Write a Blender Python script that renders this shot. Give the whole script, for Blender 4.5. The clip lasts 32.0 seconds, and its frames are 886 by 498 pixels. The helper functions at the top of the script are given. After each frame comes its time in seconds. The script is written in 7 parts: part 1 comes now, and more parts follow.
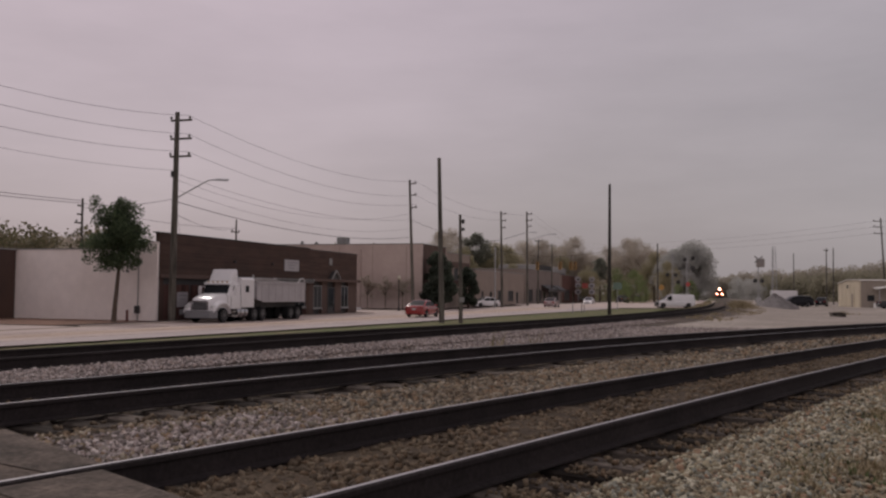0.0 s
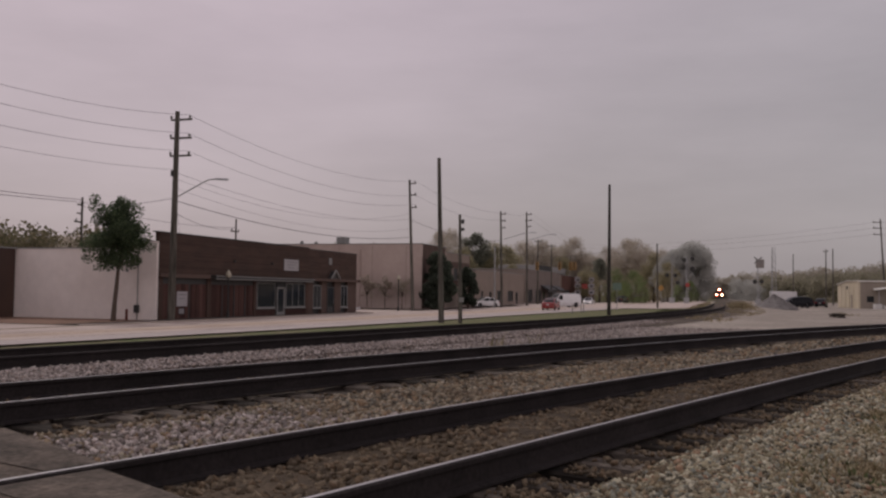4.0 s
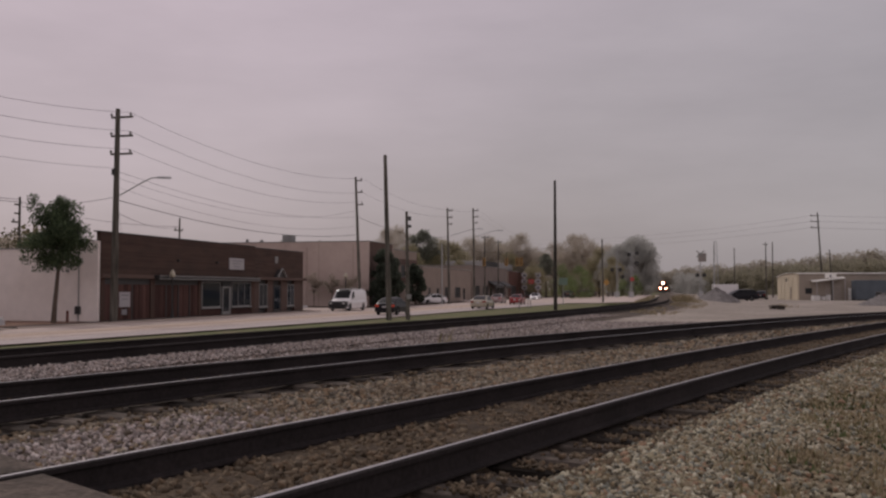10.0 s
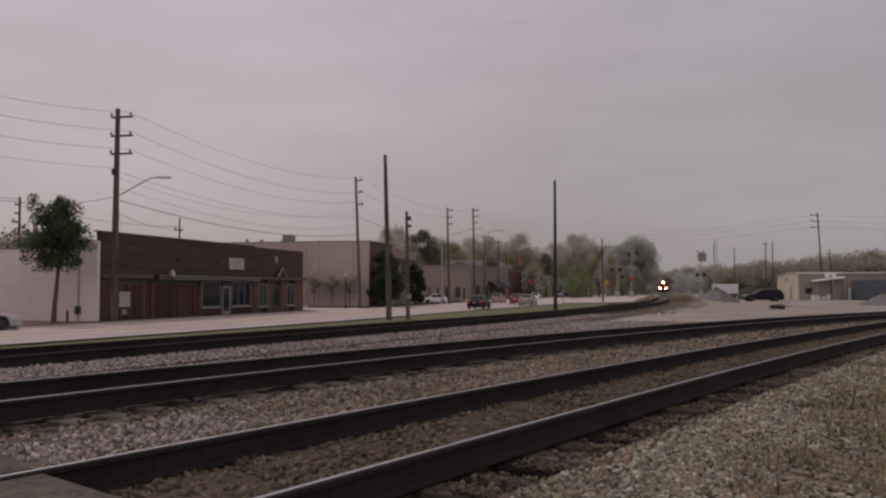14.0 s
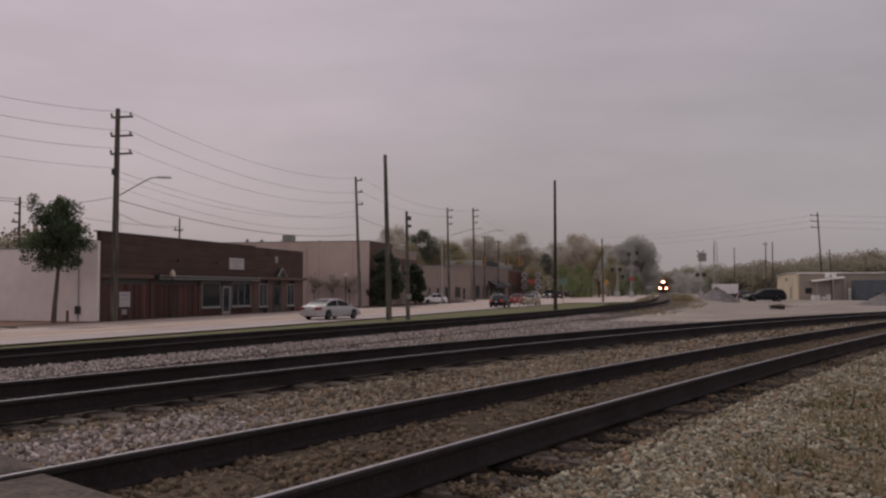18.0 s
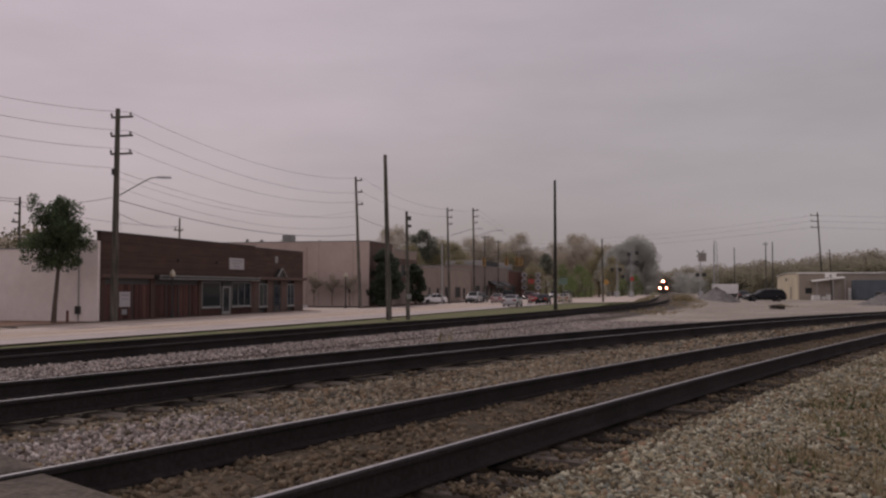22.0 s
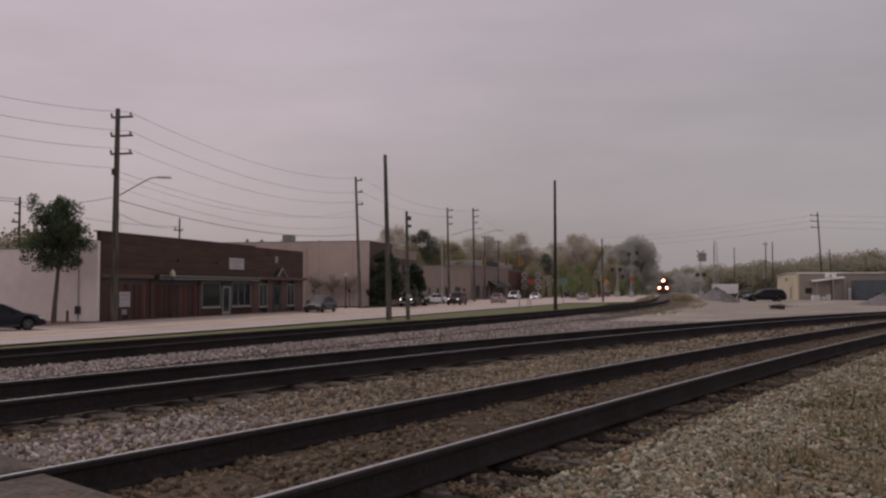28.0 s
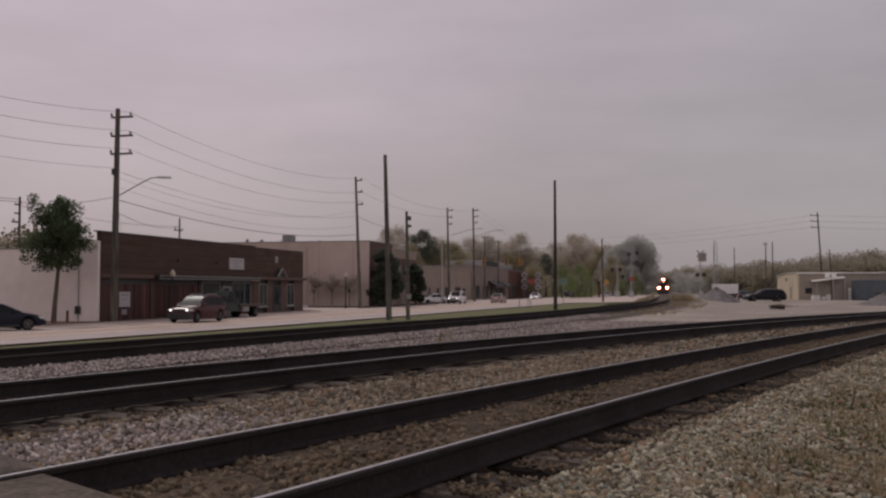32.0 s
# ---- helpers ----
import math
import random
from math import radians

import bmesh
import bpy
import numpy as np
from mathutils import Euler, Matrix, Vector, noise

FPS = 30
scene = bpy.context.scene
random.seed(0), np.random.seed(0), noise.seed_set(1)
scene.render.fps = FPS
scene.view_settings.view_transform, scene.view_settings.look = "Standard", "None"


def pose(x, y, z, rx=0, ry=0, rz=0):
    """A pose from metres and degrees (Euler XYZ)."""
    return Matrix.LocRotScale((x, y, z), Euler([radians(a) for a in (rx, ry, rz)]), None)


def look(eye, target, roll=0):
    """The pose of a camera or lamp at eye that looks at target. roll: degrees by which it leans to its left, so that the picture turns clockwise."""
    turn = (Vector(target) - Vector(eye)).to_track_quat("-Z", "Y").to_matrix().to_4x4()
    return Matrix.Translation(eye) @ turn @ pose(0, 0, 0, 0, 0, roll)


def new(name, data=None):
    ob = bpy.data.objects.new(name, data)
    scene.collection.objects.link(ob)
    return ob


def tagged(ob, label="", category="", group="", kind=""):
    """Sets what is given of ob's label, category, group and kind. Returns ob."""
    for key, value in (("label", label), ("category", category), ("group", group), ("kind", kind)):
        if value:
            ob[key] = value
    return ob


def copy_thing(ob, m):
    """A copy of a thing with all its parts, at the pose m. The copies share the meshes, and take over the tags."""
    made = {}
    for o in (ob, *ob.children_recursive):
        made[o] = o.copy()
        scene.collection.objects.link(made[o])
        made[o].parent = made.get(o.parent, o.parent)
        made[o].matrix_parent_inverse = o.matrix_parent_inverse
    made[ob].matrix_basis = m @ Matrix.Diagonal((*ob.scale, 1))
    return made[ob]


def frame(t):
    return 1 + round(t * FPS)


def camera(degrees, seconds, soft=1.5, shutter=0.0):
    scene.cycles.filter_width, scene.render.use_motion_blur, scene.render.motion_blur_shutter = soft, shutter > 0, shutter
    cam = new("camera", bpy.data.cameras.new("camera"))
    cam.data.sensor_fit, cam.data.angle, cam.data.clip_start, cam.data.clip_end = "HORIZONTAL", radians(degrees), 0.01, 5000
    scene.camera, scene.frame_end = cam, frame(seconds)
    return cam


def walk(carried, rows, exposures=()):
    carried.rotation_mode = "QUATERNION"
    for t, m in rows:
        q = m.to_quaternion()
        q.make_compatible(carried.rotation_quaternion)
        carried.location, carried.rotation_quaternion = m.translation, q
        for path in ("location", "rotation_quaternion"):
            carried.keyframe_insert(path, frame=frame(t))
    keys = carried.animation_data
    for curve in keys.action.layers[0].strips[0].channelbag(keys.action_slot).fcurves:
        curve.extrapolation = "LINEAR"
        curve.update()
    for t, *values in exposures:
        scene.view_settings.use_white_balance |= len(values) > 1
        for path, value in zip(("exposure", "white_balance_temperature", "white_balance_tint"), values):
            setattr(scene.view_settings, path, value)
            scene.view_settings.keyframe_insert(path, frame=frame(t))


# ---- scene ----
EXPOSURE = 0.0
SUN_POWER = 1.0
SKY_BACK = (0.68, 0.592, 0.605, 1)
SKY_FAR = (0.388, 0.352, 0.372, 1)
SKY_MID = (0.394, 0.342, 0.364, 1)
HAZE_LOW = (0.91, 0.91, 0.89, 1)       # the sky dims and yellows towards the horizon
SKY_SUN = (0.545, 0.432, 0.490, 1)


ROWS = [  # seconds, heading right of +y, tilt up, lean to the left (degrees)
    (0, -3.215, 2.60, 0.59), (1.5, -3.215, 2.60, 0.58), (2, -3.183, 2.58, 0.55), (2.5, -3.311, 2.60, 0.58),
    (3, -3.265, 2.60, 0.58), (3.5, -3.265, 2.60, 0.58), (4.4, -3.1, 2.60, 0.9), (5.5, -1.57, 2.58, 2.09),
    (5.6, -0.62, 2.58, 1.95), (5.7, -0.22, 2.56, 1.85), (5.8, 0.05, 2.5, 1.75), (5.9, 0.12, 2.47, 1.4),
    (6, -0.36, 2.45, 1.0), (6.1, -0.72, 2.3, 0.9), (6.2, -0.16, 2.5, 1.4), (6.5, -0.01, 2.615, 1.667),
    (7, 0.044, 2.516, 1.678), (7.5, 0.035, 2.549, 1.647), (8, 0.156, 2.508, 0.733), (8.5, 0.131, 2.459, 0.731),
    (9, 0.12, 2.442, 0.241), (9.5, 0.055, 2.416, -0.065), (10, 0, 2.43, 0.01), (10.5, 0, 2.418, 0), (32, 0, 2.418, 0)]
EYE = (0.0, 0.0, 2.0)


def aimed(yaw, tilt, lean):
    return pose(*EYE) @ pose(0, 0, 0, 0, 0, -yaw) @ pose(0, 0, 0, 90 + tilt) @ pose(0, 0, 0, 0, 0, lean)


cam = camera(50.0, 32.0, soft=2.4)
walk(cam, [(t, aimed(a, b, c)) for t, a, b, c in ROWS], exposures=[(0, EXPOSURE), (32, EXPOSURE)])

# ---- light: a thin bright overcast, the sun veiled, high and ahead to the left ----
SUN_EL, SUN_AZ = 48.0, -32.0     # degrees; azimuth from +y, to the right
world = bpy.data.worlds.new("sky")
scene.world = world
world.use_nodes = True
wn, wl = world.node_tree.nodes, world.node_tree.links
wn.clear()
w_out = wn.new("ShaderNodeOutputWorld")
w_bg = wn.new("ShaderNodeBackground")
w_sky = wn.new("ShaderNodeTexSky")
w_sky.sky_type = "NISHITA"
w_sky.sun_disc = False
w_sky.sun_elevation, w_sky.sun_rotation = radians(SUN_EL), radians(SUN_AZ)
w_sky.air_density, w_sky.dust_density = 1.0, 4.0
w_dim = wn.new("ShaderNodeMix")
w_dim.data_type, w_dim.blend_type = "RGBA", "MULTIPLY"
w_dim.inputs[0].default_value = 1.0
w_dim.inputs[7].default_value = (0.1, 0.1, 0.1, 1)
wl.new(w_sky.outputs[0], w_dim.inputs[6])
w_co = wn.new("ShaderNodeTexCoord")
w_map = wn.new("ShaderNodeMapping")
w_map.inputs["Scale"].default_value = (1.2, 1.2, 4.5)
wl.new(w_co.outputs["Generated"], w_map.inputs[0])
w_no = wn.new("ShaderNodeTexNoise")
w_no.inputs["Scale"].default_value, w_no.inputs["Detail"].default_value = 1.7, 6.0
w_no.inputs["Roughness"].default_value = 0.56
wl.new(w_map.outputs[0], w_no.inputs["Vector"])
# the veil brightens towards the hidden sun and greys off to its sides
w_dot = wn.new("ShaderNodeVectorMath")
w_dot.operation = "DOT_PRODUCT"
_e, _a = radians(38.0), radians(-30.0)
w_dot.inputs[1].default_value = (math.cos(_e) * math.sin(_a), math.cos(_e) * math.cos(_a), math.sin(_e))
wl.new(w_co.outputs["Generated"], w_dot.inputs[0])
w_ramp = wn.new("ShaderNodeValToRGB")
w_ramp.color_ramp.elements[0].position, w_ramp.color_ramp.elements[0].color = 0.0, SKY_BACK
w_ramp.color_ramp.elements[1].position, w_ramp.color_ramp.elements[1].color = 1.0, SKY_SUN
_m = w_ramp.color_ramp.elements.new(0.72)
_m.color = SKY_MID
_m = w_ramp.color_ramp.elements.new(0.46)
_m.color = SKY_FAR
wl.new(w_dot.outputs["Value"], w_ramp.inputs[0])
w_cl = wn.new("ShaderNodeMapRange")
w_cl.inputs[1].default_value, w_cl.inputs[2].default_value = 0.3, 0.7
w_cl.inputs[3].default_value, w_cl.inputs[4].default_value = 0.86, 1.13
wl.new(w_no.outputs[0], w_cl.inputs[0])
w_mul = wn.new("ShaderNodeMix")
w_mul.data_type, w_mul.blend_type = "RGBA", "MULTIPLY"
w_mul.inputs[0].default_value = 1.0
wl.new(w_ramp.outputs[0], w_mul.inputs[6])
wl.new(w_cl.outputs[0], w_mul.inputs[7])
w_mix = wn.new("ShaderNodeMix")
w_mix.data_type = "RGBA"
w_mix.inputs[0].default_value = 0.9
wl.new(w_dim.outputs[2], w_mix.inputs[6])
wl.new(w_mul.outputs[2], w_mix.inputs[7])
w_sep = wn.new("ShaderNodeSeparateXYZ")
wl.new(w_co.outputs["Generated"], w_sep.inputs[0])
w_low = wn.new("ShaderNodeMapRange")
w_low.inputs[1].default_value, w_low.inputs[2].default_value = 0.03, 0.36
wl.new(w_sep.outputs[2], w_low.inputs[0])
w_haze = wn.new("ShaderNodeMix")
w_haze.data_type = "RGBA"
w_haze.inputs[6].default_value, w_haze.inputs[7].default_value = HAZE_LOW, (1.055, 1.055, 1.07, 1)
wl.new(w_low.outputs[0], w_haze.inputs[0])
w_fin = wn.new("ShaderNodeMix")
w_fin.data_type, w_fin.blend_type = "RGBA", "MULTIPLY"
w_fin.inputs[0].default_value = 1.0
wl.new(w_mix.outputs[2], w_fin.inputs[6])
wl.new(w_haze.outputs[2], w_fin.inputs[7])
wl.new(w_fin.outputs[2], w_bg.inputs[0])
w_bg.inputs[1].default_value = 1.0
wl.new(w_bg.outputs[0], w_out.inputs[0])

sun_data = bpy.data.lights.new("sun", "SUN")
sun_data.energy, sun_data.angle, sun_data.color = SUN_POWER, radians(9.0), (1.0, 0.94, 0.88)
sun = new("sun", sun_data)
_e, _a = radians(SUN_EL), radians(SUN_AZ)
sun.matrix_world = look((60 * math.cos(_e) * math.sin(_a), 60 * math.cos(_e) * math.cos(_a), 60 * math.sin(_e)), (0, 0, 0))


# ---- materials ----
MATS = {}


def mat(name, color, rough=0.7, metal=0.0, vary=0.25, scale=2.0, fine=40.0, bump=0.15, second=None,
        space="Object", per="", emit=0.0, coat=0.0, stretch=(1, 1, 1), spec=None):
    """A surface with broad and fine variation; second: a colour that the broad noise mixes in; per: Object or Island."""
    if name in MATS:
        return MATS[name]
    m = bpy.data.materials.new(name)
    m.use_nodes = True
    n, l = m.node_tree.nodes, m.node_tree.links
    b = n["Principled BSDF"]
    b.inputs["Roughness"].default_value, b.inputs["Metallic"].default_value = rough, metal
    if rough >= 0.7 and not metal:
        b.inputs["Specular IOR Level"].default_value = 0.1       # dusty, matt surfaces
    if spec is not None:
        b.inputs["Specular IOR Level"].default_value = spec
    if coat:
        b.inputs["Coat Weight"].default_value, b.inputs["Coat Roughness"].default_value = coat, 0.08
    if emit:
        b.inputs["Emission Color"].default_value, b.inputs["Emission Strength"].default_value = (*color, 1), emit
    if space == "World":
        src = n.new("ShaderNodeNewGeometry").outputs["Position"]
    else:
        src = n.new("ShaderNodeTexCoord").outputs["Object"]
    mp = n.new("ShaderNodeMapping")
    mp.inputs["Scale"].default_value = stretch
    l.new(src, mp.inputs[0])
    big, small = n.new("ShaderNodeTexNoise"), n.new("ShaderNodeTexNoise")
    big.inputs["Scale"].default_value, big.inputs["Detail"].default_value = scale, 5.0
    small.inputs["Scale"].default_value, small.inputs["Detail"].default_value = fine, 4.0
    for node in (big, small):
        l.new(mp.outputs[0], node.inputs["Vector"])
    c2 = second or tuple(c * (1 - vary) for c in color)
    r1 = n.new("ShaderNodeMapRange")
    r1.inputs[1].default_value, r1.inputs[2].default_value = 0.35, 0.68
    l.new(big.outputs[0], r1.inputs[0])
    mix = n.new("ShaderNodeMix")
    mix.data_type = "RGBA"
    mix.inputs[6].default_value, mix.inputs[7].default_value = (*color, 1), (*c2, 1)
    l.new(r1.outputs[0], mix.inputs[0])
    r2 = n.new("ShaderNodeMapRange")
    r2.inputs[1].default_value, r2.inputs[2].default_value = 0.25, 0.75
    r2.inputs[3].default_value, r2.inputs[4].default_value = 1 - vary, 1 + vary
    l.new(small.outputs[0], r2.inputs[0])
    mul = n.new("ShaderNodeMix")
    mul.data_type, mul.blend_type = "RGBA", "MULTIPLY"
    mul.inputs[0].default_value = 1.0
    l.new(mix.outputs[2], mul.inputs[6])
    l.new(r2.outputs[0], mul.inputs[7])
    col = mul.outputs[2]
    if per:
        rnd = n.new("ShaderNodeObjectInfo").outputs["Random"] if per == "Object" else n.new("ShaderNodeNewGeometry").outputs["Random Per Island"]
        r3 = n.new("ShaderNodeMapRange")
        r3.inputs[3].default_value, r3.inputs[4].default_value = 1 - 1.6 * vary, 1 + 1.3 * vary
        l.new(rnd, r3.inputs[0])
        mu2 = n.new("ShaderNodeMix")
        mu2.data_type, mu2.blend_type = "RGBA", "MULTIPLY"
        mu2.inputs[0].default_value = 1.0
        l.new(col, mu2.inputs[6])
        l.new(r3.outputs[0], mu2.inputs[7])
        col = mu2.outputs[2]
    l.new(col, b.inputs["Base Color"])
    if bump:
        bp = n.new("ShaderNodeBump")
        bp.inputs["Strength"].default_value, bp.inputs["Distance"].default_value = bump, 0.02
        l.new(small.outputs[0], bp.inputs["Height"])
        l.new(bp.outputs[0], b.inputs["Normal"])
    MATS[name] = m
    return m


def island_mat(name, colors, rough=0.85, patch=None, even=0.0, cover=0.8):
    """Each loose piece takes one of the colours."""
    m = bpy.data.materials.new(name)
    m.use_nodes = True
    n, l = m.node_tree.nodes, m.node_tree.links
    b = n["Principled BSDF"]
    b.inputs["Roughness"].default_value = rough
    b.inputs["Specular IOR Level"].default_value = 0.15
    ramp = n.new("ShaderNodeValToRGB")
    ramp.color_ramp.interpolation = "CONSTANT"
    mean = [sum(c[k] for c in colors) / len(colors) for k in range(3)]
    colors = [tuple(a + (m_ - a) * even for a, m_ in zip(c, mean)) for c in colors]
    for i, c in enumerate(colors):
        e = ramp.color_ramp.elements[i] if i < 2 else ramp.color_ramp.elements.new(i / len(colors))
        e.position, e.color = i / len(colors), (*c, 1)
    l.new(n.new("ShaderNodeNewGeometry").outputs["Random Per Island"], ramp.inputs[0])
    no = n.new("ShaderNodeTexNoise")
    no.inputs["Scale"].default_value = 60.0
    l.new(n.new("ShaderNodeTexCoord").outputs["Object"], no.inputs["Vector"])
    r = n.new("ShaderNodeMapRange")
    r.inputs[3].default_value, r.inputs[4].default_value = 0.7, 1.3
    l.new(no.outputs[0], r.inputs[0])
    mul = n.new("ShaderNodeMix")
    mul.data_type, mul.blend_type = "RGBA", "MULTIPLY"
    mul.inputs[0].default_value = 1.0
    l.new(ramp.outputs[0], mul.inputs[6])
    l.new(r.outputs[0], mul.inputs[7])
    col = mul.outputs[2]
    if patch:                                   # broad stains of dirt lying over the stones
        pn, pr, pm = n.new("ShaderNodeTexNoise"), n.new("ShaderNodeMapRange"), n.new("ShaderNodeMix")
        pn.inputs["Scale"].default_value, pn.inputs["Detail"].default_value, pn.inputs["Roughness"].default_value = 0.9, 6.0, 0.65
        l.new(n.new("ShaderNodeNewGeometry").outputs["Position"], pn.inputs["Vector"])
        pr.inputs[1].default_value, pr.inputs[2].default_value, pr.inputs[4].default_value = 0.5, 0.7, cover
        l.new(pn.outputs[0], pr.inputs[0])
        pm.data_type = "RGBA"
        pm.inputs[7].default_value = (*patch, 1)
        l.new(pr.outputs[0], pm.inputs[0])
        l.new(col, pm.inputs[6])
        col = pm.outputs[2]
    l.new(col, b.inputs["Base Color"])
    MATS[name] = m
    return m


def leaf_mat(name, colors):
    m = island_mat(name, colors, rough=0.6)
    n, l = m.node_tree.nodes, m.node_tree.links
    b, out = n["Principled BSDF"], n["Material Output"]
    b.inputs["Specular IOR Level"].default_value = 0.2
    tr, mx = n.new("ShaderNodeBsdfTranslucent"), n.new("ShaderNodeMixShader")
    mx.inputs[0].default_value = 0.55
    l.new(b.inputs["Base Color"].links[0].from_socket, tr.inputs[0])
    l.new(b.outputs[0], mx.inputs[1])
    l.new(tr.outputs[0], mx.inputs[2])
    l.new(mx.outputs[0], out.inputs[0])
    return m


ASPHALT = mat("road_concrete", (0.47, 0.39, 0.35), 0.9, vary=0.14, scale=0.2, fine=5.0, second=(0.385, 0.32, 0.29), space="World")
ASPHALT_DARK = mat("crossing_asphalt", (0.13, 0.104, 0.086), 0.95, vary=0.5, scale=1.3, fine=36.0, second=(0.04, 0.034, 0.03), bump=1.0, space="World")
LIP_BROWN = mat("lip_brown_asphalt", (0.06, 0.05, 0.042), 0.9, vary=0.5, scale=3.2, fine=30.0, second=(0.135, 0.108, 0.09), bump=0.8, space="World")
PAVING = mat("pavement_concrete", (0.40, 0.34, 0.30), 0.9, vary=0.15, scale=0.6, fine=14.0, space="World")
CLAY = mat("clay_apron", (0.23, 0.145, 0.11), 0.95, vary=0.3, scale=0.5, fine=7.0, space="World")
GRAVEL = mat("gap_shaded_gravel", (0.115, 0.092, 0.075), 0.95, vary=0.4, scale=0.6, fine=26.0, second=(0.06, 0.048, 0.04), bump=0.9, space="World")
LOT = mat("gravel_lot_dust", (0.31, 0.272, 0.238), 0.95, vary=0.38, scale=0.16, fine=4.0, second=(0.205, 0.175, 0.152), space="World")
GRASS = mat("grass_ground", (0.10, 0.116, 0.05), 0.95, vary=0.4, scale=0.6, fine=14.0, second=(0.15, 0.13, 0.078), space="World")
DIRT = mat("dirt_and_fines", (0.098, 0.074, 0.052), 0.95, vary=0.5, scale=1.6, fine=34.0, second=(0.044, 0.034, 0.026), bump=1.0, space="World")
SHADED_FINES = mat("shaded_dark_fines", (0.062, 0.05, 0.042), 0.9, vary=0.5, scale=1.8, fine=40.0, second=(0.03, 0.025, 0.022), bump=1.0, space="World")
RAIL_RUST = mat("rail_rust", (0.03, 0.025, 0.025), 0.9, vary=0.3, scale=1.5, fine=30.0, second=(0.02, 0.017, 0.017), space="World")
RAIL_TOP = mat("rail_running_surface", (0.36, 0.35, 0.355), 0.38, metal=1.0, vary=0.15, scale=0.8, fine=20.0, bump=0.02, space="World")
TIE = mat("weathered_tie", (0.118, 0.10, 0.086), 0.95, vary=0.45, scale=1.6, fine=8.0, second=(0.05, 0.042, 0.036), bump=0.7, per="Object", stretch=(1, 9, 4))
STONES = island_mat("ballast_stones", [(0.206, 0.16, 0.109), (0.137, 0.11, 0.078), (0.264, 0.219, 0.157), (0.196, 0.128, 0.078), (0.077, 0.063, 0.05), (0.305, 0.26, 0.201), (0.214, 0.153, 0.103), (0.137, 0.126, 0.106), (0.055, 0.047, 0.037), (0.228, 0.2, 0.162)], patch=(0.125, 0.094, 0.066), even=0.15, cover=0.75)
BANK = mat("tan_gravel_bank", (0.235, 0.195, 0.135), 0.95, vary=0.45, scale=0.9, fine=30.0, second=(0.15, 0.122, 0.08), bump=0.9, space="World")
TAN_STONES = island_mat("tan_bank_stones", [(0.276, 0.24, 0.164), (0.214, 0.186, 0.125), (0.332, 0.301, 0.221), (0.233, 0.182, 0.113), (0.152, 0.133, 0.096), (0.38, 0.352, 0.263), (0.252, 0.204, 0.138), (0.228, 0.224, 0.182), (0.095, 0.082, 0.057), (0.409, 0.377, 0.295), (0.256, 0.168, 0.111), (0.18, 0.184, 0.157), (0.071, 0.063, 0.047)], patch=(0.15, 0.12, 0.08), even=0.0, cover=0.45)
DARK_STONES = island_mat("dirty_stones", [(0.135, 0.101, 0.068), (0.083, 0.063, 0.044), (0.171, 0.133, 0.093), (0.126, 0.085, 0.053), (0.063, 0.05, 0.037)], patch=(0.10, 0.074, 0.046), even=0.3)
PALE_STONES = island_mat("pale_ballast", [(0.298, 0.257, 0.243), (0.219, 0.186, 0.176), (0.376, 0.326, 0.311), (0.261, 0.204, 0.176), (0.157, 0.136, 0.128), (0.324, 0.274, 0.254), (0.418, 0.366, 0.347), (0.11, 0.094, 0.089)], patch=(0.20, 0.162, 0.145), even=0.12, cover=0.45)
BRICK = mat("red_brown_brick", (0.090, 0.057, 0.047), 0.9, vary=0.25, scale=0.35, fine=18.0, second=(0.070, 0.049, 0.043))
BRICK_COURSE = mat("red_brown_brick_courses", (0.088, 0.057, 0.048), 0.9, vary=0.10, scale=0.5, fine=9.0, second=(0.066, 0.047, 0.041), per="Object", stretch=(1, 1, 3))
BRICK_B = mat("brown_brick", (0.115, 0.08, 0.069), 0.9, vary=0.2, scale=0.5, fine=18.0)
WHITE_WALL = mat("white_painted_block", (0.80, 0.72, 0.69), 0.85, vary=0.05, scale=0.3, fine=2.0, second=(0.72, 0.64, 0.605))
BEIGE_WALL = mat("beige_painted_wall", (0.46, 0.37, 0.335), 0.9, vary=0.05, scale=0.2, fine=2.0, second=(0.40, 0.315, 0.285))
TAN_WALL = mat("tan_wall", (0.265, 0.215, 0.185), 0.9, vary=0.12, scale=0.4, fine=4.0)
DARK_TRIM = mat("dark_trim", (0.03, 0.028, 0.028), 0.6, vary=0.2)
GREY_TRIM = mat("grey_painted_trim", (0.22, 0.215, 0.21), 0.6, vary=0.12)
PALE_TRIM = mat("pale_painted_trim", (0.42, 0.40, 0.40), 0.55, vary=0.1)
BOARDS = mat("red_brown_boards", (0.083, 0.044, 0.038), 0.75, vary=0.25, scale=1.0, fine=6.0, per="Object", stretch=(8, 8, 1))
GLASS = mat("dark_glass", (0.03, 0.032, 0.034), 0.38, vary=0.1, bump=0.0, spec=0.13)
GLASS_BLUE = mat("shop_glass", (0.018, 0.023, 0.03), 0.06, vary=0.1, bump=0.0, spec=0.16)
DARK_POLE = mat("creosoted_pole_wood", (0.05, 0.045, 0.04), 0.9, vary=0.3, scale=0.8, fine=12.0, bump=0.6, stretch=(6, 6, 0.7))
POLE_WOOD = mat("pole_wood", (0.135, 0.123, 0.106), 0.9, vary=0.3, scale=0.8, fine=12.0, second=(0.056, 0.051, 0.044), bump=0.6, stretch=(6, 6, 0.7))
WIRE = mat("black_cable", (0.03, 0.03, 0.033), 0.6, vary=0.1, bump=0.0)
STEEL = mat("galvanised_steel", (0.38, 0.38, 0.385), 0.5, metal=0.6, vary=0.12, fine=12.0)
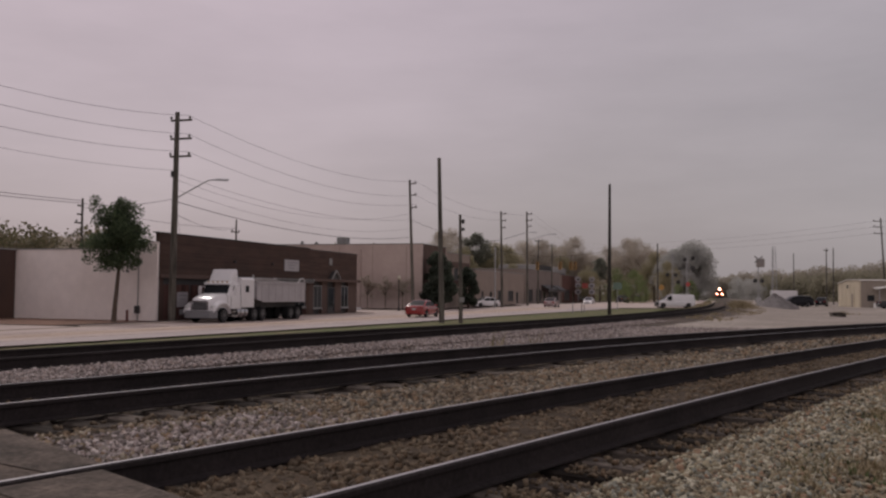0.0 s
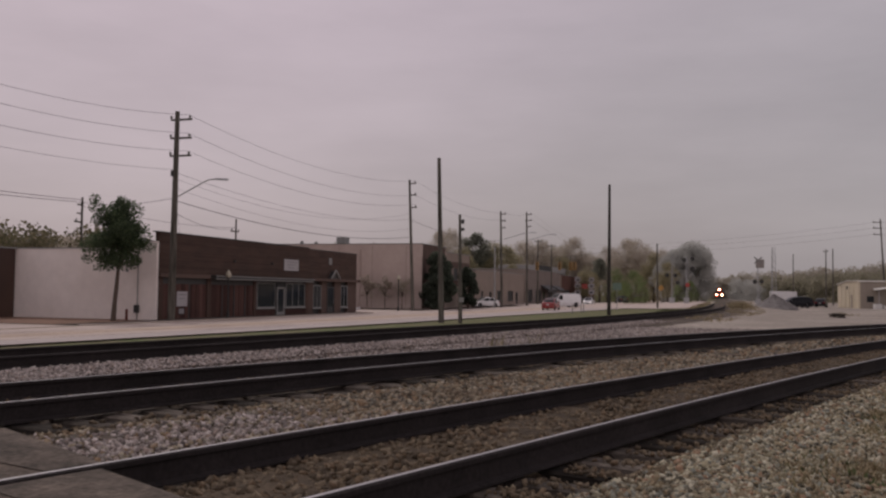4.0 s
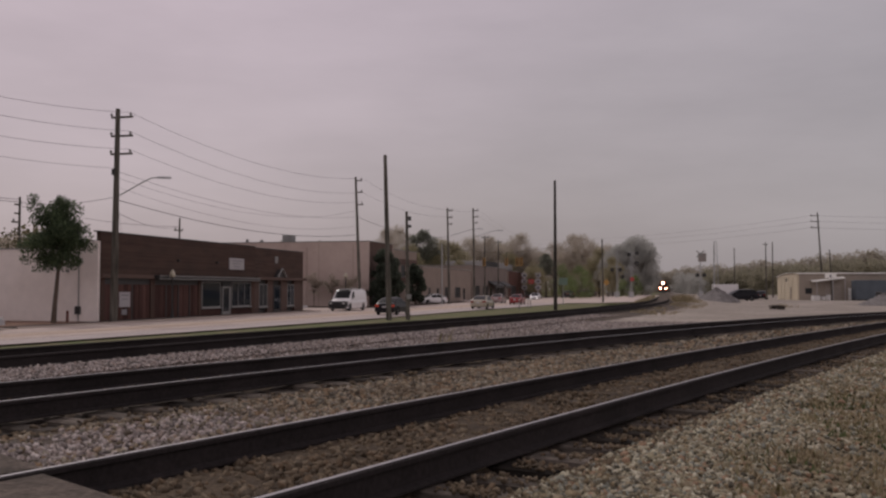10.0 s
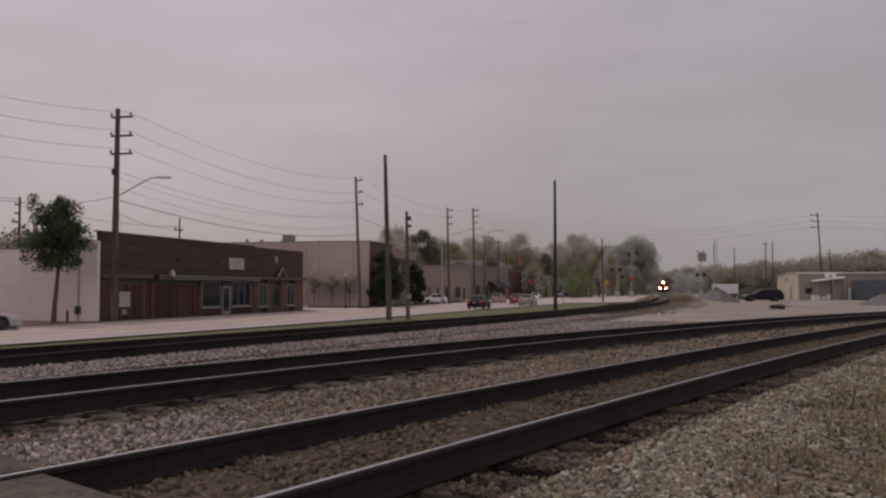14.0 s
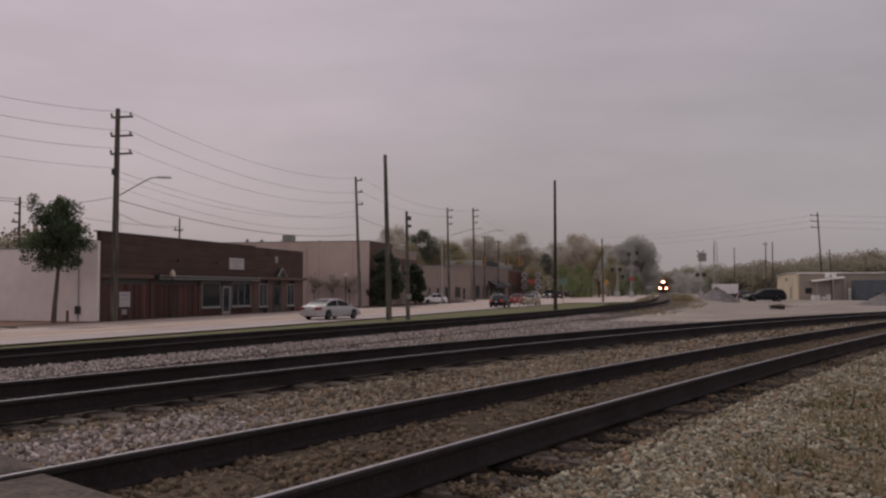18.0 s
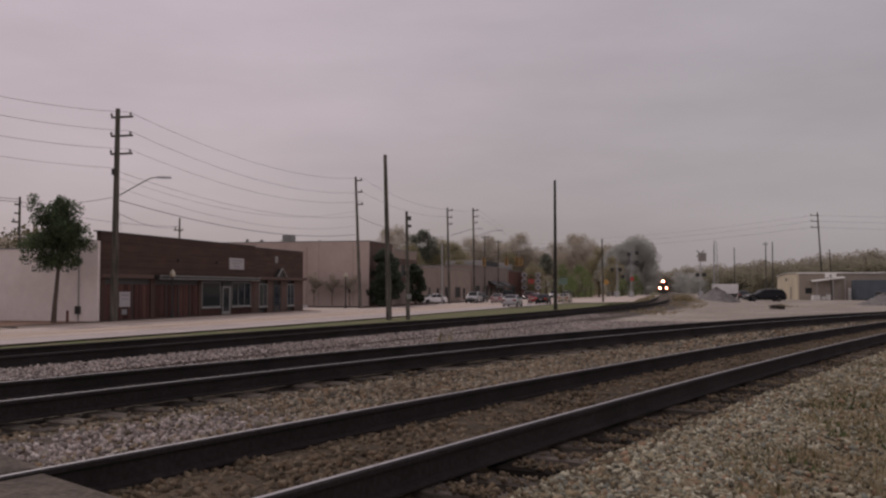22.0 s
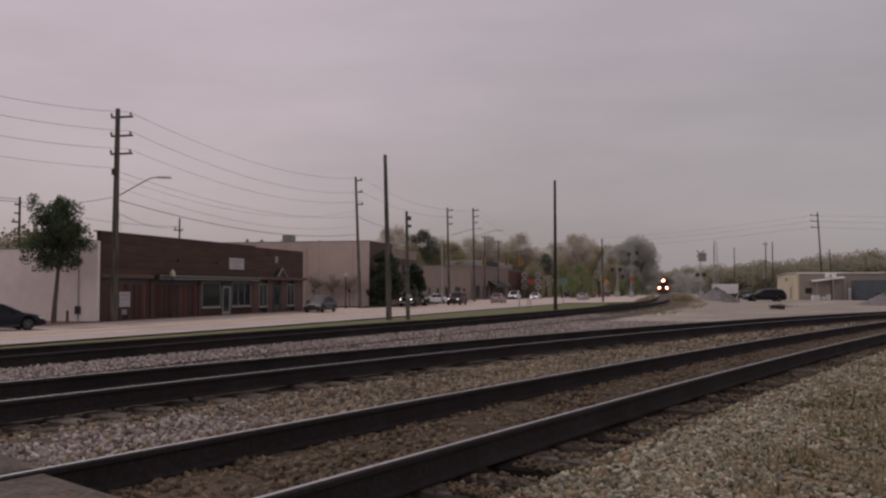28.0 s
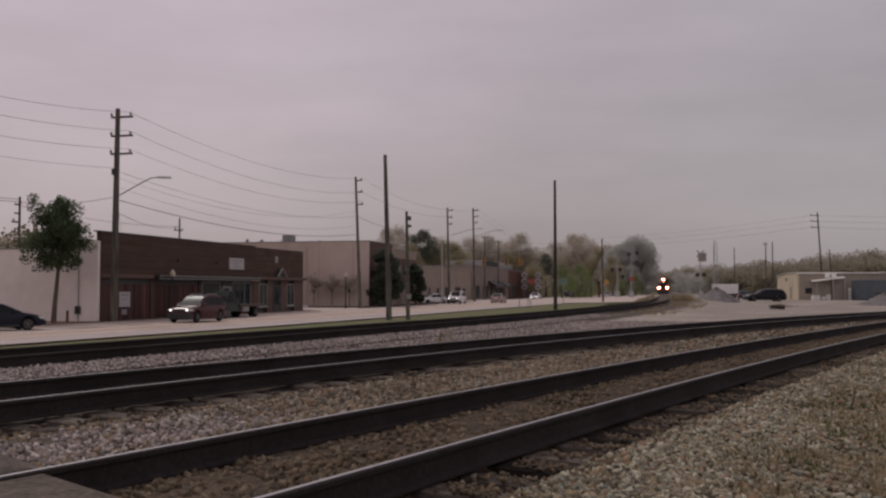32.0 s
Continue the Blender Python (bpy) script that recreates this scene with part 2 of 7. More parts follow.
BARK = mat("bark", (0.11, 0.085, 0.07), 0.9, vary=0.3, scale=2.0, fine=16.0, bump=0.6, stretch=(5, 5, 1))
RUBBER = mat("tyre_rubber", (0.018, 0.018, 0.019), 0.85, vary=0.2, fine=20.0)
ALLOY = mat("wheel_alloy", (0.15, 0.148, 0.15), 0.5, metal=0.3, vary=0.15, bump=0.0)
TRUCK_RIM = mat("truck_wheel_rim", (0.17, 0.165, 0.165), 0.6, metal=0.2, vary=0.25, fine=14.0)
SHOP_PAVING = mat("dark_brown_paving", (0.085, 0.063, 0.054), 0.95, vary=0.3, scale=0.7, fine=9.0, space="World")
BLACK_PLASTIC = mat("black_plastic", (0.02, 0.02, 0.021), 0.6, vary=0.15)
LAMP_LENS = mat("clear_lamp_lens", (0.5, 0.5, 0.49), 0.12, vary=0.05, bump=0.0)
TAIL_LENS = mat("red_lamp_lens", (0.22, 0.03, 0.028), 0.15, vary=0.1, bump=0.0)
TAIL_LIT = mat("lit_tail_lamp", (0.55, 0.07, 0.04), 0.2, emit=0.03, bump=0.0)
HEAD_LIT = mat("lit_headlight", (1.0, 0.95, 0.9), 0.2, emit=3.0, bump=0.0)
LOCO_LIT = mat("lit_locomotive_lamp", (1.0, 0.66, 0.46), 0.2, emit=30.0, bump=0.0)
WHITE_SIGN = mat("white_sign_board", (0.34, 0.32, 0.335), 0.5, vary=0.06, bump=0.0)
YELLOW = mat("signal_yellow", (0.36, 0.20, 0.05), 0.5, vary=0.1)
SIGN_RED = mat("sign_red", (0.35, 0.05, 0.045), 0.5, vary=0.1)
SIGN_GREEN = mat("sign_green", (0.13, 0.19, 0.15), 0.5, vary=0.1)
GREY_MARK = mat("faded_grey_marks", (0.25, 0.24, 0.25), 0.7, vary=0.1)


# ---- mesh tools ----
class Shape:
    """Collects vertices and faces for one mesh."""

    def __init__(self):
        self.v, self.f = [], []

    def add(self, verts, faces):
        k = len(self.v)
        self.v.extend(tuple(p) for p in verts)
        self.f.extend(tuple(i + k for i in f) for f in faces)
        return self

    def box(self, x0, x1, y0, y1, z0, z1, c=0.0):
        """A box; c: chamfer of the upright edges and the top rim."""
        if not c:
            p = [(x, y, z) for z in (z0, z1) for x, y in ((x0, y0), (x1, y0), (x1, y1), (x0, y1))]
            return self.add(p, [(3, 2, 1, 0), (4, 5, 6, 7), (0, 1, 5, 4), (1, 2, 6, 5), (2, 3, 7, 6), (3, 0, 4, 7)])
        ring = [(x0 + c, y0), (x1 - c, y0), (x1, y0 + c), (x1, y1 - c), (x1 - c, y1), (x0 + c, y1), (x0, y1 - c), (x0, y0 + c)]
        cx, cy = (x0 + x1) / 2, (y0 + y1) / 2
        sx, sy = 1 - 2 * c / max(x1 - x0, 1e-6), 1 - 2 * c / max(y1 - y0, 1e-6)
        top = [(cx + (x - cx) * sx, cy + (y - cy) * sy) for x, y in ring]
        return self.rings([[(x, y, z0) for x, y in ring], [(x, y, z1 - c) for x, y in ring], [(x, y, z1) for x, y in top]])

    def rings(self, rr, cap=True):
        """A skin over closed rings with equal counts."""
        n = len(rr[0])
        faces = [(k * n + i, k * n + (i + 1) % n, (k + 1) * n + (i + 1) % n, (k + 1) * n + i) for k in range(len(rr) - 1) for i in range(n)]
        if cap:
            faces += [tuple(reversed(range(n))), tuple((len(rr) - 1) * n + i for i in range(n))]
        return self.add([p for r in rr for p in r], faces)

    def rod(self, p0, p1, r0, r1=None, n=8):
        p0, p1 = Vector(p0), Vector(p1)
        r1 = r0 if r1 is None else r1
        q = (p1 - p0).to_track_quat("Z", "Y")
        return self.rings([[p + q @ Vector((r * math.cos(2 * math.pi * i / n), r * math.sin(2 * math.pi * i / n), 0)) for i in range(n)]
                           for p, r in ((p0, r0), (p1, r1))])

    def tube(self, pts, r, n=5):
        pts = [Vector(p) for p in pts]
        rr = []
        for i, p in enumerate(pts):
            d = pts[min(i + 1, len(pts) - 1)] - pts[max(i - 1, 0)]
            q = d.to_track_quat("Z", "Y")
            rad = r if not isinstance(r, (list, tuple)) else r[i]
            rr.append([p + q @ Vector((rad * math.cos(2 * math.pi * k / n), rad * math.sin(2 * math.pi * k / n), 0)) for k in range(n)])
        return self.rings(rr)

    def plate(self, quad, depth):
        """A thin slab: four corners, pushed back against their normal by depth."""
        q = [Vector(p) for p in quad]
        nrm = (q[1] - q[0]).cross(q[3] - q[0]).normalized() * depth
        return self.add(q + [p - nrm for p in q], [(0, 1, 2, 3), (7, 6, 5, 4), (1, 0, 4, 5), (2, 1, 5, 6), (3, 2, 6, 7), (0, 3, 7, 4)])

    def disc(self, c, r, w, axis="y", n=20, flat=0.0):
        """A wheel-like disc round its axis, w wide, with a rounded shoulder of size flat."""
        prof = [(-w / 2, r - flat), (-w / 2 + flat, r), (w / 2 - flat, r), (w / 2, r - flat)] if flat else [(-w / 2, r), (w / 2, r)]
        rr = []
        for a, rad in prof:
            ring = []
            for i in range(n):
                s, k = math.sin(2 * math.pi * i / n) * rad, math.cos(2 * math.pi * i / n) * rad
                ring.append({"y": (c[0] + k, c[1] + a, c[2] + s), "x": (c[0] + a, c[1] + k, c[2] + s), "z": (c[0] + k, c[1] + s, c[2] + a)}[axis])
            rr.append(ring)
        return self.rings(rr)

    def mesh(self, name, smooth=False):
        me = bpy.data.meshes.new(name)
        me.from_pydata(self.v, [], self.f)
        me.update()
        if smooth:
            me.shade_smooth()
            me.set_sharp_from_angle(angle=radians(38))
        return me


def part(name, shape, material, parent=None, label="", smooth=False):
    me = shape if isinstance(shape, bpy.types.Mesh) else shape.mesh(name, smooth)
    if not me.materials:
        me.materials.append(material)
    ob = new(name, me)
    if parent:
        ob.parent = parent
    return tagged(ob, label)


def thing(name, m, label, category, group="", kind=""):
    ob = new(name)
    ob.empty_display_size = 0.3
    ob.matrix_world = m
    return tagged(ob, label, category, group, kind)


# ---- the plan: one street, two close tracks and a third that runs off to the distance ----
STREET = 14.5                       # heading of the street, degrees right of +y
SA, CA = math.sin(radians(STREET)), math.cos(radians(STREET))
RAIL_Z = 1.02                       # top of rail
STREET_Z = -0.13                    # the street lies lower


def street(u, v, z=0.0, turn=0.0):
    """A pose u metres along the street and v to its left; local x runs along the street."""
    return pose(u * SA - v * CA, u * CA + v * SA, z + STREET_Z, 0, 0, 90 - STREET + turn)


def at(u, v, z=0.0):
    return Vector((u * SA - v * CA, u * CA + v * SA, z))


def smooth01(x):
    x = np.clip(x, 0, 1)
    return x * x * (3 - 2 * x)


def near_x(y):
    yy = np.clip(y, -40, 42)
    return -4.369 + 0.5679 * yy + 0.00279 * yy * yy + (0.5679 + 0.00558 * yy) * (y - yy)


def far_x(y):
    yy = np.clip(y, -30, 46)
    return -9.06 + 0.4683 * yy + 0.00557 * yy * yy + (0.4683 + 0.01114 * yy) * (y - yy)


_EY = np.array([-120, -50, -4, 15.5, 21.4, 31.2, 45.6, 62.4, 75, 90, 105, 130, 200, 450, 900, 1500.0])
_EX = np.array([-73, -39, -16.6, -7.2, -4.9, -0.05, 5.75, 11.8, 15.6, 19.7, 23.4, 29.2, 45.5, 103.4, 207.6, 346.4])
_ED = np.arange(-118, 1480, 2.0)
_EI = np.interp(_ED, _EY, _EX)
_EI = np.convolve(np.pad(_EI, 6, mode="reflect", reflect_type="odd"), np.hanning(15)[1:-1] / np.hanning(15)[1:-1].sum(), "valid")


def back_x(y):
    return np.interp(y, _ED, _EI) + 0.72 / np.cos(np.arctan(0.45))


def back_z(y):
    return RAIL_Z - 0.5 * smooth01((y - 55) / 200.0)


def across(x, y, line):
    """Distance to the right of a track's centre line."""
    h = 0.25
    slope = (line(y + h) - line(y - h)) / (2 * h)
    return (x - line(y)) / np.sqrt(1 + slope * slope)


def ground_z(x, y):
    x, y = np.asarray(x, float), np.asarray(y, float)
    dn, df, db = across(x, y, near_x), across(x, y, far_x), across(x, y, back_x)
    bed = RAIL_Z - 0.212
    low = 0.30
    t1 = 1 - smooth01((np.abs(dn) - 1.7) / 3.0)
    t2 = 1 - smooth01((np.abs(df) - 1.9) / 4.5)
    t3 = 1 - smooth01((np.abs(db) - 1.55) / np.where(db < 0, 1.9, 4.5))
    base = np.full_like(x, low)
    base = np.where(dn > 0, 0.5, base)                       # the bank on the camera's side
    base = np.where(db < 0, STREET_Z - 0.06, base)
    top3 = back_z(y) - 0.235
    z = base + (bed - base) * np.maximum(t1, t2)
    z = np.maximum(z, base + (top3 - base) * t3)
    z = z - 0.10 * smooth01((dn - 0.72) / 0.2) * (1 - smooth01((dn - 1.08) / 0.32)) - 0.15 * smooth01((df - 0.7) / 0.15) * (1 - smooth01((df - 1.08) / 0.5))
    inner = (db > 0) & (dn < 0)
    z = np.where(inner, np.maximum(z, bed - 0.04 - (bed - low) * smooth01((np.minimum(db, -df) - 4 + smooth01((y - 50) / 40)) / (16.0 - 9.0 * smooth01((y - 50) / 40)))), z)
    far = smooth01((np.hypot(x, y) - 420) / 900.0)
    return z * (1 - far)


def build_ground():
    def steps(fine, near, far, grow):
        out, d, s = [0.0], 0.0, fine
        while d < far:
            if d > near:
                s *= grow
            d += s
            out.append(d)
        return np.array(out)
    p = steps(0.16, 13, 3600, 1.06)
    xs = np.concatenate([-p[:0:-1], p])
    q = steps(0.2, 26, 3600, 1.05)
    r = steps(0.6, 8, 1500, 1.2)
    ys = np.concatenate([-r[:0:-1], q])
    X, Y = np.meshgrid(xs, ys)
    Z = ground_z(X, Y) + 0.015 * np.sin(X * 2.1 + np.sin(Y * 1.3) * 2) * np.sin(Y * 1.7 + X * 0.6)
    n, m = X.shape
    idx = np.arange(n * m).reshape(n, m)
    faces = np.stack([idx[:-1, :-1], idx[:-1, 1:], idx[1:, 1:], idx[1:, :-1]], -1).reshape(-1, 4)
    me = bpy.data.meshes.new("ground")
    me.from_pydata(np.stack([X, Y, Z], -1).reshape(-1, 3).tolist(), [], faces.tolist())
    me.shade_smooth()
    for k in (GRAVEL, LOT, GRASS, BANK, DIRT, SHADED_FINES):
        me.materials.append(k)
    c = np.stack([X, Y], -1).reshape(-1, 2)[faces].mean(1)
    db, df, dn = across(c[:, 0], c[:, 1], back_x), across(c[:, 0], c[:, 1], far_x), across(c[:, 0], c[:, 1], near_x)
    kind = np.zeros(len(faces), int)
    kind[(db > 3.0) & (df < -2.6) & (c[:, 1] > 30)] = 1
    kind[db < -1.5] = 2
    kind[dn > 1.9] = 3
    kind[dn > 22] = 2
    kind[((np.abs(dn) < 1.5) | (np.abs(df) < 1.5)) & (c[:, 1] < 60)] = 4
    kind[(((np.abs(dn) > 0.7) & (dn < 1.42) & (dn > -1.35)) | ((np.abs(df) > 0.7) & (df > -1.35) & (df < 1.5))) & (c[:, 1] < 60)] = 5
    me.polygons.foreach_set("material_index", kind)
    tagged(new("ground", me), "gravel railway ground falling away to a dusty lot", "ground", kind="structure")


def strip(name, rows, material, label, lift, category, cross=6):
    """A sheet laid over the ground between two lines: rows of (left point, right point); lift over the ground, or a fixed height."""
    v, f = [], []
    for a, b in rows:
        for k in range(cross + 1):
            x, y = a[0] + (b[0] - a[0]) * k / cross, a[1] + (b[1] - a[1]) * k / cross
            v.append((x, y, lift(x, y)))
    w = cross + 1
    for i in range(len(rows) - 1):
        for k in range(cross):
            f.append((i * w + k, i * w + k + 1, (i + 1) * w + k + 1, (i + 1) * w + k))
    me = bpy.data.meshes.new(name)
    me.from_pydata(v, [], f)
    me.shade_smooth()
    me.materials.append(material)
    return tagged(new(name, me), label, category, kind="structure")


build_ground()

KERB_V = 34.75                       # far kerb of the street
FRONT_V = 36.9                      # line of the shop fronts


def road_near_v(u):
    """The street's near edge, which draws in as the back track bends towards it."""
    return float(np.interp(u, [-60, 20, 45, 65, 85, 105, 125, 160, 420], [27.3, 26.4, 23.75, 22.1, 21.4, 20.2, 18.8, 17.1, 15.0]))


_us = [-60 + 4 * i for i in range(121)]
strip("road", [(at(u, KERB_V), at(u, road_near_v(u))) for u in _us], ASPHALT, "pale worn concrete street with several lanes", lambda x, y: STREET_Z + 0.02, "road")
for _f0, _f1, _c, _n in ((0.36, 0.6, (0.46, 0.365, 0.30), "worn tan turning lane in the street"), (0.76, 0.985, (0.42, 0.365, 0.35), "greyer lane along the street edge")):
    strip("lane", [(at(u, KERB_V + (road_near_v(u) - KERB_V) * _f0), at(u, KERB_V + (road_near_v(u) - KERB_V) * _f1)) for u in _us],
          mat(_n.replace(" ", "_"), _c, 0.9, vary=0.14, scale=0.25, fine=4.0, space="World"), _n, lambda x, y: STREET_Z + 0.0235, "road", 2)
for _k, _f in enumerate((0.3, 0.52, 0.74)):
    _v = lambda u, f=_f: KERB_V + (road_near_v(u) - KERB_V) * f
    strip("road_joint", [(at(u, _v(u) + 0.05), at(u, _v(u) - 0.05)) for u in _us], mat("joint_tar", (0.13, 0.11, 0.10), 0.9, vary=0.3), "dark tarred joint between street lanes", lambda x, y: STREET_Z + 0.026, "road", 1)
_pave = [43.5, 50, 60, 70, 80, 86.5]
strip("pavement", [(at(u, 36.3), at(u, KERB_V)) for u in _pave], SHOP_PAVING, "dark brown pavement before the shop fronts", lambda x, y: STREET_Z + 0.10, "pavement", 3)
strip("clay_apron", [(at(u, 64), at(u, KERB_V + 0.3)) for u in (-60, 10, 32.5)], CLAY, "bare reddish clay ground beside the street", lambda x, y: STREET_Z + 0.06, "ground", 3)
strip("clay_bed", [(at(u, 47), at(u, 36.32)) for u in (43.5, 48, 53.0)], CLAY, "bare reddish clay bed round the street tree", lambda x, y: STREET_Z + 0.09, "ground", 3)
strip("driveway", [(at(u, 64), at(u, KERB_V)) for u in (32.5, 38, 43.5)], ASPHALT, "pale concrete driveway into the street", lambda x, y: STREET_Z + 0.05, "road", 3)
strip("side_street", [(at(u, 90), at(u, KERB_V)) for u in (87.0, 94, 101, 107.5)], ASPHALT, "pale side street beside the beige building", lambda x, y: STREET_Z + 0.03, "road", 3)
strip("planting_bed", [(at(u, 60), at(u, KERB_V)) for u in (100.5, 104, 107.7)], mat("dark_brown_ground", (0.105, 0.08, 0.066), 0.95, vary=0.35, scale=0.5, fine=7.0, space="World"), "dark brown ground strip below the beige wall", lambda x, y: STREET_Z + 0.09, "ground", 3)
strip("far_pavement", [(at(u, 38.5), at(u, KERB_V)) for u in (107.5, 125, 150, 200, 260)], SHOP_PAVING, "dark brown pavement before the far shops", lambda x, y: STREET_Z + 0.10, "pavement", 3)
strip("crossing_road", [((x0, y0), (x1, y1)) for x0, y0, x1, y1 in ((2, 170, 6, 138), (12, 172, 14, 142), (22, 178, 24, 147), (30, 190, 33, 156), (40, 215, 45, 172), (50, 260, 60, 200))], ASPHALT, "pale paved road bending to the level crossing", lambda x, y: float(np.clip(STREET_Z + 0.04 + (y - 150) * 0.01, STREET_Z + 0.04, 0.5)), "road", 3)
part("kerb", Shape().rings([[at(u, v, STREET_Z + z) for v, z in ((KERB_V + 0.02, -0.1), (KERB_V + 0.02, 0.106), (KERB_V - 0.12, 0.10), (KERB_V - 0.15, -0.1))] for u in _pave]), PAVING)
tagged(bpy.data.objects["kerb"], "pale concrete kerb along the street", "kerb", kind="structure")


# ---- the tracks ----
TIE_ROWS = {}                       # for each line: (y, height of the tie's top)


def track(name, line, y0, y1, step, label, ties, top=None, heads=True):
    """Two rails on wooden ties, along x = line(y)."""
    top = top or (lambda y: RAIL_Z)
    t = thing(name, Matrix(), label, "railway track", kind="structure")
    ys, y = [], y0
    while y < y1:
        ys.append(y)
        y += step if y < 60 else step * (1 + (y - 60) / 25)
    ys = np.array(ys)
    h = 0.2
    sl = (line(ys + h) - line(ys - h)) / (2 * h)
    nx, ny = 1 / np.sqrt(1 + sl * sl), -sl / np.sqrt(1 + sl * sl)      # to the right
    prof = [(-0.07, -0.186), (0.07, -0.186), (0.07, -0.172), (0.012, -0.155), (0.010, -0.045), (0.037, -0.036), (0.037, -0.010),
            (0.024, -0.002), (-0.024, -0.002), (-0.037, -0.010), (-0.037, -0.036), (-0.010, -0.045), (-0.012, -0.155), (-0.07, -0.172)]
    for side in (-0.7555, 0.7555):
        rr, cap = [], []
        for i, yy in enumerate(ys):
            cx, z = float(line(yy)), float(top(yy))
            P = lambda d, e: (cx + nx[i] * (side + d), yy + ny[i] * (side + d), z + e)
            rr.append([P(d, e) for d, e in prof])
            cap.append([P(d, e) for d, e in ((-0.018, -0.003), (0.014, -0.003), (0.012, 0.0), (-0.016, 0.0))])
        rail = part("rail", Shape().rings(rr), RAIL_RUST, t, "rust-dark steel rail")
        if heads:
            part("running_surface", Shape().rings(cap), RAIL_TOP, rail, "polished rail head")
    # ties, laid a little unevenly
    TIE_ROWS[line] = []
    rnd = random.Random(7)
    me = [tie_mesh(k) for k in range(4)]
    lo, hi, gap = ties
    y = lo
    while y < hi:
        sl1 = float((line(y + h) - line(y - h)) / (2 * h))
        ob = part("tie", me[rnd.randrange(4)], TIE, t)
        off = rnd.uniform(-0.1, 0.1)
        k = math.sqrt(1 + sl1 * sl1)
        drop = 0.197 + rnd.uniform(0, 0.035)
        TIE_ROWS[line].append((y, float(top(y)) - drop))
        ob.matrix_world = pose(float(line(y)) + off / k, y - off * sl1 / k, float(top(y)) - drop, rnd.uniform(-0.9, 0.9), rnd.uniform(-0.4, 0.4),
                               math.degrees(-math.atan(sl1)) + rnd.uniform(-1.5, 1.5))
        y += gap / k * rnd.uniform(0.94, 1.06)
    return t


def tie_mesh(seed):
    r = random.Random(seed)
    s = Shape()
    rr = []
    for k in range(7):
        x = -1.3 + 2.6 * k / 6 + (0 if k in (0, 6) else r.uniform(-0.05, 0.05))
        w, e = 0.112 + r.uniform(-0.006, 0.006), r.uniform(-0.008, 0.004)
        rr.append([(x, -w, -0.16), (x, w, -0.16), (x, w, -0.015 + e), (x, w - 0.018, e), (x, -w + 0.018, e), (x, -w, -0.015 + e)])
    return s.rings(rr).mesh("tie")


track("near_track", near_x, -24, 75, 0.8, "standard-gauge railway track with dark rails on weathered ties", (-2, 52, 0.495))
track("middle_track", far_x, -18, 95, 0.9, "railway track with bright running surfaces on weathered ties", (0, 60, 0.495))
track("back_track", back_x, -20, 760, 1.5, "little-used railway track bending away to the distance", (6, 120, 0.52), back_z, heads=False)


# ---- buildings ----
def window(parent, x0, x1, z0, z1, y=0.0, frame_mat=None, glass=None, mull=1, sill=True, name="window"):
    """A framed window on a front whose face is at y, facing -y."""
    fm, gl = frame_mat or PALE_TRIM, glass or GLASS_BLUE
    s, w = Shape(), 0.07
    s.box(x0, x1, y - 0.05, y + 0.04, z1 - w, z1)
    win = part(name, s, fm, parent, "painted window frame")
    for a, b in ((x0, x0 + w), (x1 - w, x1)):
        part("jamb", Shape().box(a, b, y - 0.05, y + 0.04, z0, z1 - w), fm, win)
    part("bottom_rail", Shape().box(x0 + w, x1 - w, y - 0.05, y + 0.04, z0, z0 + w), fm, win)
    for k in range(1, mull):
        xm = x0 + (x1 - x0) * k / mull
        part("mullion", Shape().box(xm - 0.03, xm + 0.03, y - 0.045, y + 0.04, z0 + w, z1 - w), fm, win)
    for k in range(mull):
        a, b = x0 + (x1 - x0) * k / mull, x0 + (x1 - x0) * (k + 1) / mull
        part("pane", Shape().box(a + 0.035, b - 0.035, y - 0.015, y + 0.012, z0 + w, z1 - w), gl, win)
    if sill:
        part("sill", Shape().box(x0 - 0.06, x1 + 0.06, y - 0.12, y + 0.02, z0 - 0.1, z0 - 0.004, 0.01), fm, win)
    return win


def front_door(parent, x0, x1, z0, z1, y=0.0, fm=None):
    fm = fm or GREY_TRIM
    s = Shape()
    s.box(x0, x0 + 0.09, y - 0.06, y + 0.04, z0, z1).box(x1 - 0.09, x1, y - 0.06, y + 0.04, z0, z1).box(x0 + 0.09, x1 - 0.09, y - 0.06, y + 0.04, z1 - 0.12, z1)
    d = part("door", s, fm, parent, "glazed shop door in a painted frame")
    part("door_leaf", Shape().box(x0 + 0.09, x1 - 0.09, y - 0.03, y + 0.02, z0, z0 + 0.3).box(x0 + 0.09, x0 + 0.2, y - 0.03, y + 0.02, z0 + 0.3, z1 - 0.12)
         .box(x1 - 0.2, x1 - 0.09, y - 0.03, y + 0.02, z0 + 0.3, z1 - 0.12), fm, d)
    part("pane", Shape().box(x0 + 0.2, x1 - 0.2, y - 0.012, y + 0.012, z0 + 0.3, z1 - 0.12), GLASS_BLUE, d)
    part("handle", Shape().rod((x1 - 0.16, y - 0.07, z0 + 0.9), (x1 - 0.16, y - 0.07, z0 + 1.2), 0.015), STEEL, d)
    return d


def brick_courses(parent, x0, x1, z0, z1, y, material, step=0.085):
    """The brick face: courses broken into a few runs, with recessed joints."""
    rnd = random.Random(int(x0 * 10) + 3)
    z = z0
    while z + step <= z1 + 1e-6:
        cuts = sorted([x0, x1] + [rnd.uniform(x0 + 1, x1 - 1) for k in range(3)])
        for a, c in zip(cuts, cuts[1:]):
            part("brick_course", Shape().box(a + 0.004, c - 0.004, y - 0.014 + rnd.uniform(-0.003, 0.003), y + 0.01, z + 0.006, z + step - 0.006), material, parent)
        z += step


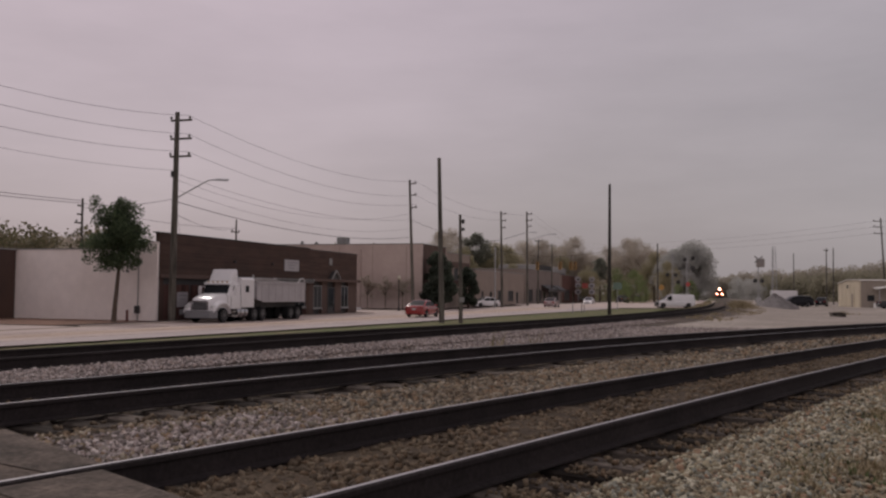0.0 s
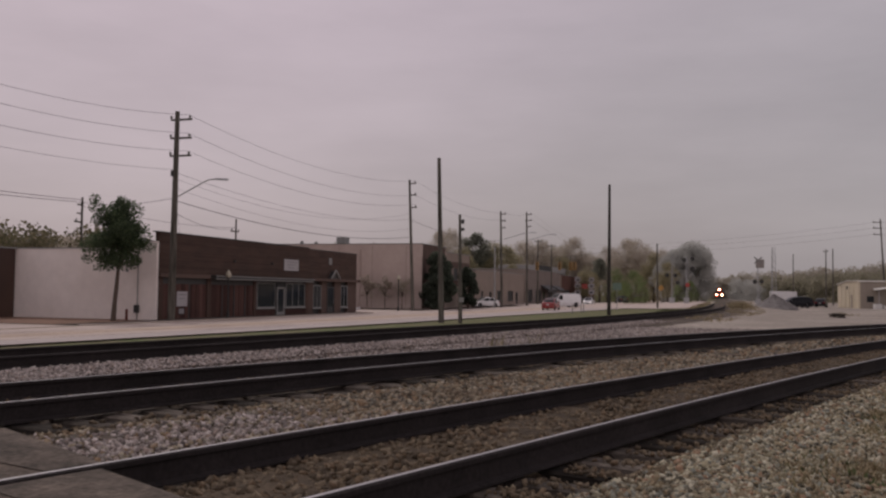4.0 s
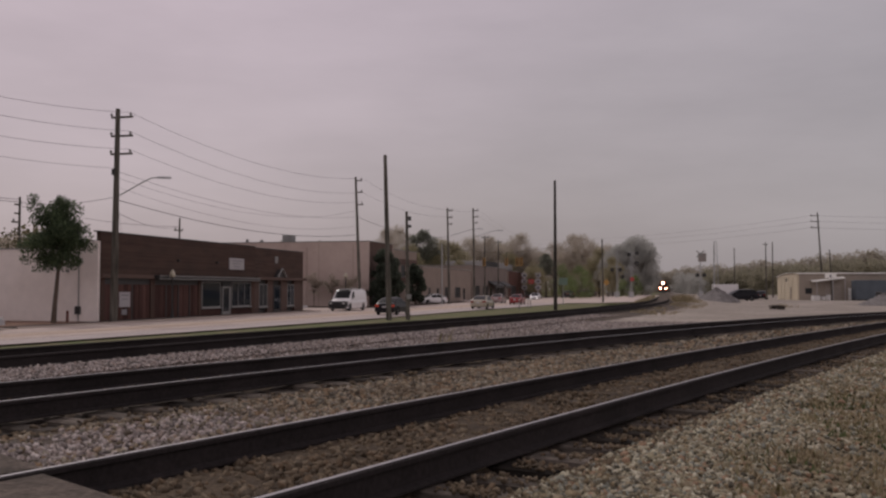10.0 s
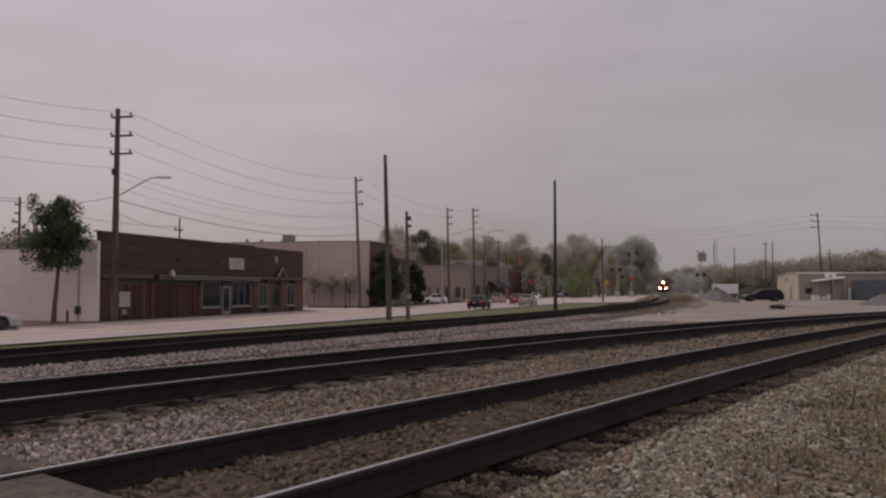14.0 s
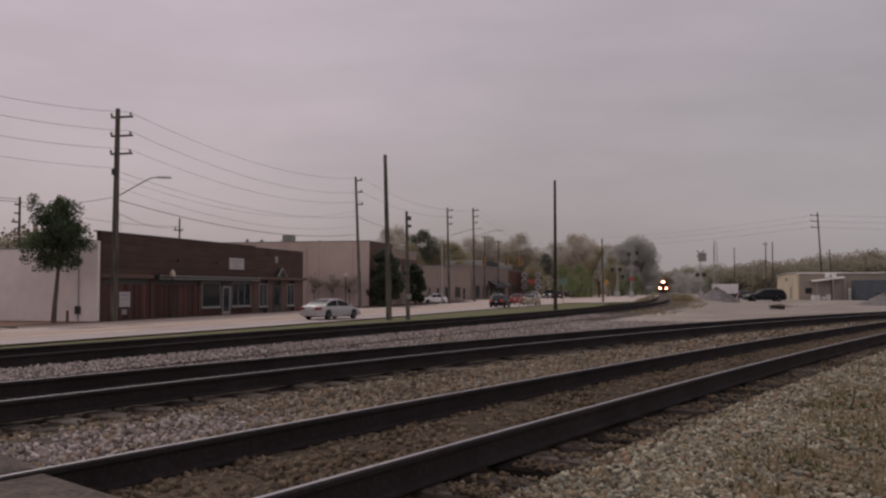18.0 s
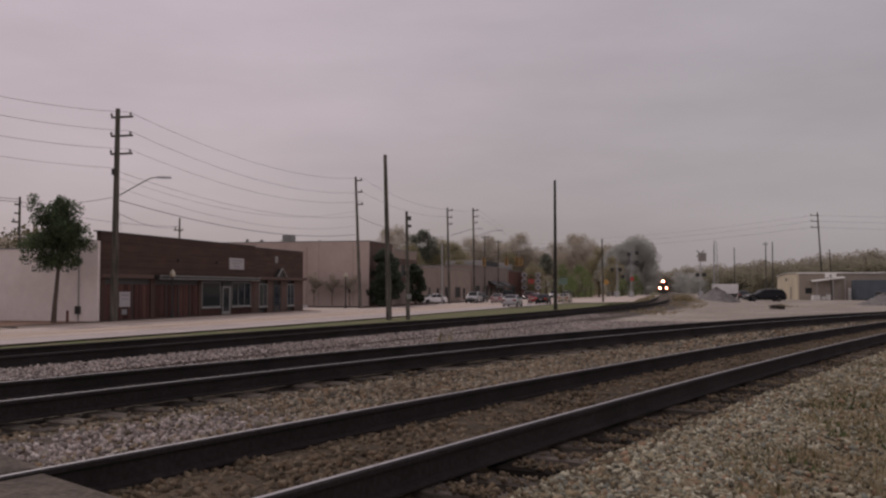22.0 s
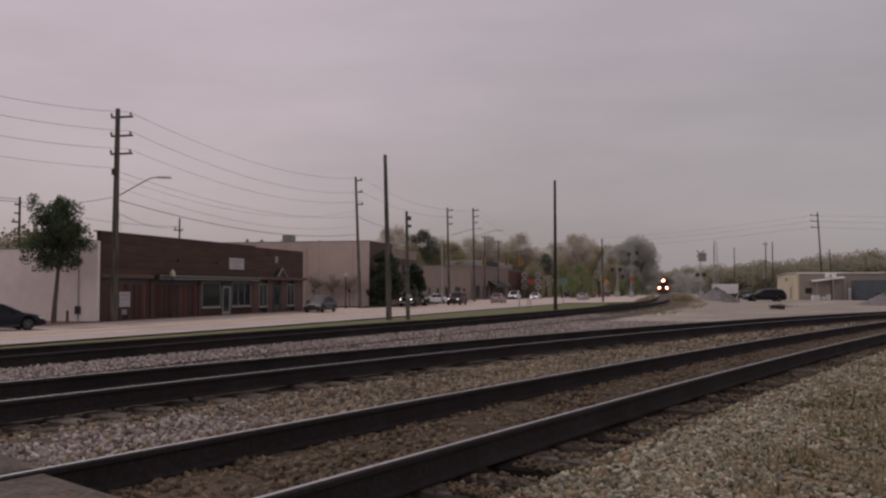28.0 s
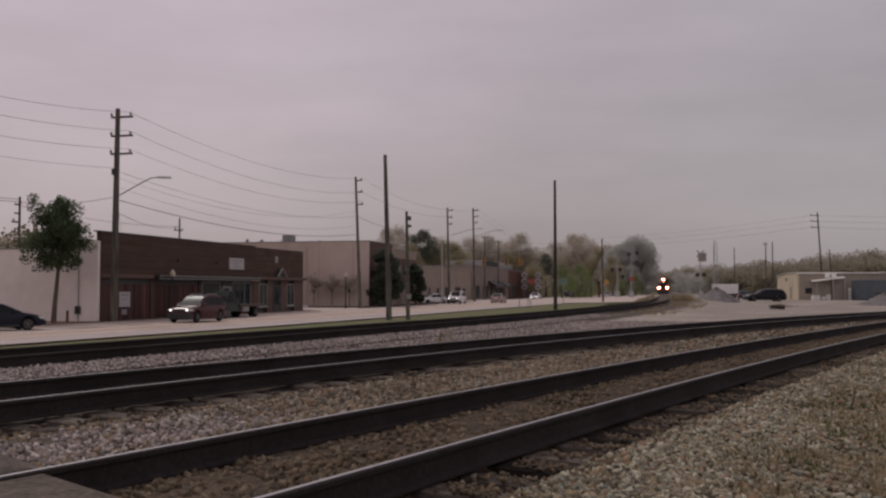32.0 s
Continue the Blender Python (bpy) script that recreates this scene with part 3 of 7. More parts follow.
def brick_shops():
    b = thing("brick_shops", street(53.0, 36.2), "long one-storey red-brown brick shop row with a white side wall", "building")
    L, L1, D, H = 32.7, 22.2, 11.5, 5.79
    # walls with thickness
    part("front_wall", Shape().box(0, L1, 0, 0.3, 3.05, H).box(0, 0.5, 0, 0.3, 0, 3.05).box(5.9, 6.4, 0, 0.3, 0, 3.05).box(12.6, 12.95, 0, 0.3, 0, 3.05)
         .box(21.6, L1, 0, 0.3, 0, 3.05), BRICK, b, "dark red-brown brick front")
    part("shop_wall", Shape().box(L1 + 0.02, L, 0.05, 0.35, 3.0, H - 0.1).box(L1 + 0.02, L1 + 1.0, 0.05, 0.35, 0, 3.0).box(L1 + 2.7, L1 + 3.9, 0.05, 0.35, 0, 3.0)
         .box(L1 + 5.6, L1 + 7.0, 0.05, 0.35, 0, 3.0).box(L1 + 8.6, L, 0.05, 0.35, 0, 3.0), BRICK_B, b, "browner brick front of the end shop")
    part("side_wall", Shape().box(-0.24, -0.004, 0.02, 1.6, 0, 5.2).box(-0.24, -0.004, 1.6, D, 0, 4.72), WHITE_WALL, b, "white painted block side wall")
    part("end_wall", Shape().box(L, L + 0.25, 0.06, D, 0, H - 0.1), BRICK_B, b)
    part("rear_wall", Shape().box(0, L, D - 0.25, D, 0, 4.5), BRICK_B, b)
    part("roof", Shape().box(0, L, 0.36, D - 0.26, 4.3, 4.42), DARK_TRIM, b, "flat dark roof behind the parapet")
    part("coping", Shape().box(-0.27, L1 + 0.03, -0.05, 0.36, H, H + 0.07, 0.01), DARK_TRIM, b)
    part("coping", Shape().box(L1 + 0.06, L + 0.27, 0.0, 0.4, H - 0.1, H - 0.03, 0.01), DARK_TRIM, b)
    part("side_coping", Shape().box(-0.28, 0.03, 0.4, 1.64, 5.2, 5.27).box(-0.28, 0.03, 1.64, D, 4.72, 4.79), GREY_TRIM, b)
    brick_courses(b, 0.0, L1, 3.2, H, 0, BRICK_COURSE)
    brick_courses(b, L1 + 0.03, L, 3.2, H - 0.12, 0.05, BRICK_COURSE)
    # inner backs of the bays
    part("bay_back", Shape().box(0.5, 12.6, 0.24, 0.3, 0, 3.05).box(12.95, 21.6, 0.26, 0.32, 0, 3.05), DARK_TRIM, b)
    part("bay_back", Shape().box(L1 + 1.0, L1 + 8.6, 0.3, 0.36, 0, 3.0), DARK_TRIM, b)
    # boarded bays
    for x0, x1, n in ((0.5, 5.9, 12), (6.4, 12.6, 14)):
        for k in range(n):
            a, c = x0 + (x1 - x0) * k / n, x0 + (x1 - x0) * (k + 1) / n
            dep = 0.09 if k % 3 else 0.06
            part("board", Shape().box(a + 0.012, c - 0.012, dep, 0.2, 0.12, 2.45), BOARDS, b)
        part("plinth", Shape().box(x0, x1, 0.05, 0.22, 0, 0.12), DARK_TRIM, b)
        part("transom", Shape().box(x0, x1, 0.12, 0.22, 2.45, 3.05), DARK_TRIM, b, "dark strip for the ledge's shade over the boards")
    for xx in (1.7, 3.6, 7.9, 9.6, 11.2):
        part("batten", Shape().box(xx, xx + 0.12, 0.03, 0.1, 0.12, 2.45), DARK_TRIM, b)
    # ledge over the bays, with a pale edge over the second half
    part("ledge", Shape().box(0, 6.1, -0.16, -0.014, 2.86, 3.12, 0.03), BRICK_B, b, "weathered ledge over the bays")
    c = part("canopy", Shape().box(6.1, L1, -0.55, -0.014, 2.92, 3.12, 0.03), DARK_TRIM, b, "shallow canopy over the shop front")
    part("canopy_edge", Shape().box(6.12, L1 - 0.02, -0.60, -0.555, 3.03, 3.09), GREY_TRIM, c, "pale canopy edge")
    part("gutter", Shape().rod((6.2, -0.5, 2.86), (L1 - 0.1, -0.5, 2.86), 0.05), GREY_TRIM, c)
    # shop window, door, window
    window(b, 13.1, 16.1, 0.72, 2.7, 0.06, GREY_TRIM, GLASS_BLUE, 1)
    part("stall_riser", Shape().box(12.95, 16.2, 0.07, 0.2, 0, 0.6), BOARDS, b)
    front_door(b, 16.4, 17.8, 0.05, 2.35, 0.06, GREY_TRIM)
    part("fanlight", Shape().box(16.4, 17.8, 0.05, 0.12, 2.38, 2.75), GLASS, b)
    window(b, 18.0, 21.5, 0.72, 2.7, 0.06, GREY_TRIM, GLASS_BLUE, 3)
    part("stall_riser", Shape().box(17.9, 21.6, 0.07, 0.2, 0, 0.6), BOARDS, b)
    # the end shop
    window(b, L1 + 1.0, L1 + 2.7, 0.6, 2.6, 0.1, GREY_TRIM, GLASS, 2)
    front_door(b, L1 + 4.0, L1 + 5.5, 0.05, 2.5, 0.1, DARK_TRIM)
    window(b, L1 + 7.0, L1 + 8.6, 0.6, 2.6, 0.1, GREY_TRIM, GLASS_BLUE, 2)
    part("cornice", Shape().box(L1 + 0.05, L + 0.3, -0.35, 0.03, 2.95, 3.2, 0.04), BRICK_B, b, "moulded ledge over the end shop")
    x = L1 + 4.8
    part("pediment", Shape().plate([(x - 1.0, -0.36, 3.22), (x - 0.85, -0.36, 3.22), (x + 0.05, -0.36, 4.0), (x - 0.05, -0.36, 4.05)], -0.12)
         .plate([(x + 0.85, -0.36, 3.22), (x + 1.0, -0.36, 3.22), (x + 0.05, -0.36, 4.05), (x - 0.05, -0.36, 4.0)], -0.12), GREY_TRIM, b, "pale gable trim over the door")
    part("pediment_field", Shape().add([(x - 0.9, -0.3, 3.2), (x + 0.9, -0.3, 3.2), (x, -0.3, 3.95), (x - 0.9, 0.04, 3.2), (x + 0.9, 0.04, 3.2), (x, 0.04, 3.95)],
                                       [(0, 1, 2), (5, 4, 3), (1, 0, 3, 4), (2, 1, 4, 5), (0, 2, 5, 3)]), DARK_TRIM, b)
    part("wall_vent", Shape().box(L1 + 4.2, L1 + 4.8, 0.0, 0.04, 4.5, 5.1), GREY_TRIM, b)
    # services on the white side wall
    part("meter_box", Shape().box(-0.42, -0.25, 1.2, 1.55, 0.55, 1.05, 0.02), DARK_TRIM, b, "dark meter box")
    part("conduit", Shape().rod((-0.3, 1.35, 1.05), (-0.3, 1.35, 4.4), 0.03).rod((-0.3, 1.35, 0.0), (-0.3, 1.35, 0.55), 0.03), GREY_TRIM, b)
    part("wall_lamp", Shape().box(-0.4, -0.25, 2.1, 2.25, 3.2, 3.4), GREY_TRIM, b)
    # a sign board with unreadable lines, and a posted notice
    sg = part("sign_board", Shape().box(17.4, 20.0, -0.09, -0.014, 3.75, 4.68, 0.01), WHITE_SIGN, b, "white sign board with faded lines")
    part("faded_lines", Shape().box(17.7, 19.7, -0.096, -0.089, 4.42, 4.5).box(17.9, 19.4, -0.096, -0.089, 4.2, 4.27).box(18.1, 19.2, -0.096, -0.089, 3.95, 4.02), GREY_MARK, sg)
    nt = part("notice", Shape().box(2.15, 3.4, 0.0, 0.05, 0.95, 1.95, 0.01), WHITE_SIGN, b, "white notice on the boards")
    part("faded_lines", Shape().box(2.3, 3.25, -0.006, 0.001, 1.7, 1.78).box(2.4, 3.1, -0.006, 0.001, 1.45, 1.5), GREY_MARK, nt)
    part("small_notice", Shape().box(2.45, 3.05, 0.02, 0.05, 0.45, 0.8), GREY_MARK, b)
    for xx in (15.2, 9.3):
        part("wall_bracket", Shape().box(xx, xx + 0.15, -0.2, -0.014, 4.15, 4.3), DARK_TRIM, b)


def rooftop_unit(u, v, z, w, d, h):
    t = thing("rooftop_unit", street(u, v, z), "grey rooftop air conditioning unit on a flat roof", "air conditioner", "rooftop units")
    part("cabinet", Shape().box(-w / 2, w / 2, -d / 2, d / 2, h * 0.5, h, 0.03), GREY_TRIM, t)
    part("stand", Shape().box(-w * 0.4, w * 0.4, -d * 0.4, d * 0.4, 0.118, h * 0.5 - 0.003), DARK_TRIM, t)
    part("fan_grille", Shape().disc((0, 0, h + 0.03), min(w, d) * 0.36, 0.06, "z", 14), DARK_TRIM, t)
    part("skid", Shape().box(-w / 2, w / 2, -d / 2 + 0.1, -d / 2 + 0.2, 0, 0.12).box(-w / 2, w / 2, d / 2 - 0.2, d / 2 - 0.1, 0, 0.12), DARK_TRIM, t)


def plain_building(name, u, v, length, depth, h, front, side, label, openings=(), coping=None, roof_mat=None):
    """A flat-roofed building on the street: walls with thickness, parapet, roof; openings: (kind, x0, x1, z0, z1) on its front."""
    b = thing(name, street(u, v), label, "building")
    cuts = sorted([o for o in openings], key=lambda o: o[1])
    x = 0.0
    for kind, x0, x1, z0, z1 in cuts:
        if x0 > x:
            part("pier", Shape().box(x, x0, 0, 0.3, 0, h), front, b)
        part("lintel", Shape().box(x0, x1, 0, 0.3, z1, h), front, b)
        if z0 > 0.01:
            part("stall_riser", Shape().box(x0, x1, 0, 0.3, 0, z0), front, b)
        x = x1
    part("pier", Shape().box(x, length, 0, 0.3, 0, h), front, b)
    part("side_wall", Shape().box(-0.25, -0.003, 0.004, depth, 0, h - 0.01), side, b)
    part("side_wall", Shape().box(length + 0.003, length + 0.25, 0.004, depth, 0, h - 0.01), side, b)
    part("rear_wall", Shape().box(0, length, depth - 0.3, depth - 0.01, 0, h - 0.02), side, b)
    part("roof", Shape().box(0, length, 0.31, depth - 0.31, h - 0.7, h - 0.55), roof_mat or DARK_TRIM, b)
    part("coping", Shape().box(-0.3, length + 0.3, -0.06, 0.36, h, h + 0.09, 0.01).box(-0.3, 0.02, 0.36, depth, h - 0.01, h + 0.08).box(length - 0.02, length + 0.3, 0.36, depth, h - 0.01, h + 0.08), coping or GREY_TRIM, b)
    for kind, x0, x1, z0, z1 in cuts:
        if kind == "door":
            front_door(b, x0, x1, z0, z1, 0.1, DARK_TRIM)
        else:
            window(b, x0, x1, z0, z1, 0.1, DARK_TRIM if kind == "dark" else GREY_TRIM, GLASS, max(1, round((x1 - x0) / 1.6)))
    return b


brick_shops()
rooftop_unit(110.6, 48.6, 7.33, 1.4, 1.2, 1.55)
rooftop_unit(111.0, 52.5, 7.33, 0.4, 0.4, 1.0)
rooftop_unit(111.0, 54.5, 7.33, 0.35, 0.35, 1.1)

# behind the row: the low brick building to the left of the white wall
plain_building("brown_brick_shop", 22.0, 47.3, 30.4, 14, 4.7, BRICK, BRICK, "low red-brown brick shop beside the white wall", [("window", 20, 23, 0.8, 2.6), ("door", 25, 26.5, 0, 2.3)])
b2 = plain_building("beige_building", 108.0, 37.0, 9.0, 42.0, 7.88, BRICK_B, BEIGE_WALL, "tall plain beige-walled building with a dark brick front",
                    [("dark", 1.0, 4.0, 0.8, 2.6), ("door", 4.8, 6.2, 0, 2.4), ("dark", 6.8, 8.4, 0.8, 2.6)])
part("parapet_pipe", Shape().rod((-0.35, 8, 0), (-0.35, 8, 7.2), 0.06), BEIGE_WALL, b2)
part("wall_plate", Shape().box(-0.29, -0.25, 14, 14.5, 4.4, 4.9), GREY_TRIM, b2)
part("side_band", Shape().box(-0.28, -0.25, 0.3, 41.8, 2.6, 2.72), BEIGE_WALL, b2)
for k in range(9):
    part("wall_joint", Shape().box(-0.262, -0.251, 4.4 * k + 2.0, 4.4 * k + 2.05, 0.1, 7.6), TAN_WALL, b2)
b3 = plain_building("dark_brick_shop", 117.4, 37.2, 11.5, 18.0, 7.3, TAN_WALL, BRICK_B, "two-storey shop with a tan parapet behind evergreen trees",
               [("dark", 1.0, 3.2, 3.8, 5.4), ("dark", 4.0, 6.0, 3.8, 5.4), ("dark", 6.6, 8.8, 3.8, 5.4)])
plain_building("tan_store", 137.0, 38.5, 32.0, 20.0, 5.5, TAN_WALL, TAN_WALL, "long low tan store with small openings",
               [("dark", 3.0, 4.2, 1.0, 2.4), ("door", 8.0, 9.4, 0, 2.3), ("dark", 13.0, 16.0, 0.8, 2.5), ("dark", 20.0, 24.0, 0.8, 2.5), ("door", 26.0, 27.6, 0, 2.3)])
plain_building("grey_store", 172.0, 38.8, 34.0, 22.0, 6.6, mat("grey_brown_wall", (0.20, 0.165, 0.15), 0.9, vary=0.15, scale=0.4, fine=4.0), TAN_WALL, "grey-brown store with dark awnings",
               [("dark", 2.0, 6.0, 0.6, 2.8), ("dark", 9.0, 14.0, 0.6, 2.8), ("door", 16.0, 18.0, 0, 2.5), ("dark", 21.0, 31.0, 0.6, 2.8)])
plain_building("red_store", 209.0, 39.0, 48.0, 22.0, 6.2, mat("red_sign_band", (0.105, 0.055, 0.046), 0.8, vary=0.2, scale=0.4, fine=4.0), TAN_WALL, "reddish brick store at the far crossing",
               [("dark", 3.0, 10.0, 0.6, 3.0), ("door", 14.0, 16.0, 0, 2.6), ("dark", 22.0, 36.0, 0.6, 3.0)])
part("brick_field", Shape().box(0.1, 11.4, -0.03, -0.004, 5.45, 6.2), BRICK_B, b3, "dark brick band below the parapet")
part("shop_band", Shape().box(0.1, 11.4, -0.05, -0.004, 2.9, 3.7), BRICK, b3, "red-brown band over the shop windows")
for u0, w in ((186.0, 9.0), (197.0, 7.0)):
    aw = thing("shop_awning", street(u0, 38.78, 2.7), "dark canvas awning over a store window", "awning", "store awnings")
    part("canvas", Shape().rings([[(x, -1.5, 0.0), (x, -1.5, 0.25), (x, -0.02, 1.1), (x, -0.02, 0.85)] for x in (0, w)]), DARK_TRIM, aw)
    part("valance", Shape().box(0, w, -1.54, -1.5, -0.3, 0.22), DARK_TRIM, aw)
# pale structure over the low roofs
rs = thing("raised_roof", street(211, 45, 5.6), "pale raised roof box over the stores", "roof")
part("roof_box", Shape().box(0, 36, 0, 9, 0, 3.0, 0.1), mat("pale_roof_metal", (0.30, 0.285, 0.275), 0.6, vary=0.12, scale=0.4), rs)
part("louvre_band", Shape().box(0.1, 17, -0.04, -0.003, 0.1, 3.0).box(17, 35.8, -0.04, -0.003, 0.1, 1.6), DARK_TRIM, rs)


def metal_building():
    b = thing("metal_warehouse", pose(55.9, 150, 0.3, 0, 0, -8), "long low beige metal warehouse with a white roof edge", "building")
    sunlit_tan = mat("sunlit_beige_sheet_metal", (0.58, 0.50, 0.37), 0.6, vary=0.12, scale=0.3, fine=3.0)
    tan2 = mat("dull_sheet_metal", (0.31, 0.26, 0.215), 0.65, vary=0.12, scale=0.3, fine=3.0)
    white = mat("white_eave", (0.82, 0.80, 0.76), 0.5, vary=0.06)
    H = 4.25
    part("front_wall", Shape().box(0.25, 46, 0, 0.2, 0, H), tan2, b, "dull brown sheet wall")
    part("end_wall", Shape().add([(0, 0.0, 0), (0, 15, 0), (0, 15, H - 0.45), (0, 8, H + 0.05), (0, 0.0, H), (0.2, 0.0, 0), (0.2, 15, 0), (0.2, 15, H - 0.45), (0.2, 8, H + 0.05), (0.2, 0.0, H)],
                                 [(0, 4, 3, 2, 1), (5, 6, 7, 8, 9), (0, 1, 6, 5), (1, 2, 7, 6), (2, 3, 8, 7), (3, 4, 9, 8), (4, 0, 5, 9)]), sunlit_tan, b, "beige end wall with sunlight put into its colour")
    part("rear_wall", Shape().box(0.2, 46, 14.8, 15, 0, H - 0.5), tan2, b)
    part("far_wall", Shape().box(46, 46.2, 0, 15, 0, H - 0.1), tan2, b)
    part("roof", Shape().plate([(-0.2, -0.25, H + 0.06), (46.3, -0.25, H + 0.06), (46.3, 8, H + 0.2), (-0.2, 8, H + 0.2)], 0.08)
         .plate([(-0.2, 8, H + 0.2), (46.3, 8, H + 0.2), (46.3, 15.3, H - 0.35), (-0.2, 15.3, H - 0.35)], 0.08), white, b, "nearly flat pale metal roof")
    part("eave", Shape().box(-0.2, 46.3, -0.31, -0.26, H - 0.1, H + 0.08), white, b, "white eave strip")
    for k in range(22):
        part("wall_rib", Shape().box(0.9 + 2.0 * k, 0.98 + 2.0 * k, -0.05, -0.003, 0.05, H - 0.12), tan2, b)
    part("corner_trim", Shape().box(-0.04, 0.24, -0.06, -0.003, 0, H - 0.1), sunlit_tan, b)
    for yy in (3.0, 6.0, 9.0, 12.0):
        part("end_rib", Shape().box(-0.05, -0.003, yy, yy + 0.1, 0.05, H - 0.5), sunlit_tan, b)
    part("personnel_door", Shape().box(-0.06, -0.003, 4.0, 5.0, 0, 2.1), tan2, b)
    part("gable_vent", Shape().box(-0.07, -0.003, 7.4, 8.2, 3.0, 3.5), DARK_TRIM, b)
    part("awning", Shape().plate([(2.0, -1.6, 2.98), (6.8, -1.6, 3.58), (6.8, -0.06, 3.72), (2.0, -0.06, 3.12)], 0.16), white, b, "white sheet awning")
    for xx in (2.6, 5.0, 6.8):
        part("awning_post", Shape().rod((xx, -1.5, 0), (xx, -1.5, 2.83 + (xx - 2.0) * 0.124), 0.06), PALE_TRIM, b)
    part("roller_door", Shape().box(4.2, 6.6, -0.04, -0.003, 0, 2.7), mat("pale_roller", (0.34, 0.29, 0.25), 0.6, vary=0.15), b)
    part("window", Shape().box(1.2, 2.2, -0.04, -0.003, 1.0, 1.9), GLASS, b)
    sb = part("sign_board", Shape().box(3.9, 5.6, -1.3, -1.15, 3.5, 4.3, 0.02), white, b, "white sign board over the awning")
    part("mark", Shape().box(4.55, 4.85, -1.31, -1.3, 3.6, 3.95), GREY_MARK, sb)
    part("sign_leg", Shape().rod((4.3, -1.2, 3.1), (4.3, -1.2, 3.52), 0.04).rod((5.1, -1.2, 3.2), (5.1, -1.2, 3.52), 0.04), STEEL, b)
    for k, xx in enumerate((7.4, 8.3)):
        part("white_panel", Shape().box(xx, xx + 0.5, -0.9, -0.8, 0, 1.9 - 0.3 * k), white, b)


metal_building()
CBLUE = mat("container_blue", (0.085, 0.103, 0.125), 0.6, vary=0.25, scale=0.6)
for k, (x, y, w, h) in enumerate(((66.4, 145.5, 6.8, 3.1), (75.6, 143.5, 9.0, 3.0))):
    ct = thing("blue_container", pose(x, y, 0.3, 0, 0, -8), "dull blue-grey steel container in the yard", "container", "yard containers")
    part("body", Shape().box(-w / 2, w / 2, -1.2, 1.2, 0.15, h, 0.03), CBLUE, ct)
    for j in range(int(w / 0.7)):
        part("rib", Shape().box(-w / 2 + 0.2 + 0.7 * j, -w / 2 + 0.4 + 0.7 * j, -1.25, -1.203, 0.3, h - 0.2), CBLUE, ct)
    part("skid", Shape().box(-w / 2, w / 2, -1.1, -0.9, 0, 0.148).box(-w / 2, w / 2, 0.9, 1.1, 0, 0.148), DARK_TRIM, ct)
dr = thing("steel_drum", pose(64.6, 141.0, 0.3), "dark steel drum standing in the yard", "drum")
part("shell", Shape().rod((0, 0, 0), (0, 0, 1.3), 0.42, n=16), DARK_TRIM, dr, smooth=True)
part("rim", Shape().rod((0, 0, 1.3), (0, 0, 1.36), 0.44, n=16), GREY_TRIM, dr)
for k, (x, y, w, h) in enumerate(((57.4, 146.5, 1.0, 0.8), (58.6, 146.8, 0.7, 0.6), (59.3, 146.4, 0.5, 0.9))):
    cr = thing("white_crate", pose(x, y, 0.3, 0, 0, 20 * k), "white crate among clutter before the warehouse", "crate", "yard crates")
    part("box", Shape().box(-w / 2, w / 2, -w / 2, w / 2, 0, h - 0.06, 0.02), mat("white_crate_plastic", (0.62, 0.6, 0.58), 0.6, vary=0.1), cr)
    part("lid", Shape().box(-w / 2 - 0.02, w / 2 + 0.02, -w / 2 - 0.02, w / 2 + 0.02, h - 0.055, h, 0.015), GREY_MARK, cr)


# ---- poles and wires ----
def utility_pole(u, v, h, r=0.15, lean=(0, 0), arms=(), label="", arm_dir=0.0, base=None, wood=None, insul=True):
    """A tapered wooden pole; arms: (height, reach to one side, reach to the other); lean: metres by which the top stands off."""
    m = base if base is not None else street(u, v, -STREET_Z)
    t = thing("utility_pole", m, label or "tall weathered wooden utility pole with short crossarms", "utility pole", "utility poles")
    top = Vector((lean[0], lean[1], h))
    part("shaft", Shape().tube([top * (k / 6) - (Vector((0, 0, 0.7)) if k == 0 else Vector((0, 0, 0))) for k in range(7)], [r * (1 - 0.4 * k / 6) for k in range(7)], 10), wood or POLE_WOOD, t, smooth=True)
    c, s = math.cos(radians(arm_dir)), math.sin(radians(arm_dir))
    for z, a, b in arms:
        p = top * (z / h)
        arm = part("crossarm", Shape().plate([p + Vector((c * -a, s * -a, -0.06)) + Vector((-s, c, 0)) * 0.17, p + Vector((c * b, s * b, -0.06)) + Vector((-s, c, 0)) * 0.17,
                                              p + Vector((c * b, s * b, 0.06)) + Vector((-s, c, 0)) * 0.17, p + Vector((c * -a, s * -a, 0.06)) + Vector((-s, c, 0)) * 0.17], 0.1), POLE_WOOD, t)
        if insul:
            for e in ([-a + 0.08] if a > 0.3 else []) + ([b - 0.1] if b > 0.3 else []):
                q = p + Vector((c * e, s * e, 0.06)) + Vector((-s, c, 0)) * 0.12
                part("insulator", Shape().rod(q, q + Vector((0, 0, 0.12)), 0.06, 0.09, 8).rod(q + Vector((0, 0, 0.12)), q + Vector((0, 0, 0.2)), 0.09, 0.04, 8), GREY_TRIM, arm)
    return t


def lamp_arm(pole, z, reach, rise, direction):
    c, s = math.cos(radians(direction)), math.sin(radians(direction))
    P = lambda k, e: (c * k, s * k, z + e)
    a = part("lamp_arm", Shape().tube([P(0.1, 0), P(reach * 0.4, rise * 0.46), P(reach * 0.72, rise * 0.86), P(reach * 0.82, rise * 0.96), P(reach, rise)], 0.045, 6), STEEL, pole, "curved street-lamp arm")
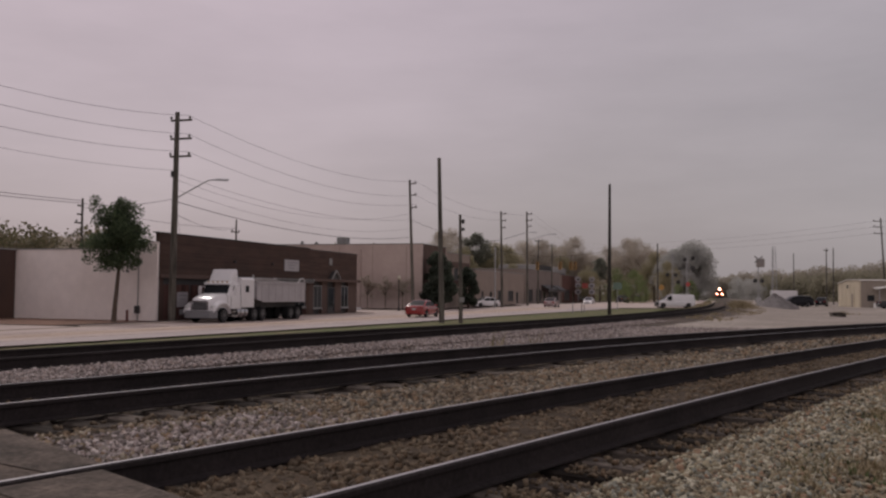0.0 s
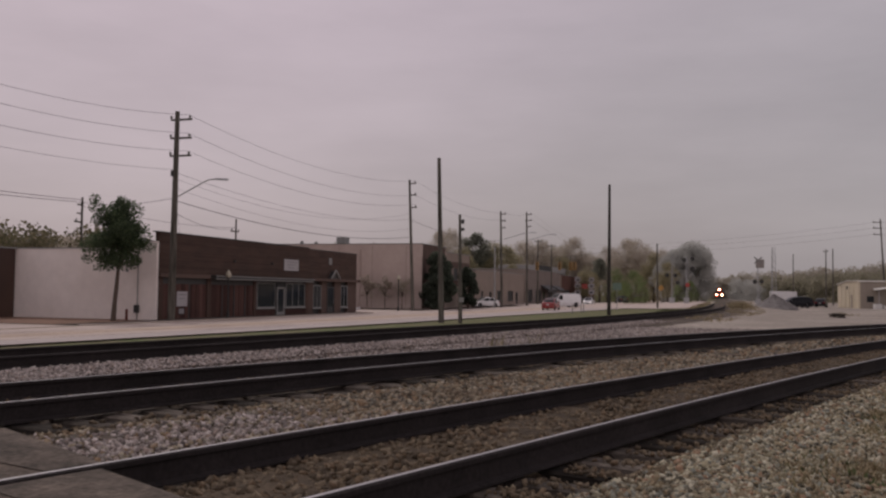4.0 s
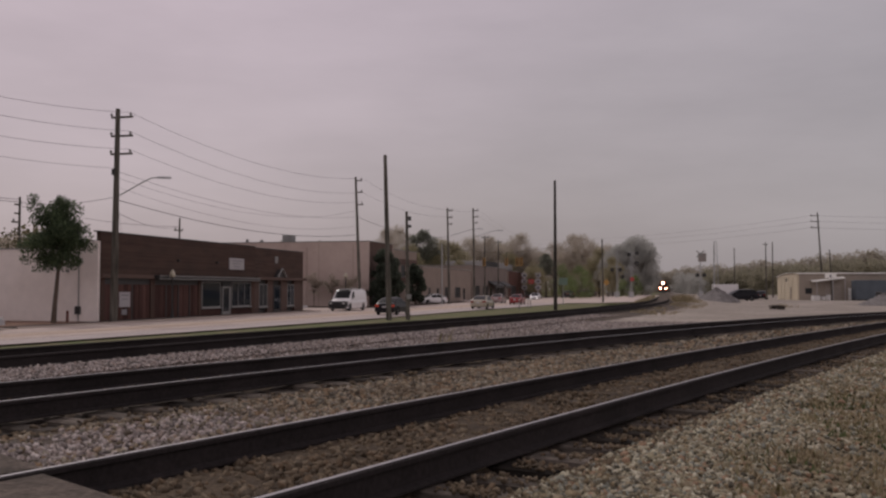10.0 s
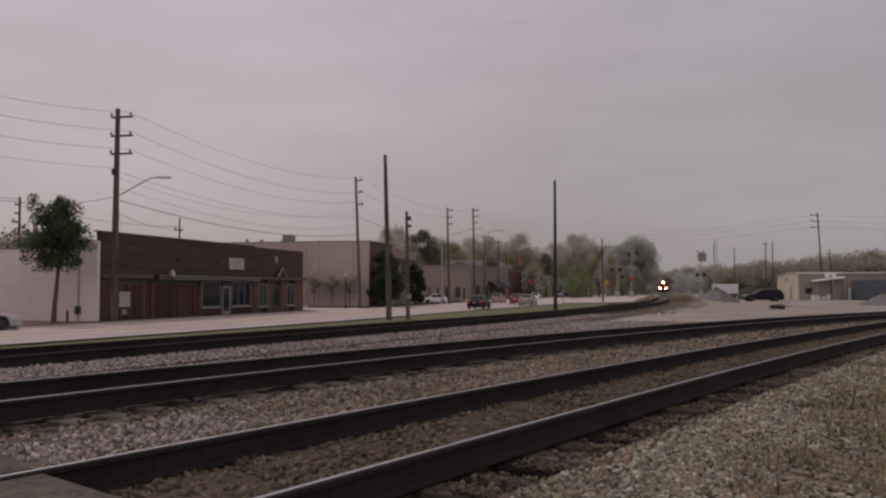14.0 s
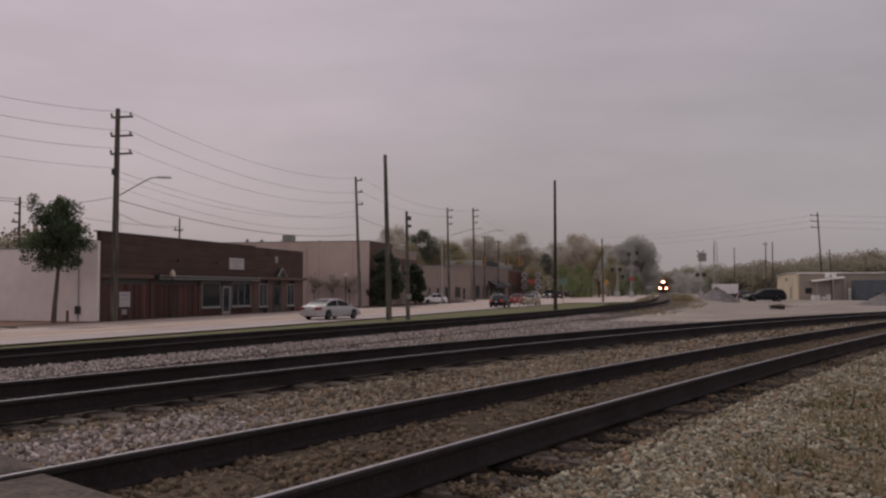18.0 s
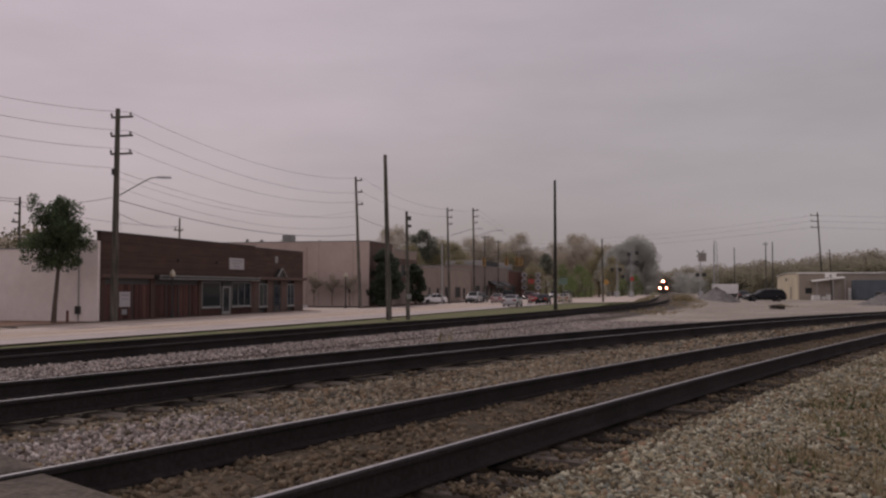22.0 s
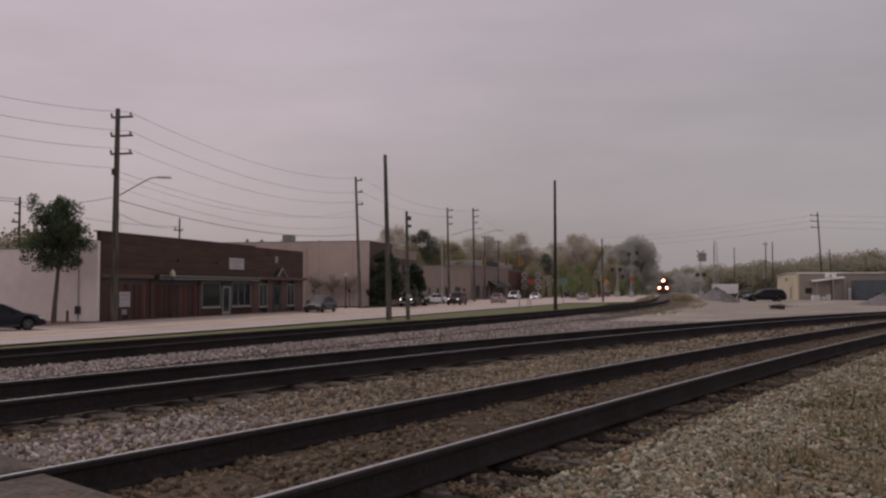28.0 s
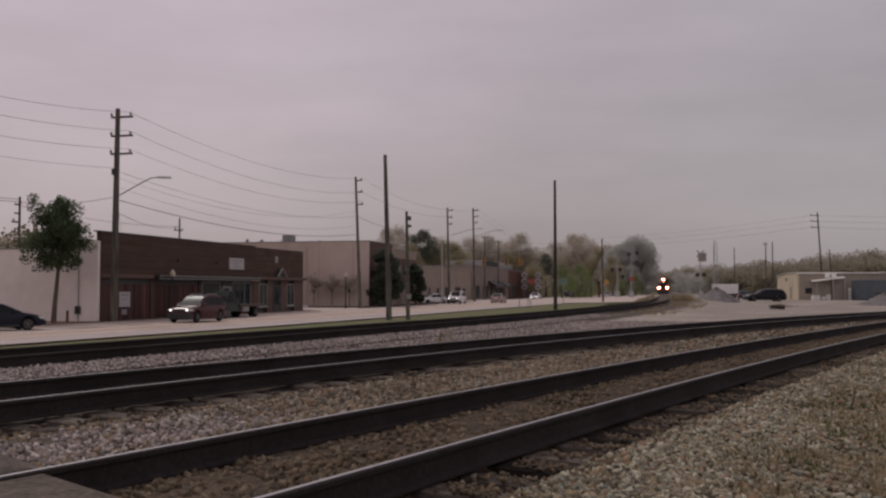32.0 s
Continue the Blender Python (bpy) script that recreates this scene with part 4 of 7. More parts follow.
    part("lamp_head", Shape().rings([[(c * (reach + d) - s * w, s * (reach + d) + c * w, z + rise + e)
                                      for w, e in ((-wd, -0.06), (wd, -0.06), (wd * 0.8, 0.06), (-wd * 0.8, 0.06))] for d, wd in ((-0.1, 0.07), (0.15, 0.16), (0.6, 0.15), (0.75, 0.06))]), STEEL, a, "cobra-head lamp")
    return a


def wire(a, b, sag, r=0.011, name="overhead_wire", label="thin sagging overhead cable between poles"):
    a, b = Vector(a), Vector(b)
    pts = [a.lerp(b, k / 24) - Vector((0, 0, sag * 4 * (k / 24) * (1 - k / 24))) for k in range(25)]
    ob = part(name, Shape().tube(pts, r, 4), WIRE)
    return tagged(ob, label, "cable", "overhead wires")


def pole_point(m, lean, h, z, off, arm_dir=0.0):
    c, s = math.cos(radians(arm_dir)), math.sin(radians(arm_dir))
    return m @ (Vector((lean[0], lean[1], h)) * (z / h) + Vector((c * off, s * off, 0.25)))


# arms of the street-side poles reach square to the street, towards the road (local -y)
P1, P2 = street(52.85, 35.1, 0.13), street(100.7, 35.6, 0.13)
P1_LEAN, P2_LEAN = (0.0, -0.1), (-0.3, 0.5)
ARMS1 = ((12.95, 0.6, 0.95), (11.75, 0.6, 0.95), (10.6, 0.6, 0.95))
p1 = utility_pole(0, 0, 13.45, 0.25, P1_LEAN, ARMS1, "thick wooden pole carrying three tiers of wire and a street lamp", -90, P1)
lamp_arm(p1, 7.85, 2.65, 1.3, -62)
part("guard", Shape().box(-0.10, 0.02, -0.29, -0.2, 0.2, 5.0), POLE_WOOD, p1, "dark cable guard up the pole")
part("pole_plate", Shape().box(-0.30, -0.245, -0.1, 0.1, 9.2, 9.6), DARK_TRIM, p1)
p2 = utility_pole(0, 0, 14.6, 0.2, P2_LEAN, ((14.2, 0.15, 0.7), (12.9, 0.15, 0.7), (11.5, 0.15, 0.7)), "tall leaning wooden pole beside the pavement", -90, P2)
P3 = street(64.4, 20.6, 0.13)
p3 = utility_pole(0, 0, 11.6, 0.205, (0.05, 0.35), (), "bare thick wooden pole standing in the grass strip", 0, P3)
P4 = street(64.9, 19.35, 0.13)
p4 = utility_pole(0, 0, 7.55, 0.15, (0.0, 0.12), (), "shorter wooden pole with small boxes near its top", 0, P4)
part("fuse_box", Shape().box(-0.1, 0.1, -0.2, -0.02, 6.9, 7.2, 0.02), DARK_TRIM, p4)
part("fuse_box", Shape().box(-0.08, 0.08, -0.22, -0.02, 6.4, 6.6, 0.02), DARK_TRIM, p4)
part("marker_plate", Shape().box(-0.2, -0.16, -0.3, 0.05, 1.3, 1.65), GREY_TRIM, p4, "pale marker plate")
P5 = street(102.0, 13.9, 0.13)
p5 = utility_pole(0, 0, 13.75, 0.21, (0, 0.0), (), "bare dark wooden pole beside the back track", 0, P5, DARK_POLE)
P6, P7 = street(134.4, 33.8, 0.13), street(152.0, 34.0, 0.13)
p6 = utility_pole(0, 0, 13.9, 0.19, (0.0, 0.3), ((13.5, 0.2, 0.75), (12.5, 0.2, 0.7), (11.5, 0.2, 0.6)), "wooden pole with crossarms by the crossing", -90, P6)
lamp_arm(p6, 9.8, 4.2, 1.0, -80)
p7 = utility_pole(0, 0, 15.3, 0.2, (0, 0.2), ((14.9, 0.15, 0.8), (13.9, 0.3, 0.8), (12.9, 0.15, 0.7)), "far wooden pole with short crossarms", -90, P7)
lamp_arm(p7, 10.6, 4.0, 1.0, -85)
utility_pole(165.0, 35.0, 11.5, 0.17, (0, 0), ((11.2, 0.7, 0.7),), "far wooden pole with one crossarm", -90)
utility_pole(154.8, 13.4, 10.1, 0.17, (0, 0.1), (), "bare wooden pole beyond the bend of the track")
utility_pole(190.0, 37.5, 12.0, 0.17, (0, 0), ((11.6, 0.8, 0.8),), "far wooden pole before the trees", -90)
# poles behind the shops
utility_pole(64.2, 51.2, 9.3, 0.14, (0, 0), ((8.7, 0.3, 0.35), (8.0, 0.3, 0.3), (7.3, 0.6, 0.3)), "wooden pole behind the white wall", 0)
utility_pole(89.8, 51.9, 9.5, 0.14, (0, 0), ((8.2, 0.7, 0.9), (7.0, 0.6, 0.6)), "wooden pole behind the brick shops", 0)
# poles across the yard
pr = utility_pole(0, 0, 13.9, 0.16, (-0.75, 0), ((13.4, 1.1, 0.3), (12.5, 1.1, 0.3), (11.5, 1.1, 0.3)), "tall leaning wooden pole with crossarms in the yard", 0, pose(60.2, 150.5, 0.3))
utility_pole(0, 0, 7.9, 0.13, (-0.35, 0), (), "short wooden pole in the yard", 0, pose(60.8, 148.5, 0.3))
utility_pole(0, 0, 11.8, 0.16, (0, 0), ((11.3, 0.5, 0.5),), "wooden pole across the yard", 0, pose(68.0, 200, 0.1))
utility_pole(0, 0, 11.9, 0.16, (0, 0), (), "wooden pole across the yard", 0, pose(69.4, 200, 0.1))
utility_pole(0, 0, 11.5, 0.15, (0, 0), (), "thin far pole before the trees", 0, pose(67.5, 220, 0.1))

# wires: three tiers, on to the left out of view and down the street
P0 = street(10.0, 35.1, 1.2)
for z in (12.95, 11.75, 10.6):
    wire(pole_point(P0, (0, 0), 13, z + 0.15, 0.85, -90), pole_point(P1, P1_LEAN, 13.45, z, 0.85, -90), {12.95: 2.05, 11.75: 1.75, 10.6: 1.65}[z])
    wire(pole_point(P1, P1_LEAN, 13.45, z, 0.85, -90), pole_point(P2, P2_LEAN, 14.6, {12.95: 14.2, 11.75: 12.6, 10.6: 11.6}[z], 0.7, -90), 1.3)
wire(pole_point(P0, (0, 0), 13, 9.6, 0.2, -90), pole_point(P1, P1_LEAN, 13.45, 9.4, 0.2, -90), 1.35, 0.009)
wire(pole_point(P1, P1_LEAN, 13.45, 9.2, 0.1, -90), pole_point(P2, P2_LEAN, 14.6, 9.9, 0.1, -90), 1.1, 0.011)
wire(pole_point(P1, P1_LEAN, 13.45, 7.4, 0.1, -90), pole_point(P2, P2_LEAN, 14.6, 7.9, 0.1, -90), 1.0, 0.022)
wire(pole_point(P1, P1_LEAN, 13.45, 8.8, 0.1, -90), pole_point(P2, P2_LEAN, 14.6, 10.6, 0.1, -90), 1.5, 0.009)
wire(pole_point(P1, P1_LEAN, 13.45, 8.2, 0.1, -90), pole_point(P2, P2_LEAN, 14.6, 8.9, 0.1, -90), 1.3, 0.009)
wire(pole_point(P1, P1_LEAN, 13.45, 10.2, -0.2, -90), street(55.6, 36.4, 5.8).translation, 0.4, 0.008, label="thin service cable from pole to roof")
wire(pole_point(P1, P1_LEAN, 13.45, 6.6, 0.1, -90), at(89.8, 51.9, 8.6), 0.5, 0.016)
wire(at(20, 51, 9.6), at(64.2, 51.2, 9.1), 0.5, 0.022)
wire(at(20, 50, 9.0), at(64.2, 51.2, 8.9), 0.5, 0.022)
wire(at(64.2, 51.2, 8.9), pole_point(P1, P1_LEAN, 13.45, 7.6, 0, -90), 0.3, 0.016)
wire(at(64.2, 51.2, 8.6), at(89.8, 51.9, 8.6), 0.4, 0.016)
for z2, z6 in ((14.2, 13.4), (12.6, 12.4)):
    wire(pole_point(P2, P2_LEAN, 14.6, z2, 0.7, -90), pole_point(P6, (0, 0.3), 13.9, z6, 0.7, -90), 0.9)
wire(pole_point(P2, P2_LEAN, 14.6, 9.9, 0, -90), pole_point(P6, (0, 0.3), 13.9, 9.4, 0, -90), 0.8, 0.02)
wire(pole_point(P6, (0, 0.3), 13.9, 13.4, 0.7, -90), pole_point(P7, (0, 0.2), 15.3, 14.9, 0.8, -90), 0.4)
wire(pole_point(P7, (0, 0.2), 15.3, 14.9, 0.8, -90), at(230, 33, 12.5), 1.2)
wire(pole_point(P7, (0, 0.2), 15.3, 13.9, 0.8, -90), at(230, 33, 11.5), 1.2)
for z in (13.7, 12.8, 11.8):
    wire((58.6, 150.5, z), (12.0, 290, z + 4), 2.0, 0.012)
    wire((58.6, 150.5, z), (120, 120, z), 1.2, 0.012)


def street_lamp(u, v, h=3.5):
    t = thing("street_lamp", street(u, v, 0.10), "dark post lamp with a pale acorn globe", "street lamp", "post lamps")
    part("post", Shape().rod((0, 0, 0), (0, 0, 0.5), 0.13, 0.08, 10).rod((0, 0, 0.5), (0, 0, h - 0.55), 0.06, 0.05, 10), DARK_TRIM, t, smooth=True)
    part("fitter", Shape().rod((0, 0, h - 0.55), (0, 0, h - 0.42), 0.06, 0.13, 10), DARK_TRIM, t)
    rr = [[(r * math.cos(2 * math.pi * i / 12), r * math.sin(2 * math.pi * i / 12), h - 0.42 + z) for i in range(12)] for r, z in ((0.12, 0), (0.2, 0.1), (0.21, 0.2), (0.15, 0.36), (0.08, 0.44), (0.03, 0.55))]
    part("globe", Shape().rings(rr), mat("lamp_globe", (0.40, 0.36, 0.28), 0.4, vary=0.1, bump=0.0), t, "pale acorn globe", smooth=True)


street_lamp(60.2, 35.3, 3.3)
street_lamp(95.2, 35.3, 3.7)


# ---- traffic signals and railway signals ----
def traffic_signal(u, v, z):
    t = thing("traffic_signal", street(u, v, z), "yellow three-light traffic signal hung over the street", "traffic signal", "traffic signals")
    part("housing", Shape().box(-0.16, 0.16, -0.2, 0.2, -1.1, 0.0, 0.02), YELLOW, t)
    for k in range(3):
        part("lens", Shape().disc((-0.17, 0, -0.2 - 0.34 * k), 0.13, 0.03, "x", 12), GLASS, t)
        part("visor", Shape().box(-0.36, -0.165, -0.15, 0.15, -0.07 - 0.34 * k, -0.05 - 0.34 * k), YELLOW, t)
    k = (33.9 - v) / 16.2
    part("hanger", Shape().rod((0, 0, 0), (0, 0, 8.2 - 0.2 * k - 4 * k * (1 - k) - z - STREET_Z + 0.10), 0.03), DARK_TRIM, t)


for v in (27.8, 24.6, 23.1, 22.5):
    traffic_signal(130.5, v, 6.5)
wire(at(130.5, 33.9, 8.2), at(130.5, 17.7, 8.0), 1.0, 0.02, label="span cable that carries the traffic signals")
utility_pole(130.5, 33.9, 8.5, 0.12, (0, 0), (), "slim steel post holding the signal cable", wood=STEEL)
utility_pole(130.5, 17.7, 8.3, 0.12, (0, 0), (), "slim steel post holding the signal cable", wood=STEEL)


def route_signs(u, v):
    t = thing("route_sign_cluster", street(u, v), "cluster of white route signs with a red one on two posts", "road sign")
    for y in (-1.6, 1.6):
        part("post", Shape().rod((0.06, y, 0), (0.06, y, 6.0), 0.06), STEEL, t)
        for z in (2.5, 3.95, 5.4):
            pl = part("shield", Shape().add([(e, y + a, z + b) for e in (0.0, -0.03) for a, b in ((-0.5, 0.62), (0.5, 0.62), (0.68, 0.3), (0.62, -0.3), (0, -0.66), (-0.62, -0.3), (-0.68, 0.3))],
                                            [tuple(range(7)), tuple(range(13, 6, -1))] + [(k, 7 + k, 7 + (k + 1) % 7, (k + 1) % 7) for k in range(7)]), WHITE_SIGN, t, "white route shield")
            part("mark", Shape().box(-0.04, -0.031, y - 0.3, y + 0.3, z - 0.22, z + 0.22), DARK_TRIM, pl)
    part("cross_bar", Shape().box(0.0, 0.05, -1.6, 1.6, 3.9, 4.0), STEEL, t)
    part("red_plate", Shape().box(-0.03, 0.0, -0.7, 0.7, 3.4, 4.5), SIGN_RED, t, "red square plate")


route_signs(221.0, 35.8)
gs = thing("green_sign", street(132.0, 16.9), "green road sign on a post", "road sign")
part("post", Shape().rod((0.05, 0, 0), (0.05, 0, 3.7), 0.05), STEEL, gs)
part("panel", Shape().box(-0.03, 0, -0.6, 0.6, 2.75, 3.7), SIGN_GREEN, gs)

for u, v in ((103.0, 18.0), (107.0, 17.7), (110.0, 17.9)):
    mp = thing("marker_post", street(u, v, 0.1), "short pale marker post in the verge grass", "post", "verge marker posts")
    part("stake", Shape().box(-0.04, 0.04, -0.04, 0.04, -0.2, 0.95, 0.01), GREY_TRIM, mp)
    part("cap", Shape().box(-0.05, 0.05, -0.06, 0.06, 0.8, 1.0, 0.01), PALE_TRIM, mp)


def railway_signal(m, h, heads, label, mast=None, arm=0.0):
    t = thing("railway_signal", m, label, "railway signal", "railway signals")
    part("mast", Shape().rod((0, 0, -0.3), (0, 0, h), 0.11, 0.09, 10), mast or STEEL, t, smooth=True)
    part("base_box", Shape().box(-0.5, 0.5, -0.4, 0.4, 0, 1.3, 0.03), mast or STEEL, t)
    if arm:
        part("crossarm", Shape().rod((-arm, 0, h * 0.62), (arm, 0, h * 0.62), 0.06), mast or STEEL, t)
    for x, z, r in heads:
        hd = part("lamp_hood", Shape().disc((x, -0.1, z), r, 0.3, "y", 14), DARK_TRIM, t)
        part("target", Shape().disc((x, 0.07, z), r * 1.5, 0.03, "y", 16), DARK_TRIM, hd)
    part("ladder", Shape().rod((0.25, 0.2, 0.2), (0.25, 0.2, h - 0.3), 0.02).rod((0.5, 0.2, 0.2), (0.5, 0.2, h - 0.3), 0.02), mast or STEEL, t)
    return t


railway_signal(pose(36.6, 200, 0.2), 10.6, ((-1.0, 5.9, 0.28), (0.7, 5.9, 0.28), (1.2, 4.4, 0.28)), "pale crossing signal mast with paired lamps", None, 1.1)
sg = railway_signal(pose(39.0, 197, 0.2), 9.8, ((-0.4, 9.0, 0.3), (1.2, 9.3, 0.3), (1.2, 7.2, 0.35)), "grey railway signal mast with dark heads", None, 1.2)
part("stop_disc", Shape().disc((0.15, -0.2, 3.9), 0.48, 0.04, "y", 8), SIGN_RED, sg, "red eight-sided sign plate")
ys = thing("yellow_sign", pose(32.6, 190, 0.0), "yellow diamond warning sign on a post", "road sign")
part("post", Shape().rod((0, 0, -0.3), (0, 0, 3.9), 0.05), STEEL, ys)
part("plate", Shape().plate([(0, -0.06, 2.65), (0.7, -0.06, 3.35), (0, -0.06, 4.05), (-0.7, -0.06, 3.35)], 0.02), YELLOW, ys)
xs = railway_signal(pose(53.9, 199, 0.2), 9.0, ((-0.6, 4.8, 0.3), (0.8, 4.8, 0.3)), "crossing signal mast with a boxy cluster on top", None, 0.8)
part("crossbuck", Shape().plate([(-0.9, -0.12, 8.6), (-0.7, -0.12, 8.45), (0.9, -0.12, 9.8), (0.7, -0.12, 9.95)], -0.03).plate([(-0.9, -0.16, 9.8), (-0.7, -0.16, 9.95), (0.9, -0.16, 8.6), (0.7, -0.16, 8.45)], -0.03), GREY_TRIM, xs, "faded crossing boards")
part("bell_box", Shape().box(-0.3, 1.3, -0.1, 0.6, 7.6, 9.4, 0.1), mat("pinkish_grey_box", (0.28, 0.25, 0.235), 0.7, vary=0.2), xs, "dull box cluster on the mast")
tw = thing("radio_mast", pose(86.0, 300, 0.0), "thin grey lattice radio mast far behind the trees", "mast")
for a in range(3):
    ca, sa_ = math.cos(a * 2.094), math.sin(a * 2.094)
    part("leg", Shape().rod((ca, sa_, 0), (ca * 0.5, sa_ * 0.5, 17.3), 0.12, 0.08, 6), STEEL, tw)
for k in range(8):
    part("brace", Shape().rod((0.9, 0, 2 * k), (-0.4, 0.7, 2 * k + 2), 0.06, n=5).rod((-0.4, 0.7, 2 * k), (-0.4, -0.7, 2 * k + 2), 0.06, n=5), STEEL, tw)


# ---- trees ----
def leaf_cloud(name, blobs, n, size, seed, material, flat=0.6):
    """Small folded leaves in clumps: blobs of (x, y, z, radius)."""
    r = np.random.RandomState(seed)
    B = np.array(blobs, float)
    w = B[:, 3] ** 2
    k = r.choice(len(B), n, p=w / w.sum())
    d = r.normal(size=(n, 3))
    d /= np.linalg.norm(d, axis=1)[:, None]
    rad = B[k, 3] * (0.35 + 0.75 * r.rand(n) ** 0.6)
    c = B[k, :3] + d * rad[:, None] * np.array([1, 1, 0.85])
    a = r.normal(size=(n, 3))
    a /= np.linalg.norm(a, axis=1)[:, None]
    b = np.cross(a, r.normal(size=(n, 3)))
    b /= np.linalg.norm(b, axis=1)[:, None]
    s = (size * (0.6 + 0.8 * r.rand(n)))[:, None]
    v = np.stack([c - a * s, c + b * s * flat, c + a * s, c - b * s * flat], 1).reshape(-1, 3)
    me = bpy.data.meshes.new(name)
    me.from_pydata(v.tolist(), [], np.arange(4 * n).reshape(n, 4).tolist())
    me.materials.append(material)
    return me


def limbs(h, fork, spread, count, seed, r0=0.12, lean=(0.0, 0.0), twigs=0):
    """A tapered, slightly bent trunk with forking limbs; gives the shape and the limb ends."""
    r = random.Random(seed)
    s = Shape()
    f = Vector((lean[0], lean[1], fork))
    s.tube([Vector((0, 0, -0.2)), f * 0.33 + Vector((r.uniform(-.05, .05), r.uniform(-.05, .05), 0)), f * 0.66, f], [r0 * 1.25, r0, r0 * 0.9, r0 * 0.75], 8)
    ends = []
    for k in range(count):
        a = 2 * math.pi * k / count + r.uniform(-0.4, 0.4)
        reach = spread * r.uniform(0.45, 0.95)
        e = Vector((lean[0] + math.cos(a) * reach, lean[1] + math.sin(a) * reach, fork + (h - fork) * r.uniform(0.35, 0.9)))
        m = f.lerp(e, 0.5) + Vector((0, 0, 0.12 * (h - fork)))
        s.tube([f, m, e], [r0 * 0.55, r0 * 0.35, r0 * 0.12], 5)
        ends.append(e)
        for j in range(twigs):
            q = m.lerp(e, r.random())
            t = q + Vector((r.uniform(-1, 1), r.uniform(-1, 1), r.uniform(0.1, 1.2))) * spread * 0.35
            s.tube([q, q.lerp(t, 0.5) + Vector((0, 0, 0.1)), t], [r0 * 0.22, r0 * 0.14, r0 * 0.05], 4)
            ends.append(t)
    return s, ends


def crown_blobs(h, fork, spread, seed, n, lean=(0, 0), shape=1.0, low=0.0):
    r = random.Random(seed)
    out = []
    for k in range(n):
        t = r.random()
        z = fork + low + (h - fork - low) * t
        wide = spread * math.sqrt(max(0.05, 1 - (2 * abs(t - 0.42)) ** 2 * shape))
        a, d = r.uniform(0, 2 * math.pi), wide * math.sqrt(r.random()) * 0.82
        out.append((lean[0] + math.cos(a) * d, lean[1] + math.sin(a) * d, z, spread * r.uniform(0.2, 0.36)))
    return out


HEDGE = leaf_mat("hedge_leaves", [(0.13, 0.118, 0.066), (0.16, 0.14, 0.085), (0.11, 0.10, 0.06), (0.19, 0.16, 0.105)])
STREET_LEAF = leaf_mat("street_tree_leaves", [(0.065, 0.09, 0.05), (0.09, 0.118, 0.06), (0.048, 0.068, 0.038), (0.105, 0.135, 0.075)])
EVERGREEN = leaf_mat("evergreen_leaves", [(0.07, 0.084, 0.063), (0.095, 0.113, 0.084), (0.056, 0.067, 0.05), (0.112, 0.131, 0.098)])
BUDS = leaf_mat("spring_buds", [(0.46, 0.40, 0.34), (0.41, 0.355, 0.30), (0.50, 0.44, 0.37), (0.39, 0.355, 0.28)])
OLIVE = leaf_mat("young_olive_leaves", [(0.27, 0.245, 0.145), (0.32, 0.28, 0.175), (0.235, 0.22, 0.13), (0.36, 0.31, 0.21)])
SPRING_WOODS = leaf_mat("haze_paled_crowns", [(0.37, 0.33, 0.275), (0.34, 0.31, 0.255), (0.40, 0.355, 0.295), (0.32, 0.30, 0.235)])
PINE = leaf_mat("pine_needles", [(0.19, 0.195, 0.155), (0.215, 0.22, 0.175), (0.16, 0.165, 0.13)])
SCRUB = leaf_mat("dull_scrub_leaves", [(0.30, 0.28, 0.205), (0.275, 0.257, 0.19), (0.325, 0.30, 0.225)])
HAZY = leaf_mat("haze_paled_leaves", [(0.45, 0.445, 0.42), (0.43, 0.425, 0.40), (0.47, 0.465, 0.435)])
FRESH = leaf_mat("fresh_green_leaves", [(0.17, 0.215, 0.085), (0.20, 0.245, 0.105), (0.135, 0.17, 0.075)])


def tree(m, h, fork, spread, leaf, n, size, seed, label, group="", lean=(0, 0), blobs=40, count=7, r0=0.12, twigs=0, shape=1.0, low=0.0, lobes=()):
    t = thing("tree", m, label, "tree", group)
    s, ends = limbs(h * 0.93, fork, spread * 0.8, count, seed, r0, lean, twigs)
    part("trunk", s, BARK, t)
    bl = crown_blobs(h, fork, spread, seed + 1, blobs, lean, shape, low) + [(e.x, e.y, e.z, spread * 0.2) for e in ends] + list(lobes)
    part("crown", leaf_cloud("crown", bl, n, size, seed + 2, leaf), leaf, t)
    return t


tree(street(49.8, 37.2, 0.1), 7.2, 3.1, 2.0, STREET_LEAF, 21000, 0.066, 11, "young street tree with a dark green crown and bare trunk", lean=(0.1, -0.2), blobs=46, count=9, r0=0.14, twigs=4, shape=0.8, low=0.5,
     lobes=((-0.9, 0.9, 7.5, 0.36), (-0.8, 0.8, 7.0, 0.5), (0.3, -0.3, 7.4, 0.42), (0.5, -0.5, 6.9, 0.6), (0.2, -2.3, 4.6, 0.42), (0.1, -2.0, 5.2, 0.5), (0, 1.9, 3.9, 0.45), (0, 2.1, 4.6, 0.5), (0.2, -1.3, 3.7, 0.4), (0.0, 1.2, 3.3, 0.32)))
tree(street(108.0, 35.2, 0.1), 6.4, 0.4, 2.35, EVERGREEN, 17000, 0.13, 21, "dense dark evergreen tree beside the pavement", "evergreen trees", blobs=34, r0=0.15, shape=0.95)
tree(street(120.3, 34.9, 0.1), 5.2, 0.7, 1.6, EVERGREEN, 12000, 0.13, 22, "dense dark evergreen tree beside the pavement", "evergreen trees", blobs=34, r0=0.15, shape=0.95)
